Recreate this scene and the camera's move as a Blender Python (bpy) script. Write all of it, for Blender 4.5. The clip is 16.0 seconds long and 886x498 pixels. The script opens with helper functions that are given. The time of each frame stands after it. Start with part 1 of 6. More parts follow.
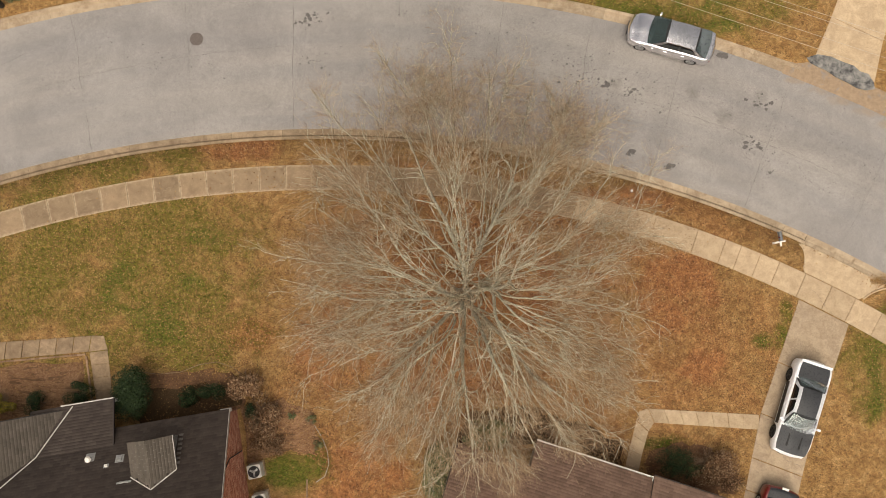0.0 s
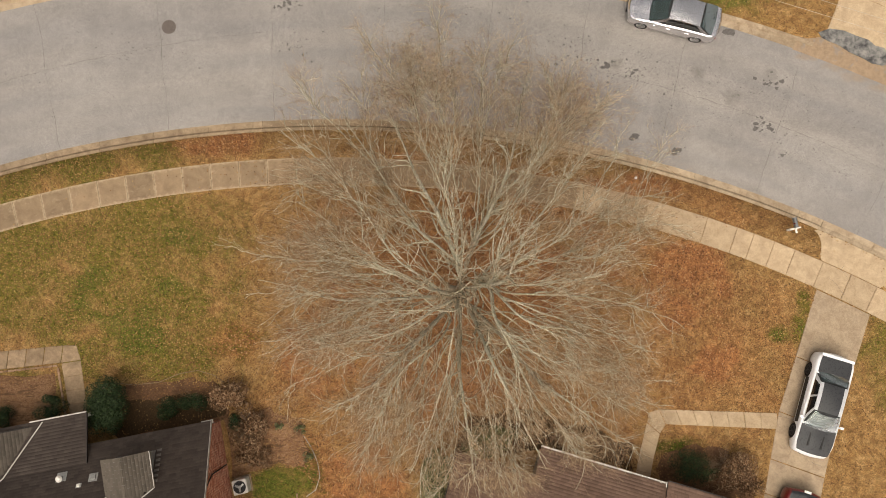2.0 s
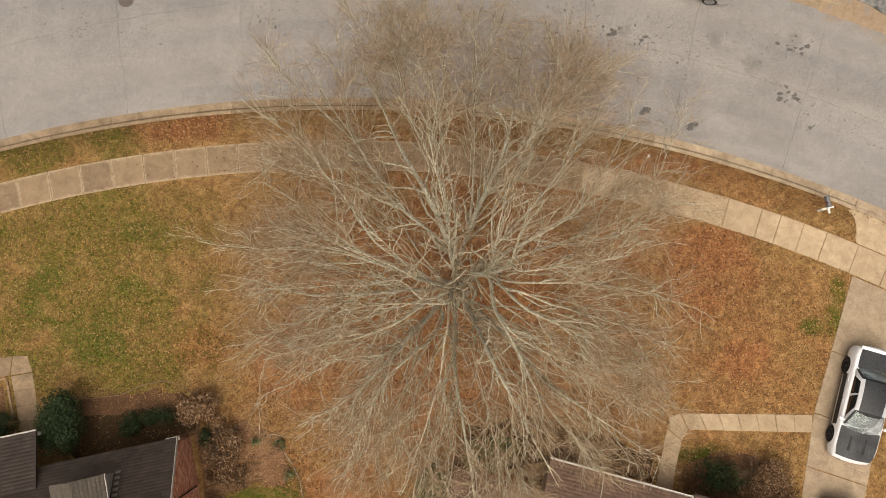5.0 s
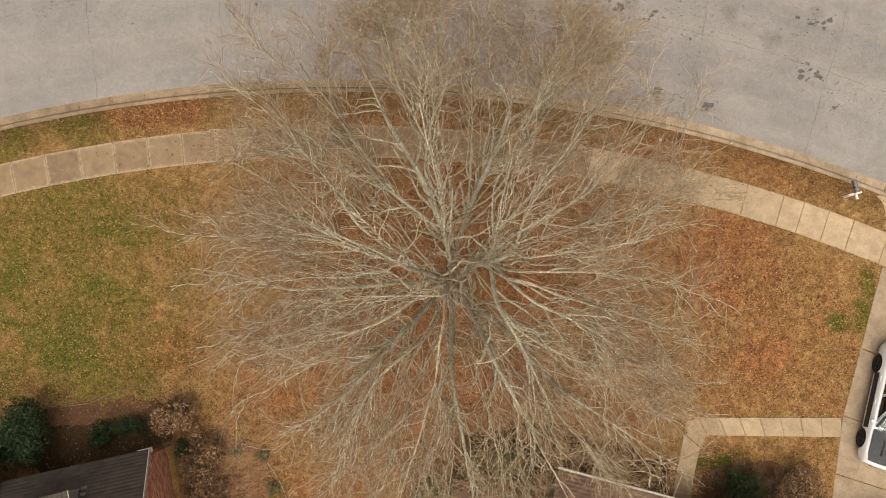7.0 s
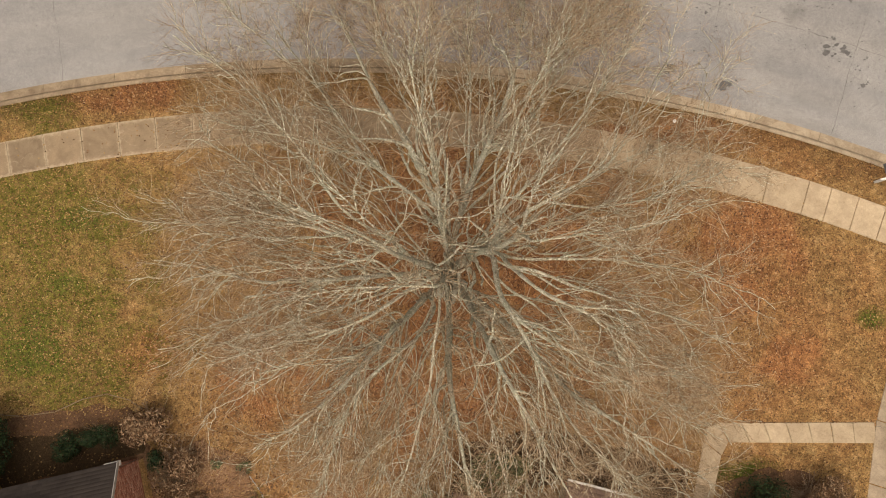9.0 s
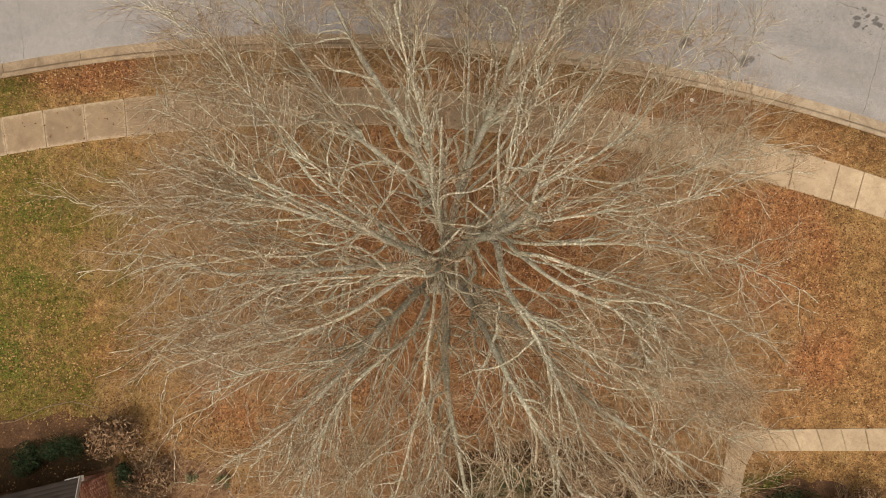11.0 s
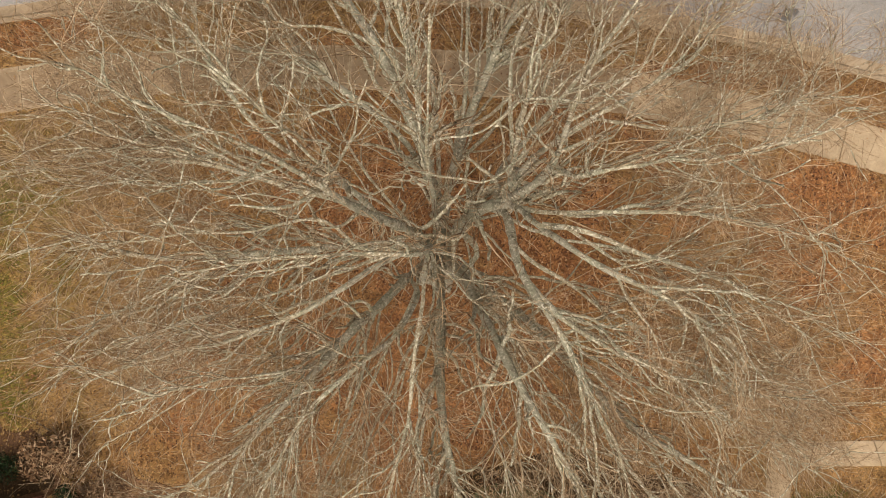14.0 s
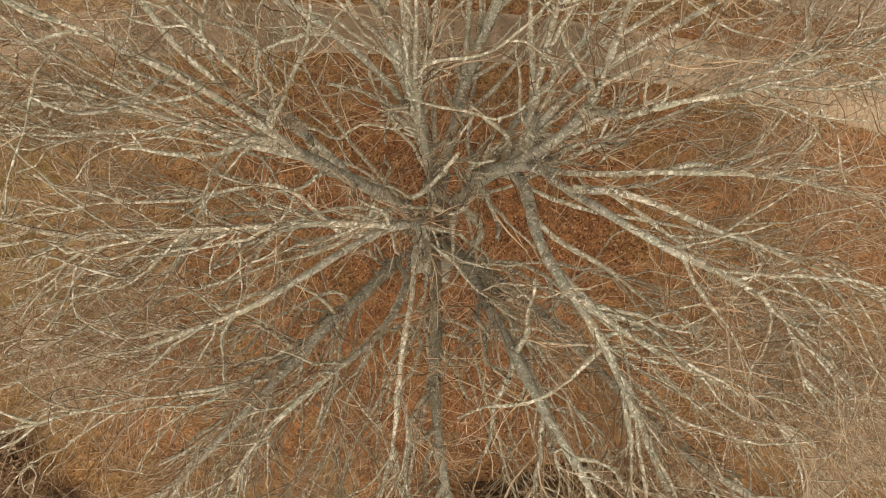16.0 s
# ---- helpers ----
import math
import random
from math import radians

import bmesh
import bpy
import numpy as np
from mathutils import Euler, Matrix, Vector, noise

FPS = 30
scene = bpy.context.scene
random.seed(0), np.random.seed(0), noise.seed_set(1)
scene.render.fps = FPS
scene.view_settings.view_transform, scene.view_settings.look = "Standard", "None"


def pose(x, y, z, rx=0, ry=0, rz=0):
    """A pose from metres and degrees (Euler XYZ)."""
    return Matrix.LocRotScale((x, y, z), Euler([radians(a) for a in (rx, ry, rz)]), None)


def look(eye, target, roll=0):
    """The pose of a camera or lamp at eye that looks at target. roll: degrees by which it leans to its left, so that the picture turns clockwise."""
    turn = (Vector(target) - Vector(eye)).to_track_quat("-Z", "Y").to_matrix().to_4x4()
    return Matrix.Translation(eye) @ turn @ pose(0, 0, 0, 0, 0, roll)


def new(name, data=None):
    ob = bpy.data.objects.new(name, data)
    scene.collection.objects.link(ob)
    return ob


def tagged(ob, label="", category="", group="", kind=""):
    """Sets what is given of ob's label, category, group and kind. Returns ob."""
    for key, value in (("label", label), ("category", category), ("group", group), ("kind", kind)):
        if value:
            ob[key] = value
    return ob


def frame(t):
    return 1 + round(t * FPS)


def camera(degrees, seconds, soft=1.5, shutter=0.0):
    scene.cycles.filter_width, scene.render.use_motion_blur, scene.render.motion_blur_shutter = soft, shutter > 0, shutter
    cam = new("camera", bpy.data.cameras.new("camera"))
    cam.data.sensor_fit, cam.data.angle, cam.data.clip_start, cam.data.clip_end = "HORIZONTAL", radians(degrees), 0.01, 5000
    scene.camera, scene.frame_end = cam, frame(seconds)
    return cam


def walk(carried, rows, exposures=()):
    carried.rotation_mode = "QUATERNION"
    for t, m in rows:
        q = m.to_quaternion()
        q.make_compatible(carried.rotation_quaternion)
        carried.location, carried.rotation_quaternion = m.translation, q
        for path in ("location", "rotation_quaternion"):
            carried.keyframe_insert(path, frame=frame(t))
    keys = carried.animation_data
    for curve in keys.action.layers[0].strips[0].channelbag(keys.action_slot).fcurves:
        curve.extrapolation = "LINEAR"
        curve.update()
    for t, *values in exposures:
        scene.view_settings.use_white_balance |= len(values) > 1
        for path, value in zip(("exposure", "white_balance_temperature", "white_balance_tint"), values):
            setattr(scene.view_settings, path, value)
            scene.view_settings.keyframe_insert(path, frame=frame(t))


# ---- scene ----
# camera: a slow descent over the tree, looking almost straight down
cam = camera(60.1, 16.0, soft=0.65)
ROWS = [
    (0, -0.063, 0.406, 40.273, 4.938, 0.087, 0.379),
    (1, 0.035, 0.436, 39.046, 4.891, 0.044, -0.350),
    (2, 0.121, 0.405, 37.772, 4.912, 0.005, -0.942),
    (3, 0.196, 0.333, 36.470, 4.986, -0.031, -1.422),
    (4, 0.263, 0.234, 35.152, 5.097, -0.061, -1.813),
    (5, 0.323, 0.122, 33.830, 5.229, -0.087, -2.134),
    (6, 0.379, 0.011, 32.514, 5.370, -0.109, -2.402),
    (7, 0.430, -0.092, 31.210, 5.504, -0.126, -2.630),
    (8, 0.478, -0.179, 29.923, 5.621, -0.142, -2.828),
    (9, 0.523, -0.245, 28.653, 5.709, -0.156, -3.002),
    (10, 0.565, -0.288, 27.400, 5.755, -0.173, -3.156),
    (11, 0.605, -0.307, 26.160, 5.752, -0.194, -3.291),
    (12, 0.642, -0.304, 24.927, 5.689, -0.223, -3.402),
    (13, 0.675, -0.283, 23.692, 5.558, -0.264, -3.484),
    (14, 0.704, -0.251, 22.445, 5.351, -0.322, -3.528),
    (15, 0.726, -0.217, 21.172, 5.062, -0.401, -3.520),
    (16, 0.740, -0.190, 19.856, 4.685, -0.507, -3.445),
]


def down(x, y, z, ahead, side, turn):
    """A camera that looks down, tipped ahead and to the side, then turned about the vertical."""
    return pose(x, y, z) @ pose(0, 0, 0, 0, 0, turn) @ pose(0, 0, 0, ahead, 0, 0) @ pose(0, 0, 0, 0, side, 0)


walk(cam, [(t, down(*row)) for t, *row in ROWS], exposures=[(0, -0.045, 7400, 10), (16, -0.045, 7400, 10)])

# ---- light: an even, bright overcast ----
world = bpy.data.worlds.new("overcast")
scene.world = world
world.use_nodes = True
wn = world.node_tree
sky = wn.nodes.new("ShaderNodeTexSky")
sky.sky_type = "NISHITA"
sky.sun_disc = False
sky.sun_elevation, sky.sun_rotation = radians(65), radians(190)
sky.air_density, sky.dust_density = 1.0, 7.0
grey = wn.nodes.new("ShaderNodeHueSaturation")
grey.inputs["Saturation"].default_value = 0.30
wn.links.new(sky.outputs["Color"], grey.inputs["Color"])
wn.links.new(grey.outputs["Color"], wn.nodes["Background"].inputs["Color"])
wn.nodes["Background"].inputs["Strength"].default_value = 0.15
lamp = bpy.data.lights.new("sun", "SUN")
lamp.energy, lamp.angle, lamp.color = 1.9, radians(70), (1.0, 0.93, 0.84)
sun = new("sun", lamp)
sun.matrix_world = look((-5, -27, 60), (0, 0, 0))


# ---- materials ----
def shader(name, rough=0.8, metal=0.0, spec=0.3):
    m = bpy.data.materials.new(name)
    m.use_nodes = True
    b = m.node_tree.nodes["Principled BSDF"]
    b.inputs["Roughness"].default_value = rough
    b.inputs["Metallic"].default_value = metal
    b.inputs["Specular IOR Level"].default_value = spec
    return m, m.node_tree, b


def coords(nt):
    g = nt.nodes.new("ShaderNodeNewGeometry")
    return g.outputs["Position"]


def noise_tex(nt, scale, detail=4.0, rough=0.55, distort=0.0, vec=None):
    n = nt.nodes.new("ShaderNodeTexNoise")
    n.inputs["Scale"].default_value = scale
    n.inputs["Detail"].default_value = detail
    n.inputs["Roughness"].default_value = rough
    n.inputs["Distortion"].default_value = distort
    nt.links.new(vec if vec is not None else coords(nt), n.inputs["Vector"])
    return n.outputs["Fac"]


def ramp(nt, fac, stops):
    r = nt.nodes.new("ShaderNodeValToRGB")
    e = r.color_ramp.elements
    while len(e) < len(stops):
        e.new(0.5)
    for k, (p, c) in zip(e, stops):
        k.position = p
        k.color = (*c, 1) if len(c) == 3 else c
    nt.links.new(fac, r.inputs["Fac"])
    return r.outputs["Color"]


def band(nt, fac, lo, hi):
    r = nt.nodes.new("ShaderNodeMapRange")
    r.inputs["From Min"].default_value, r.inputs["From Max"].default_value = lo, hi
    nt.links.new(fac, r.inputs["Value"])
    return r.outputs["Result"]


def mix(nt, fac, a, b, how="MIX"):
    n = nt.nodes.new("ShaderNodeMix")
    n.data_type, n.blend_type = "RGBA", how
    for sock, v in ((n.inputs["Factor"], fac), (n.inputs["A"], a), (n.inputs["B"], b)):
        if hasattr(v, "links"):
            nt.links.new(v, sock)
        elif isinstance(v, tuple):
            sock.default_value = (*v, 1)
        else:
            sock.default_value = v
    return n.outputs["Result"]


def calc(nt, op, a, b=0.0):
    n = nt.nodes.new("ShaderNodeMath")
    n.operation, n.use_clamp = op, False
    for sock, v in zip(n.inputs, (a, b)):
        if hasattr(v, "links"):
            nt.links.new(v, sock)
        else:
            sock.default_value = v
    return n.outputs[0]


def bump(nt, b, height, strength=0.4, dist=0.02):
    n = nt.nodes.new("ShaderNodeBump")
    n.inputs["Strength"].default_value, n.inputs["Distance"].default_value = strength, dist
    nt.links.new(height, n.inputs["Height"])
    nt.links.new(n.outputs["Normal"], b.inputs["Normal"])


def colour(nt, b, c):
    if isinstance(c, tuple):
        b.inputs["Base Color"].default_value = (*c, 1)
    else:
        nt.links.new(c, b.inputs["Base Color"])


def island(nt):
    g = nt.nodes.new("ShaderNodeNewGeometry")
    return g.outputs["Random Per Island"]


def each(nt):
    return nt.nodes.new("ShaderNodeObjectInfo").outputs["Random"]


def plain(name, c, rough=0.6, metal=0.0, vary=0.25, scale=6.0, spec=0.3):
    """Painted or cast surface with faint blotches and dust."""
    m, nt, b = shader(name, rough, metal, spec)
    lo = tuple(v * (1 - vary) for v in c)
    hi = tuple(min(1, v * (1 + vary)) for v in c)
    colour(nt, b, ramp(nt, noise_tex(nt, scale, 6), [(0.3, lo), (0.7, hi)]))
    return m


def blob(nt, pos, cx, cy, rx, ry, wob):
    """A soft-edged patch on the ground: 1 inside, 0 outside."""
    s = nt.nodes.new("ShaderNodeSeparateXYZ")
    nt.links.new(pos, s.inputs[0])
    dx = calc(nt, "MULTIPLY", calc(nt, "SUBTRACT", s.outputs[0], cx), 1 / rx)
    dy = calc(nt, "MULTIPLY", calc(nt, "SUBTRACT", s.outputs[1], cy), 1 / ry)
    d = calc(nt, "ADD", calc(nt, "MULTIPLY", dx, dx), calc(nt, "MULTIPLY", dy, dy))
    d = calc(nt, "ADD", d, calc(nt, "MULTIPLY", calc(nt, "SUBTRACT", wob, 0.5), 6.5))
    return band(nt, d, 1.6, 0.1)


# (x, y, half width, half depth) of the greener turf, the lush tufts, and the turf stained by leaves, strongly and faintly
# the GREEN spot at (-14.0, -1.4) darkens turf in place of the bush's shadow
GREEN = [(-15.6, 1.0, 6.0, 4.4), (-14.8, 4.4, 4.6, 2.5), (-21.5, 3.8, 5.0, 4.6), (-17.8, 8.2, 4.8, 0.8), (-15.0, 8.75, 2.0, 0.6), (-7.6, -7.6, 1.8, 0.9),
         (17.85, 0.6, 0.3, 0.8), (17.6, -0.6, 0.4, 0.8), (16.6, -0.8, 0.55, 0.4), (22.3, -2.2, 1.5, 2.4), (23.4, 0.4, 1.2, 0.8), (12.0, 17.4, 6.5, 2.2), (9.5, 18.6, 4.0, 1.4), (-25, 0, 2, 6), (-14.0, -1.4, 3.5, 1.6), (11.3, -6.2, 1.2, 0.45)]
LUSH = [(9.0, 18.3, 2.6, 1.0), (12.6, 17.3, 2.6, 0.9), (10.4, 17.0, 1.4, 0.6), (15.0, 16.2, 1.4, 0.4), (-7.7, -7.7, 1.5, 0.9), (-6.5, -6.9, 0.6, 1.0), (22.5, -2.6, 0.7, 1.7), (21.9, 0.5, 0.9, 0.5), (16.55, -0.85, 0.4, 0.25), (17.75, -0.5, 0.2, 0.35), (24.0, 3.2, 1.0, 0.8),
        (-14.6, -0.1, 1.5, 1.1), (-12.8, 4.5, 0.9, 0.5), (-16.2, 0.4, 1.2, 0.8), (-17.3, 2.3, 0.9, 0.7), (-13.4, 2.05, 0.6, 0.45), (-17.5, 1.3, 0.6, 0.4), (11.2, -6.2, 1.0, 0.35)]
RUST = [(1.2, 0.8, 7.4, 7.2), (11.7, 2.0, 2.6, 3.1), (13.2, -2.2, 1.5, 0.9), (8.5, 6.6, 3.5, 0.6), (-4.4, -7.8, 2.6, 2.4), (-6.6, -1.7, 1.5, 2.0), (-10.2, -0.7, 1.3, 0.9), (-11.2, 9.15, 2.0, 0.75)]

TAWNY = [(12.2, -1.2, 4.4, 4.4), (3.0, -3.0, 9.0, 4.5), (14.5, 6.0, 4.0, 1.5), (-5.0, -4.0, 3.6, 4.0)]


def turf(nt):
    """Winter lawn: straw grass, green patches, and rust where leaves have lain."""
    p = coords(nt)
    wob = noise_tex(nt, 0.55, 5, 0.65, 0.4)
    fine = noise_tex(nt, 9.0, 5, 0.7)
    mid = noise_tex(nt, 2.1, 5, 0.65)
    c = ramp(nt, mid, [(0.36, (0.20, 0.113, 0.046)), (0.5, (0.272, 0.161, 0.067)), (0.66, (0.34, 0.216, 0.1))])
    def patches(spots):
        g = None
        for spot in spots:
            v = blob(nt, p, *spot, wob)
            g = v if g is None else calc(nt, "MAXIMUM", g, v)
        return g

    spot = band(nt, noise_tex(nt, 4.5, 5, 0.75), 0.28, 0.52)
    g = calc(nt, "MULTIPLY", patches(GREEN), spot)
    r = calc(nt, "MAXIMUM", calc(nt, "MULTIPLY", patches(RUST), 0.85), calc(nt, "MULTIPLY", patches(TAWNY), 0.4))
    c = mix(nt, r, c, ramp(nt, mid, [(0.38, (0.20, 0.086, 0.036)), (0.62, (0.355, 0.162, 0.07))]))
    c = mix(nt, calc(nt, "MULTIPLY", g, 0.85), c, ramp(nt, fine, [(0.4, (0.052, 0.058, 0.009)), (0.62, (0.15, 0.14, 0.026))]))
    # darker clumps of greener grass
    tuft = calc(nt, "MULTIPLY", patches(GREEN), band(nt, noise_tex(nt, 2.6, 4, 0.8), 0.53, 0.60))
    c = mix(nt, calc(nt, "MULTIPLY", tuft, 0.7), c, ramp(nt, fine, [(0.4, (0.040, 0.046, 0.008)), (0.62, (0.105, 0.11, 0.02))]))
    mat = noise_tex(nt, 5.5, 3, 0.6, 0.5)
    c = mix(nt, 0.7, c, ramp(nt, mat, [(0.36, (0.66, 0.66, 0.62)), (0.5, (1.0, 1.0, 1.0)), (0.64, (1.34, 1.3, 1.26))]), "MULTIPLY")
    lush = calc(nt, "MULTIPLY", patches(LUSH), band(nt, noise_tex(nt, 3.1, 5, 0.75), 0.33, 0.52))
    c = mix(nt, calc(nt, "MULTIPLY", lush, 0.6), c, ramp(nt, fine, [(0.4, (0.03, 0.055, 0.008)), (0.62, (0.085, 0.125, 0.02))]))
    return c, fine, r


m_lawn, nt, b = shader("winter_turf", 0.95, spec=0.1)
c, fine, _ = turf(nt)
colour(nt, b, mix(nt, 0.8, c, ramp(nt, noise_tex(nt, 20.0, 5, 0.85), [(0.38, (0.24, 0.22, 0.2)), (0.5, (0.92, 0.92, 0.92)), (0.62, (1.6, 1.55, 1.5))]), "MULTIPLY"))
bump(nt, b, fine, 0.9, 0.05)

m_blade, nt, b = shader("grass_blades", 0.8, spec=0.2)
c, fine, _ = turf(nt)
colour(nt, b, mix(nt, 1.0, c, ramp(nt, island(nt), [(0.0, (0.6, 0.6, 0.55)), (0.6, (1.25, 1.2, 1.15)), (1.0, (1.9, 1.8, 1.6))]), "MULTIPLY"))

m_leaf, nt, b = shader("fallen_leaves", 0.75, spec=0.25)
_, _, r = turf(nt)
tan = ramp(nt, island(nt), [(0.0, (0.065, 0.032, 0.011)), (0.4, (0.18, 0.093, 0.033)), (0.8, (0.28, 0.166, 0.058)), (1.0, (0.37, 0.245, 0.10))])
colour(nt, b, mix(nt, calc(nt, "ADD", calc(nt, "MULTIPLY", r, 0.9), 0.08), tan, ramp(nt, island(nt), [(0.0, (0.05, 0.019, 0.009)), (0.3, (0.15, 0.054, 0.022)), (0.6, (0.28, 0.118, 0.049)), (0.85, (0.38, 0.19, 0.092)), (1.0, (0.50, 0.325, 0.19))])))

m_road, nt, b = shader("worn_asphalt", 0.9, spec=0.25)
speck = noise_tex(nt, 42.0, 3, 0.8)
patchy = noise_tex(nt, 0.35, 6, 0.6, 0.6)
c = ramp(nt, patchy, [(0.3, (0.212, 0.2, 0.194)), (0.7, (0.275, 0.26, 0.25))])
c = mix(nt, 0.75, c, ramp(nt, speck, [(0.36, (0.55, 0.55, 0.55)), (0.5, (1, 1, 1)), (0.64, (1.5, 1.48, 1.45))]), "MULTIPLY")
c = mix(nt, 0.35, c, ramp(nt, noise_tex(nt, 9.0, 4, 0.75), [(0.38, (0.74, 0.74, 0.75)), (0.62, (1.22, 1.21, 1.2))]), "MULTIPLY")
c = mix(nt, calc(nt, "MULTIPLY", band(nt, noise_tex(nt, 2.6, 5, 0.7), 0.56, 0.75), 0.22), c, (0.10, 0.092, 0.09))
# worn lanes: faint streaks that follow the bend
p, wob = coords(nt), noise_tex(nt, 0.8, 5, 0.65, 0.4)
s = nt.nodes.new("ShaderNodeSeparateXYZ")
nt.links.new(p, s.inputs[0])
dx, dy = calc(nt, "SUBTRACT", s.outputs[0], -6.2), calc(nt, "SUBTRACT", s.outputs[1], -50.5)
lane = nt.nodes.new("ShaderNodeCombineXYZ")
nt.links.new(calc(nt, "SQRT", calc(nt, "ADD", calc(nt, "MULTIPLY", dx, dx), calc(nt, "MULTIPLY", dy, dy))), lane.inputs[0])
nt.links.new(calc(nt, "MULTIPLY", calc(nt, "ARCTAN2", dx, dy), 5.0), lane.inputs[1])
c = mix(nt, 0.8, c, ramp(nt, noise_tex(nt, 0.55, 5, 0.6, 0.0, lane.outputs[0]), [(0.36, (0.88, 0.89, 0.92)), (0.64, (1.12, 1.10, 1.07))]), "MULTIPLY")
s = None
for spot in ((19.05, 13.17, 0.7, 0.2), (20.25, 12.65, 0.8, 0.24), (21.55, 12.05, 0.9, 0.26), (22.95, 11.45, 0.9, 0.26), (24.25, 10.75, 0.9, 0.28), (25.5, 10.05, 1.0, 0.3)):
    v = blob(nt, p, *spot, wob)
    s = v if s is None else calc(nt, "MAXIMUM", s, v)
c = mix(nt, calc(nt, "MULTIPLY", s, 0.55), c, ramp(nt, noise_tex(nt, 5.0, 6, 0.7), [(0.3, (0.21, 0.16, 0.12)), (0.7, (0.32, 0.24, 0.165))]))
s = None
for spot in ((14.7, 14.75, 0.4, 0.45), (16.9, 12.3, 0.28, 0.28), (14.9, 11.1, 0.5, 0.4), (9.1, 12.9, 0.3, 0.25), (13.2, 12.4, 0.3, 0.3)):
    v = blob(nt, p, *spot, wob)
    s = v if s is None else calc(nt, "MAXIMUM", s, v)
c = mix(nt, calc(nt, "MULTIPLY", calc(nt, "MULTIPLY", s, band(nt, noise_tex(nt, 3.5, 6, 0.8), 0.32, 0.62)), 0.5), c, (0.085, 0.075, 0.07))
colour(nt, b, c)
bump(nt, b, speck, 0.5, 0.008)

m_wash, nt, b = shader("washed_sand", 0.95, spec=0.15)
c = ramp(nt, noise_tex(nt, 5.0, 6, 0.7), [(0.3, (0.215, 0.155, 0.108)), (0.7, (0.32, 0.235, 0.16))])
c = mix(nt, band(nt, noise_tex(nt, 1.4, 5, 0.7, 0.6), 0.56, 0.70), c, (0.215, 0.195, 0.18))
colour(nt, b, c)
bump(nt, b, noise_tex(nt, 45, 3, 0.8), 0.4, 0.008)

m_crack = plain("crack_filler", (0.12, 0.11, 0.103), 0.9, vary=0.4, scale=9)
m_oil = plain("oil_spots", (0.098, 0.091, 0.086), 0.55, vary=0.35, scale=11)
m_patch, nt, b = shader("tar_patch", 0.85)
colour(nt, b, ramp(nt, noise_tex(nt, 1.6, 6, 0.7), [(0.38, (0.045, 0.045, 0.047)), (0.5, (0.15, 0.148, 0.145)), (0.62, (0.25, 0.24, 0.225))]))
bump(nt, b, noise_tex(nt, 50, 3, 0.8), 0.6, 0.01)


def concrete(name, lo, hi, dirt, amount):
    m, nt, b = shader(name, 0.9, spec=0.2)
    c = ramp(nt, noise_tex(nt, 1.7, 7, 0.7, 0.5), [(0.38, lo), (0.62, hi)])
    c = mix(nt, 1.0, c, ramp(nt, each(nt), [(0.0, (0.84, 0.83, 0.82)), (0.5, (0.96, 0.95, 0.94)), (1.0, (1.12, 1.11, 1.1))]), "MULTIPLY")
    grit = noise_tex(nt, 38, 4, 0.75)
    c = mix(nt, 0.5, c, ramp(nt, grit, [(0.3, (0.68, 0.68, 0.68)), (0.7, (1.18, 1.18, 1.18))]), "MULTIPLY")
    c = mix(nt, 0.4, c, ramp(nt, noise_tex(nt, 11, 6, 0.8, 0.6), [(0.36, (0.6, 0.6, 0.6)), (0.5, (1, 1, 1)), (0.66, (1.25, 1.25, 1.25))]), "MULTIPLY")
    c = mix(nt, calc(nt, "MULTIPLY", band(nt, noise_tex(nt, 0.9, 6, 0.75, 1.0), 0.48, 0.72), amount), c, dirt)
    colour(nt, b, c)
    bump(nt, b, grit, 0.35, 0.006)
    return m


# pavement slabs: stained in the middle, rubbed pale along their edges
m_walk_worn, nt, b = shader("stained_pavement_concrete", 0.9, spec=0.2)
uv = nt.nodes.new("ShaderNodeUVMap")
uv.uv_map = "across"
s = nt.nodes.new("ShaderNodeSeparateXYZ")
nt.links.new(uv.outputs[0], s.inputs[0])
du = calc(nt, "SUBTRACT", 0.5, calc(nt, "ABSOLUTE", calc(nt, "SUBTRACT", s.outputs[0], 0.5)))
dv = calc(nt, "SUBTRACT", 0.5, calc(nt, "ABSOLUTE", calc(nt, "SUBTRACT", s.outputs[1], 0.5)))
e = calc(nt, "ADD", calc(nt, "MINIMUM", calc(nt, "MULTIPLY", du, 1.5), dv), calc(nt, "MULTIPLY", calc(nt, "SUBTRACT", noise_tex(nt, 5, 5, 0.75), 0.5), 0.34))
grit = noise_tex(nt, 38, 4, 0.75)
c = ramp(nt, noise_tex(nt, 1.5, 7, 0.7, 0.5), [(0.34, (0.195, 0.138, 0.088)), (0.66, (0.265, 0.192, 0.123))])
c = mix(nt, 1.0, c, ramp(nt, each(nt), [(0.0, (0.87, 0.87, 0.87)), (1.0, (1.12, 1.11, 1.1))]), "MULTIPLY")
c = mix(nt, calc(nt, "MULTIPLY", band(nt, e, 0.10, 0.0), 0.7), c, (0.43, 0.335, 0.23))
c = mix(nt, calc(nt, "MULTIPLY", band(nt, noise_tex(nt, 2.4, 7, 0.8, 1.5), 0.56, 0.66), 0.45), c, (0.40, 0.315, 0.22))
colour(nt, b, mix(nt, 0.5, c, ramp(nt, grit, [(0.3, (0.68, 0.68, 0.68)), (0.7, (1.18, 1.18, 1.18))]), "MULTIPLY"))
bump(nt, b, grit, 0.35, 0.006)

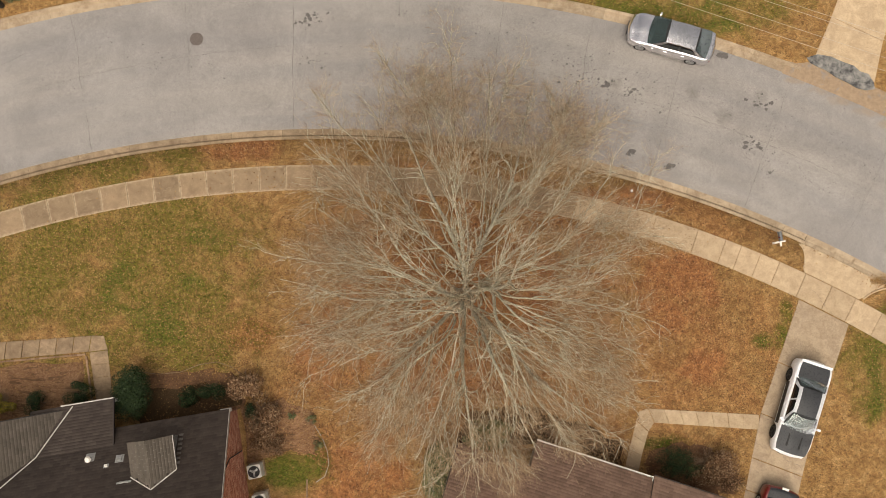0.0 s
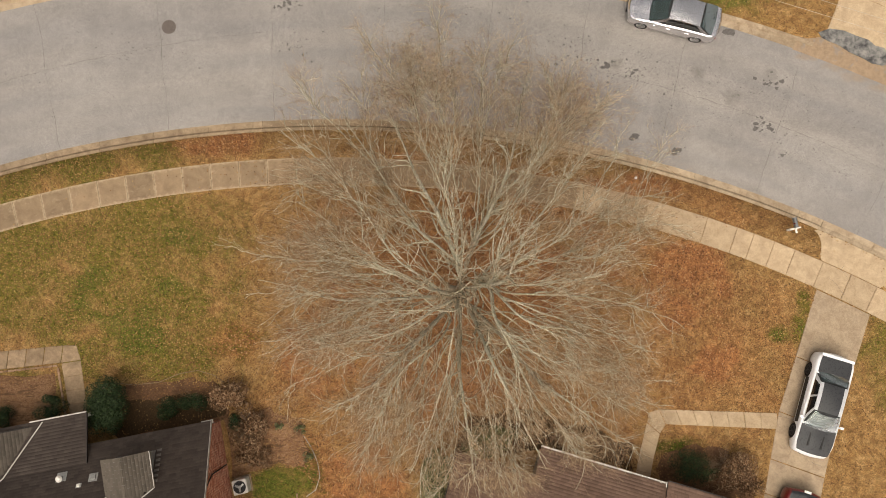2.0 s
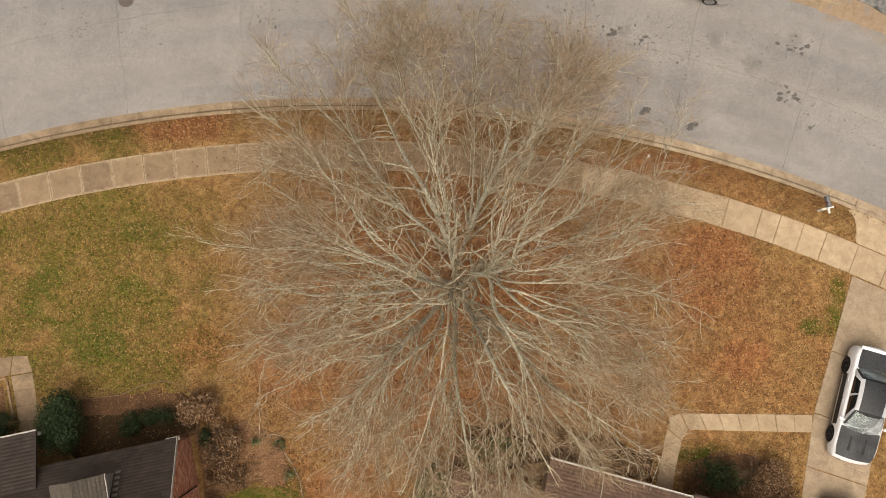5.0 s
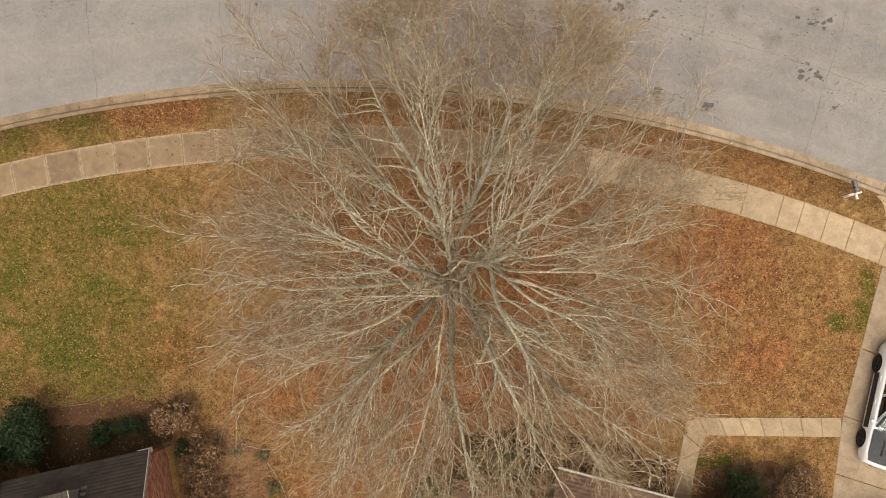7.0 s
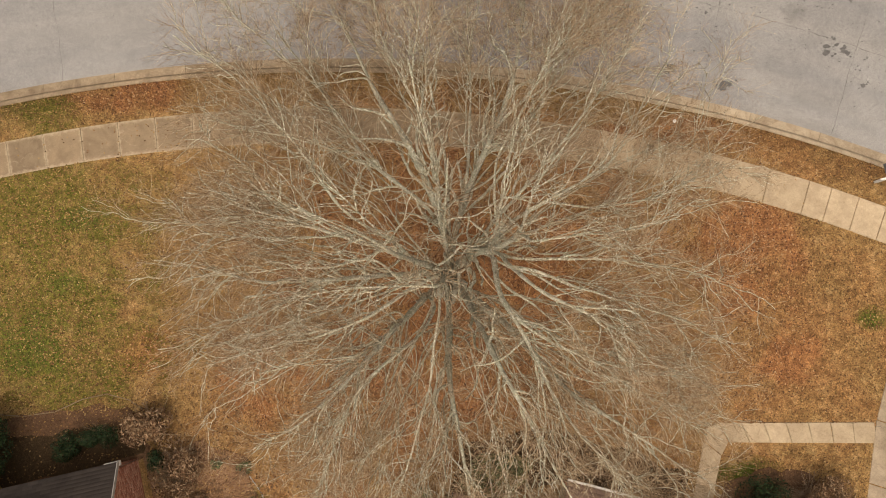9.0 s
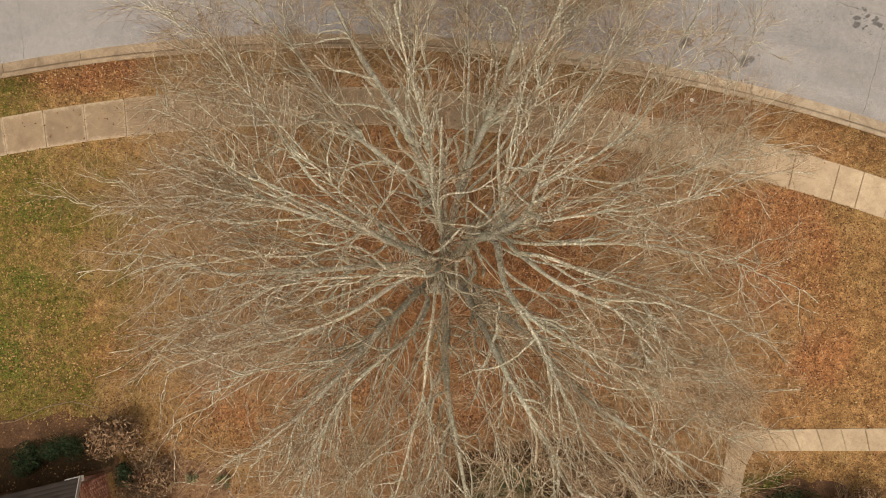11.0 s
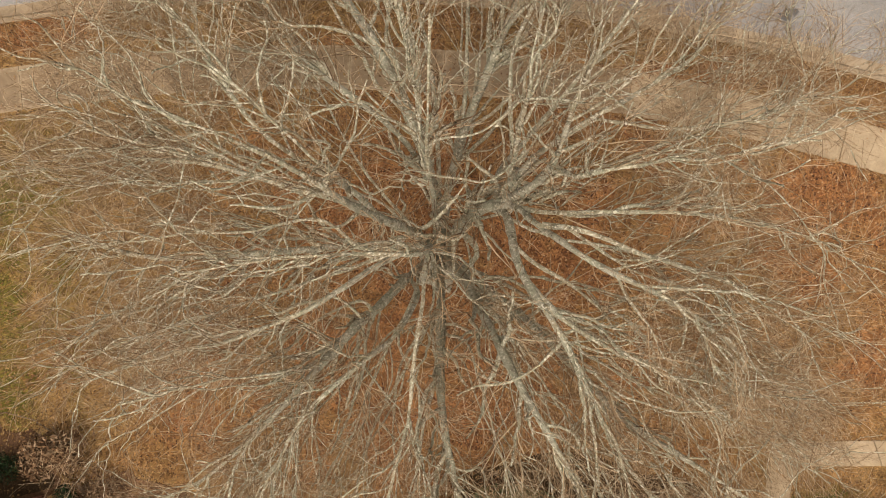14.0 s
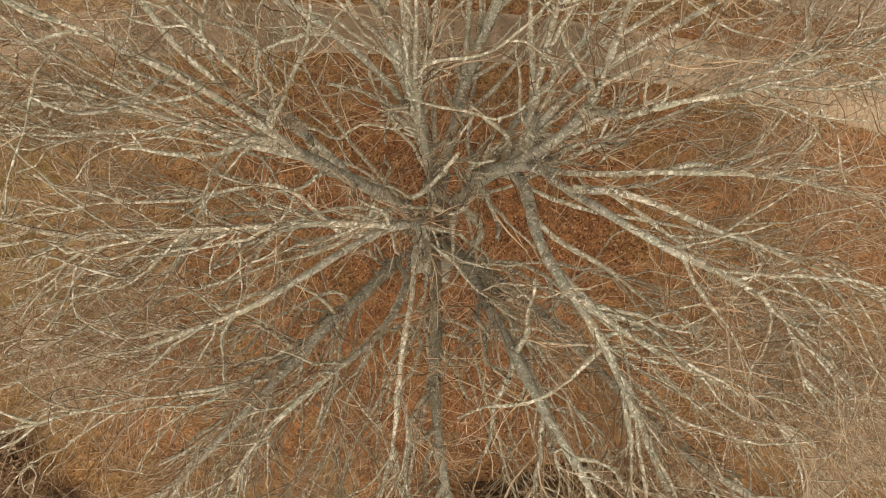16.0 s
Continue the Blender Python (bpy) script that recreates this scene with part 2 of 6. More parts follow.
m_walk_old = concrete("mossy_concrete", (0.225, 0.16, 0.105), (0.32, 0.235, 0.155), (0.11, 0.078, 0.05), 0.7)
m_walk = concrete("clean_concrete", (0.38, 0.285, 0.188), (0.48, 0.37, 0.25), (0.26, 0.19, 0.13), 0.45)
m_drive = concrete("driveway_concrete", (0.31, 0.235, 0.165), (0.42, 0.33, 0.235), (0.19, 0.145, 0.11), 0.5)
m_curb = concrete("curb_concrete", (0.32, 0.245, 0.17), (0.42, 0.335, 0.24), (0.14, 0.09, 0.055), 0.65)
m_curb_worn = concrete("stained_curb_concrete", (0.22, 0.16, 0.105), (0.31, 0.235, 0.16), (0.11, 0.075, 0.05), 0.7)


def shingle(name, lo, hi):
    m, nt, b = shader(name, 0.95, spec=0.1)
    c = ramp(nt, each(nt), [(0.0, lo), (1.0, hi)])
    c = mix(nt, 1.0, c, ramp(nt, island(nt), [(0, (0.84, 0.84, 0.84)), (1, (1.15, 1.15, 1.15))]), "MULTIPLY")
    grit = noise_tex(nt, 60, 3, 0.8)
    c = mix(nt, 0.6, c, ramp(nt, grit, [(0.3, (0.6, 0.6, 0.6)), (0.7, (1.3, 1.3, 1.3))]), "MULTIPLY")
    c = mix(nt, 0.55, c, ramp(nt, noise_tex(nt, 1.2, 5, 0.7), [(0.3, (0.6, 0.6, 0.6)), (0.7, (1.2, 1.2, 1.2))]), "MULTIPLY")
    colour(nt, b, c)
    bump(nt, b, grit, 0.5, 0.006)
    return m


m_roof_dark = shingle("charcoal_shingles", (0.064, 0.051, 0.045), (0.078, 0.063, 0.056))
# lit copy of the charcoal shingles: brighter light put into the colour
m_roof_lit = shingle("lit_shingles", (0.10, 0.086, 0.073), (0.125, 0.107, 0.09))
m_roof_brown = shingle("brown_shingles", (0.205, 0.133, 0.102), (0.235, 0.153, 0.118))

m_brick, nt, b = shader("red_brick", 0.9, spec=0.15)
colour(nt, b, ramp(nt, island(nt), [(0, (0.33, 0.125, 0.08)), (0.5, (0.50, 0.215, 0.14)), (1, (0.62, 0.35, 0.25))]))
bump(nt, b, noise_tex(nt, 70, 3), 0.4, 0.005)
m_mortar = plain("mortar", (0.30, 0.25, 0.2), 0.95, scale=30)
m_white = plain("white_trim_paint", (0.68, 0.66, 0.62), 0.55, vary=0.12, scale=14)
m_flash_white = plain("weathered_white_metal", (0.36, 0.34, 0.315), 0.6, vary=0.3, scale=7)
m_dark_trim = plain("dark_painted_metal", (0.035, 0.028, 0.026), 0.5, vary=0.3, scale=10)
m_galv = plain("dull_galvanised_metal", (0.36, 0.36, 0.35), 0.45, 0.5, 0.2, 12)
m_flash = plain("weathered_lead_flashing", (0.15, 0.135, 0.125), 0.6, 0.3, 0.25, 12)
m_slate = plain("dark_slate_paint", (0.15, 0.155, 0.165), 0.5, 0.2, 0.2, 12)
m_ac = plain("putty_painted_metal", (0.58, 0.56, 0.52), 0.5, vary=0.12, scale=10)
m_black = plain("black_plastic", (0.02, 0.02, 0.021), 0.5, vary=0.3, scale=16)
m_iron, nt, b = shader("cast_iron", 0.6, 0.4)
colour(nt, b, ramp(nt, noise_tex(nt, 30, 4, 0.7), [(0.35, (0.085, 0.07, 0.065)), (0.65, (0.17, 0.145, 0.132))]))
m_brick_pale, nt, b = shader("worn_pale_brick", 0.9, spec=0.15)
colour(nt, b, ramp(nt, each(nt), [(0, (0.20, 0.125, 0.08)), (1, (0.33, 0.22, 0.15))]))
m_soil, nt, b = shader("bare_earth", 0.95, spec=0.1)
chip = noise_tex(nt, 9, 7, 0.8, 2.5)
c = ramp(nt, chip, [(0.36, (0.07, 0.036, 0.02)), (0.5, (0.235, 0.135, 0.078)), (0.64, (0.40, 0.265, 0.165))])
c = mix(nt, 0.5, c, ramp(nt, noise_tex(nt, 1.1, 4, 0.7), [(0.38, (0.6, 0.5, 0.42)), (0.62, (1.25, 1.2, 1.15))]), "MULTIPLY")
# washed ridges of dark litter
wash = nt.nodes.new("ShaderNodeMapping")
wash.inputs["Scale"].default_value = (0.9, 4.2, 1.0)
wash.inputs["Rotation"].default_value = (0, 0, -0.12)
nt.links.new(coords(nt), wash.inputs["Vector"])
ridge = band(nt, noise_tex(nt, 1.3, 4, 0.6, 0.8, wash.outputs["Vector"]), 0.54, 0.62)
colour(nt, b, mix(nt, calc(nt, "MULTIPLY", ridge, 0.65), c, (0.085, 0.048, 0.027)))
bump(nt, b, chip, 1.0, 0.06)
m_mulch, nt, b = shader("pine_mulch", 0.95, spec=0.1)
chip = noise_tex(nt, 16, 6, 0.8, 1.5)
c = ramp(nt, chip, [(0.3, (0.05, 0.028, 0.017)), (0.55, (0.17, 0.095, 0.055)), (0.75, (0.30, 0.185, 0.115))])
colour(nt, b, mix(nt, 0.7, c, ramp(nt, noise_tex(nt, 1.3, 4, 0.7), [(0.35, (0.5, 0.5, 0.5)), (0.65, (1.3, 1.25, 1.2))]), "MULTIPLY"))
bump(nt, b, chip, 1.0, 0.04)
# mulch with the shadow below the eaves put into its colour
m_shade_mulch, nt, b = shader("shadow_toned_mulch", 0.95, spec=0.1)
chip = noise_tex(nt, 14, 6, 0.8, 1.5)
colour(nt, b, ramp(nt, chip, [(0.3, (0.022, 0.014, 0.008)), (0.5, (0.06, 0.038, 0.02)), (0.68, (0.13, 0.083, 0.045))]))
bump(nt, b, chip, 1.0, 0.04)



def bark(name, dark, mid, pale, green, crust):
    """Bark with wide grey-green lichen, small pale crusts and dark pits. crust: how much of it is covered."""
    m, nt, b = shader(name, 0.92, spec=0.12)
    c = ramp(nt, noise_tex(nt, 6, 7, 0.75, 0.8), [(0.36, dark), (0.47, mid), (0.60, pale)])
    c = mix(nt, calc(nt, "MULTIPLY", band(nt, noise_tex(nt, 2.3, 6, 0.75), 0.45, 0.56), green), c, ramp(nt, noise_tex(nt, 26, 5, 0.7), [(0.35, (0.19, 0.195, 0.135)), (0.65, (0.44, 0.44, 0.335))]))
    c = mix(nt, band(nt, noise_tex(nt, 24, 4, 0.7), 0.62 - crust, 0.66 - crust), c, (0.68, 0.64, 0.525))
    c = mix(nt, calc(nt, "MULTIPLY", band(nt, noise_tex(nt, 31, 4, 0.7), 0.60, 0.64), 0.8), c, (0.06, 0.05, 0.038))
    colour(nt, b, c)
    bump(nt, b, noise_tex(nt, 30, 5, 0.7, 0.6), 0.9, 0.03)
    return m


m_bark = bark("grey_lichened_bark", (0.105, 0.092, 0.068), (0.285, 0.258, 0.198), (0.46, 0.425, 0.34), 0.65, 0.06)
m_branch = bark("pale_branch_bark", (0.115, 0.088, 0.055), (0.31, 0.258, 0.176), (0.49, 0.43, 0.315), 0.65, 0.09)
m_twig, nt, b = shader("twig_bark", 0.85, spec=0.2)
c = ramp(nt, island(nt), [(0.0, (0.12, 0.071, 0.039)), (0.5, (0.30, 0.195, 0.115)), (1.0, (0.61, 0.47, 0.33))])
colour(nt, b, mix(nt, 0.6, c, ramp(nt, noise_tex(nt, 11, 4, 0.7), [(0.35, (0.65, 0.62, 0.58)), (0.65, (1.4, 1.45, 1.4))]), "MULTIPLY"))
m_ivy, nt, b = shader("evergreen_leaves", 0.65, spec=0.2)
colour(nt, b, ramp(nt, island(nt), [(0.0, (0.006, 0.013, 0.004)), (0.6, (0.018, 0.036, 0.012)), (1.0, (0.05, 0.078, 0.028))]))
m_olive, nt, b = shader("olive_leaves", 0.5, spec=0.35)
colour(nt, b, ramp(nt, island(nt), [(0.0, (0.035, 0.043, 0.014)), (0.6, (0.095, 0.112, 0.04)), (1.0, (0.20, 0.205, 0.09))]))
m_yellow, nt, b = shader("yellow_leaves", 0.5, spec=0.35)
colour(nt, b, ramp(nt, island(nt), [(0.0, (0.09, 0.08, 0.012)), (0.6, (0.24, 0.19, 0.02)), (1.0, (0.4, 0.3, 0.03))]))
m_dry, nt, b = shader("withered_leaves", 0.8, spec=0.15)
colour(nt, b, ramp(nt, island(nt), [(0.0, (0.075, 0.037, 0.018)), (0.6, (0.22, 0.125, 0.066)), (1.0, (0.42, 0.29, 0.185))]))
m_cane = plain("dry_canes", (0.21, 0.14, 0.09), 0.85, vary=0.4, scale=20)


def paint(name, c, rough=0.28, metal=0.0):
    m, nt, b = shader(name, rough, metal, 0.5)
    b.inputs["Coat Weight"].default_value = 0.6
    b.inputs["Coat Roughness"].default_value = 0.12
    d = noise_tex(nt, 5, 6, 0.7)
    colour(nt, b, ramp(nt, d, [(0.3, tuple(v * 0.88 for v in c)), (0.7, c)]))
    nt.links.new(band(nt, noise_tex(nt, 14, 5), -0.4, 2.6), b.inputs["Coat Roughness"])
    return m


m_silver = paint("silver_paint", (0.90, 0.90, 0.94), 0.27, 1.0)
m_carwhite = paint("white_car_paint", (0.80, 0.82, 0.86), 0.3)
m_carblack = paint("matt_black_paint", (0.048, 0.052, 0.062), 0.5)
m_carred = paint("dark_red_paint", (0.16, 0.012, 0.012), 0.3)
m_glass, nt, b = shader("tinted_car_glass", 0.08, spec=0.3)
colour(nt, b, (0.13, 0.18, 0.185))
b.inputs["Transmission Weight"].default_value = 0.6
b.inputs["IOR"].default_value = 1.45
m_side_glass, nt, b = shader("dark_side_glass", 0.06, spec=0.4)
colour(nt, b, (0.025, 0.03, 0.032))
b.inputs["Transmission Weight"].default_value = 0.3
# pale tone that imitates sky reflection on the coupe's windshield
m_glare = plain("sky_glare_tone", (0.27, 0.285, 0.28), 0.7, vary=0.25, scale=7)
m_clear_glass, nt, b = shader("clear_car_glass", 0.05, spec=0.4)
colour(nt, b, (0.80, 0.86, 0.86))
b.inputs["Transmission Weight"].default_value = 0.95
b.inputs["IOR"].default_value = 1.45
m_interior = plain("dark_car_interior", (0.035, 0.037, 0.04), 0.8, vary=0.3, scale=8)
m_tyre = plain("tyre_rubber", (0.018, 0.018, 0.018), 0.85, vary=0.3, scale=20)
m_dark_rim = plain("black_alloy_rim", (0.035, 0.035, 0.037), 0.4, 0.3, 0.2, 10)
m_rim = plain("alloy_rim", (0.55, 0.55, 0.56), 0.3, 0.8, 0.15, 10)
m_lens = plain("clear_lamp_lens", (0.55, 0.56, 0.57), 0.1, 0.2, 0.1, 20)
m_tail = plain("red_lamp_lens", (0.22, 0.01, 0.012), 0.15, 0, 0.2, 20)
m_wire = plain("weathered_cable", (0.42, 0.36, 0.29), 0.6, vary=0.2, scale=3)
m_stone = plain("pale_stone", (0.72, 0.70, 0.66), 0.7, vary=0.15, scale=12)


# ---- building helpers ----
def thing(name, label, category, m=None, group="", kind=""):
    ob = new(name)
    ob.empty_display_size = 0.2
    if m is not None:
        ob.matrix_basis = m
    return tagged(ob, label, category, group, kind)


def place(name, me, mat, parent=None, label=""):
    me.materials.append(mat)
    ob = new(name, me)
    ob.parent = parent
    if label:
        ob["label"] = label
    return ob


def part(name, bm, mat, parent=None, label="", smooth=False):
    me = bpy.data.meshes.new(name)
    bmesh.ops.recalc_face_normals(bm, faces=bm.faces)
    bm.to_mesh(me)
    bm.free()
    if smooth:
        for f in me.polygons:
            f.use_smooth = True
        me.set_sharp_from_angle(angle=0.9)
    return place(name, me, mat, parent, label)


def arrays(name, verts, faces, smooth=False):
    """A mesh from arrays of corners and of faces with one number of sides."""
    me = bpy.data.meshes.new(name)
    n, k = faces.shape
    me.vertices.add(len(verts))
    me.vertices.foreach_set("co", np.ascontiguousarray(verts, dtype=np.float32).ravel())
    me.loops.add(n * k)
    me.loops.foreach_set("vertex_index", np.ascontiguousarray(faces, dtype=np.int32).ravel())
    me.polygons.add(n)
    me.polygons.foreach_set("loop_start", np.arange(0, n * k, k, dtype=np.int32))
    if smooth:
        me.polygons.foreach_set("use_smooth", np.ones(n, dtype=bool))
    me.update(calc_edges=True)
    return me


def box(bm, x0, x1, y0, y1, z0, z1, m=None, bevel=0.0):
    r = bmesh.ops.create_cube(bm, size=1.0)
    mm = Matrix.Translation(((x0 + x1) / 2, (y0 + y1) / 2, (z0 + z1) / 2)) @ Matrix.Diagonal((abs(x1 - x0), abs(y1 - y0), abs(z1 - z0), 1))
    bmesh.ops.transform(bm, matrix=mm, verts=r["verts"])
    if bevel:
        es = list({e for v in r["verts"] for e in v.link_edges})
        r2 = bmesh.ops.bevel(bm, geom=es, offset=bevel, segments=2, affect="EDGES", profile=0.6)
        vs = list({v for f in r2["faces"] for v in f.verts} | {v for v in r["verts"] if v.is_valid})
    else:
        vs = r["verts"]
    if m is not None:
        bmesh.ops.transform(bm, matrix=m, verts=vs)
    return bm


def rod(bm, a, b2, r, sides=8, r2=None):
    a, b2 = Vector(a), Vector(b2)
    d = b2 - a
    m = Matrix.Translation((a + b2) / 2) @ d.to_track_quat("Z", "Y").to_matrix().to_4x4()
    bmesh.ops.create_cone(bm, cap_ends=True, segments=sides, radius1=r, radius2=r if r2 is None else r2, depth=d.length, matrix=m)
    return bm


def prism(bm, ring, z0, z1):
    """A slab with an outline, given counter-clockwise from above."""
    lo = [bm.verts.new((x, y, z0)) for x, y in ring]
    hi = [bm.verts.new((x, y, z1)) for x, y in ring]
    bm.faces.new(hi)
    bm.faces.new(lo[::-1])
    for i in range(len(ring)):
        j = (i + 1) % len(ring)
        bm.faces.new((lo[i], lo[j], hi[j], hi[i]))
    return bm


def slab(bm, ring, z0, z1, edge=0.012):
    """A slab with a narrow arris round its top."""
    n = len(ring)
    cx, cy = sum(p[0] for p in ring) / n, sum(p[1] for p in ring) / n
    inn = []
    for x, y in ring:
        d = math.hypot(x - cx, y - cy) or 1
        inn.append((x - (x - cx) / d * edge * 1.4, y - (y - cy) / d * edge * 1.4))
    lo = [bm.verts.new((x, y, z0)) for x, y in ring]
    mid = [bm.verts.new((x, y, z1 - edge)) for x, y in ring]
    top = [bm.verts.new((x, y, z1)) for x, y in inn]
    bm.faces.new(top)
    for i in range(n):
        j = (i + 1) % n
        bm.faces.new((lo[i], lo[j], mid[j], mid[i]))
        bm.faces.new((mid[i], mid[j], top[j], top[i]))
    return bm


# ---- the street: arcs about one centre; bearings from north, clockwise ----
SCX, SCY = -6.2, -50.5
R_WALK_IN, R_WALK_OUT, R_CURB_BACK, R_ROAD_IN, R_ROAD_OUT, R_CURB_FAR = 57.5, 58.85, 60.25, 60.82, 68.55, 69.15
Z_ROAD = -0.10


def arc(r, deg):
    a = radians(deg)
    return SCX + r * math.sin(a), SCY + r * math.cos(a)


def bearing(x, y):
    return math.degrees(math.atan2(x - SCX, y - SCY))


ARC0, ARC1 = -75.0, 75.0

# ground: one sheet to the horizon, sunk under the street
radii = [0.0, 8, 16, 24, 32, 40, 46, 50, 54, 57, 58.85, 60.245, 60.3, 60.5, 62, 65, 68, 68.7, 69.08, 69.14, 70, 74, 80, 95, 130, 200, 400, 900, 2000]
turns = [ARC1 + 8 + (360 - (ARC1 - ARC0) - 16) * i / 24 for i in range(25)]
turns += [ARC0 + (ARC1 - ARC0) * i / 120 for i in range(121)]
gv, gf = [], []
for r in radii:
    for d in turns:
        x, y = arc(r, d)
        inside = ARC0 <= (d if d < 180 else d - 360) <= ARC1 and 60.28 < r < 69.1
        far = max(0.0, r - 200) * 0.002
        gv.append((x, y, -0.32 if inside else 0.02 * math.sin(x * 0.31) * math.cos(y * 0.27) * (r < 57) - far * 0.2))
k = len(turns)
for i in range(len(radii) - 1):
    for j in range(k):
        gf.append((i * k + j, (i + 1) * k + j, (i + 1) * k + (j + 1) % k, i * k + (j + 1) % k))
ground = place("ground", arrays("ground", np.array(gv), np.array(gf)), m_lawn)
tagged(ground, "winter lawn of straw-coloured grass with greener patches", "lawn", kind="structure")

# road: a shallow crown between the gutters
rv, rf = [], []
steps, across = 300, 13
for i in range(steps + 1):
    d = ARC0 + (ARC1 - ARC0) * i / steps
    for j in range(across):
        f = j / (across - 1)
        x, y = arc(R_ROAD_IN + f * (R_ROAD_OUT - R_ROAD_IN), d)
        rv.append((x, y, Z_ROAD + 0.07 * (1 - (2 * f - 1) ** 2) + 0.004 * noise.noise((x * 0.4, y * 0.4, 0))))
for i in range(steps):
    for j in range(across - 1):
        a = i * across + j
        rf.append((a, a + 1, a + across + 1, a + across))
road = place("road", arrays("road", np.array(rv), np.array(rf), True), m_road)
tagged(road, "pale worn asphalt street bending round the lawn", "road", kind="structure")


def road_z(r):
    f = (r - R_ROAD_IN) / (R_ROAD_OUT - R_ROAD_IN)
    return Z_ROAD + 0.07 * (1 - (2 * f - 1) ** 2)


rng = random.Random(7)


def ribbon(bm, pts, w):
    """A thin raised strip along points on the road."""
    rows = []
    for i, (x, y, z) in enumerate(pts):
        a, c2 = pts[max(0, i - 1)], pts[min(len(pts) - 1, i + 1)]
        dx, dy = c2[0] - a[0], c2[1] - a[1]
        n = math.hypot(dx, dy) or 1
        ww = w * rng.uniform(0.5, 1.4)
        rows.append((bm.verts.new((x - dy / n * ww, y + dx / n * ww, z)), bm.verts.new((x + dy / n * ww, y - dx / n * ww, z))))
    for p, q in zip(rows, rows[1:]):
        bm.faces.new((p[0], p[1], q[1], q[0]))


# cracks across the lanes and along the crown
for d0 in (-28, -22, -17.2, -12.1, -6.9, -1.9, 3.2, 8.0, 12.1, 16.3, 21.2, 26.3, 31.5, 37):
    pts, dd = [], d0
    for s in range(26):
        r = R_ROAD_IN + 0.05 + s / 25 * (R_ROAD_OUT - R_ROAD_IN - 0.1)
        dd += rng.uniform(-0.035, 0.035)
        x, y = arc(r, dd)
        pts.append((x, y, road_z(r) + 0.006))
    bm = bmesh.new()
    ribbon(bm, pts, 0.008)
    part("crack", bm, m_crack, road)
for d0, d1, r0, r1 in ((-17.2, -14.3, 66.2, 66.95), (-14.3, -2.0, 64.9, 65.4), (3.0, 11.0, 65.4, 64.9), (11.5, 26.0, 64.7, 64.4), (-30, -18, 65.2, 65.6)):
    pts, n = [], max(8, int((d1 - d0) * 4))
    for s in range(n):
        f = s / (n - 1)
        r = r0 + (r1 - r0) * f + rng.uniform(-0.03, 0.03)
        x, y = arc(r, d0 + (d1 - d0) * f)
        pts.append((x, y, road_z(r) + 0.006))
    bm = bmesh.new()
    ribbon(bm, pts, 0.007)
    part("crack", bm, m_crack, road)


# oil drips: uneven low blots in loose clusters (x, y, spread, size, count)
def blot(bm, x, y, z, r):
    n = rng.randint(9, 14)
    ph = rng.uniform(0, 6)
    el = rng.uniform(0.6, 1.0)
    ring = [bm.verts.new((x + r * math.cos(a) * rng.uniform(0.45, 1.3), y + el * r * math.sin(a) * rng.uniform(0.45, 1.3), z)) for a in [ph + 6.2832 * i / n for i in range(n)]]
    bm.faces.new(ring)


OIL = [(9.72, 8.98, 0.28, 0.2, 6), (12.15, 8.38, 0.3, 0.2, 6), (15.05, 14.55, 0.3, 0.28, 6), (16.3, 9.5, 0.8, 0.14, 24), (16.9, 11.8, 0.6, 0.16, 18), (8.7, 12.85, 0.5, 0.16, 8), (9.9, 12.5, 0.3, 0.14, 5), (7.0, 13.2, 0.8, 0.08, 24), (17.3, 8.1, 0.3, 0.1, 5), (17.4, 9.0, 0.7, 0.07, 10),
       (9.0, 12.6, 1.8, 0.07, 40), (6.2, 14.2, 1.2, 0.06, 24), (10.6, 12.3, 1.3, 0.08, 26), (-7.4, 16.3, 0.6, 0.13, 20), (-6.55, 16.75, 0.15, 0.16, 2), (-7.2, 14.1, 0.6, 0.12, 18), (-6.8, 14.6, 1.2, 0.06, 30),
       (-15.3, 13.8, 1.2, 0.05, 40), (-14.2, 13.7, 1.5, 0.05, 30), (-18, 15.2, 1.0, 0.05, 10), (0.5, 14.5, 3.0, 0.05, 40), (22, 8.6, 1.5, 0.06, 14), (-20, 11.5, 3.0, 0.035, 30), (3.5, 15.6, 1.5, 0.06, 20), (-2, 16.3, 2.0, 0.05, 20)]
for cx, cy, spread, size, count in OIL:
    bm = bmesh.new()
    for _ in range(int(count * 1.3)):
        x, y = cx + rng.gauss(0, spread * 0.6), cy + rng.gauss(0, spread * 0.33)
        r = math.hypot(x - SCX, y - SCY)
        if R_ROAD_IN + 0.2 < r < R_ROAD_OUT - 0.2:
            blot(bm, x, y, road_z(r) + 0.005 + rng.uniform(0, 0.002), 0.82 * size * rng.choice((0.2, 0.25, 0.3, 0.4, 0.5, 0.65, 0.85, 1.2)))
    tagged(part("oil_stain", bm, m_oil, road), kind="stuff")

# fine drips along the lanes
bm = bmesh.new()
for _ in range(420):
    d, r = rng.uniform(-22, 34), rng.choice((62.9, 65.0, 66.6)) + rng.gauss(0, 0.75)
    x, y = arc(r, d)
    blot(bm, x, y, road_z(r) + 0.005, rng.uniform(0.012, 0.035))
DRIP = random.Random(17)
for _ in range(420):
    d, r = DRIP.uniform(11, 27), DRIP.choice((63.6, 65.6)) + DRIP.gauss(0, 0.7)
    x, y = arc(r, d)
    blot(bm, x, y, road_z(r) + 0.005, DRIP.uniform(0.014, 0.042))
tagged(part("oil_speck", bm, m_oil, road), kind="stuff")


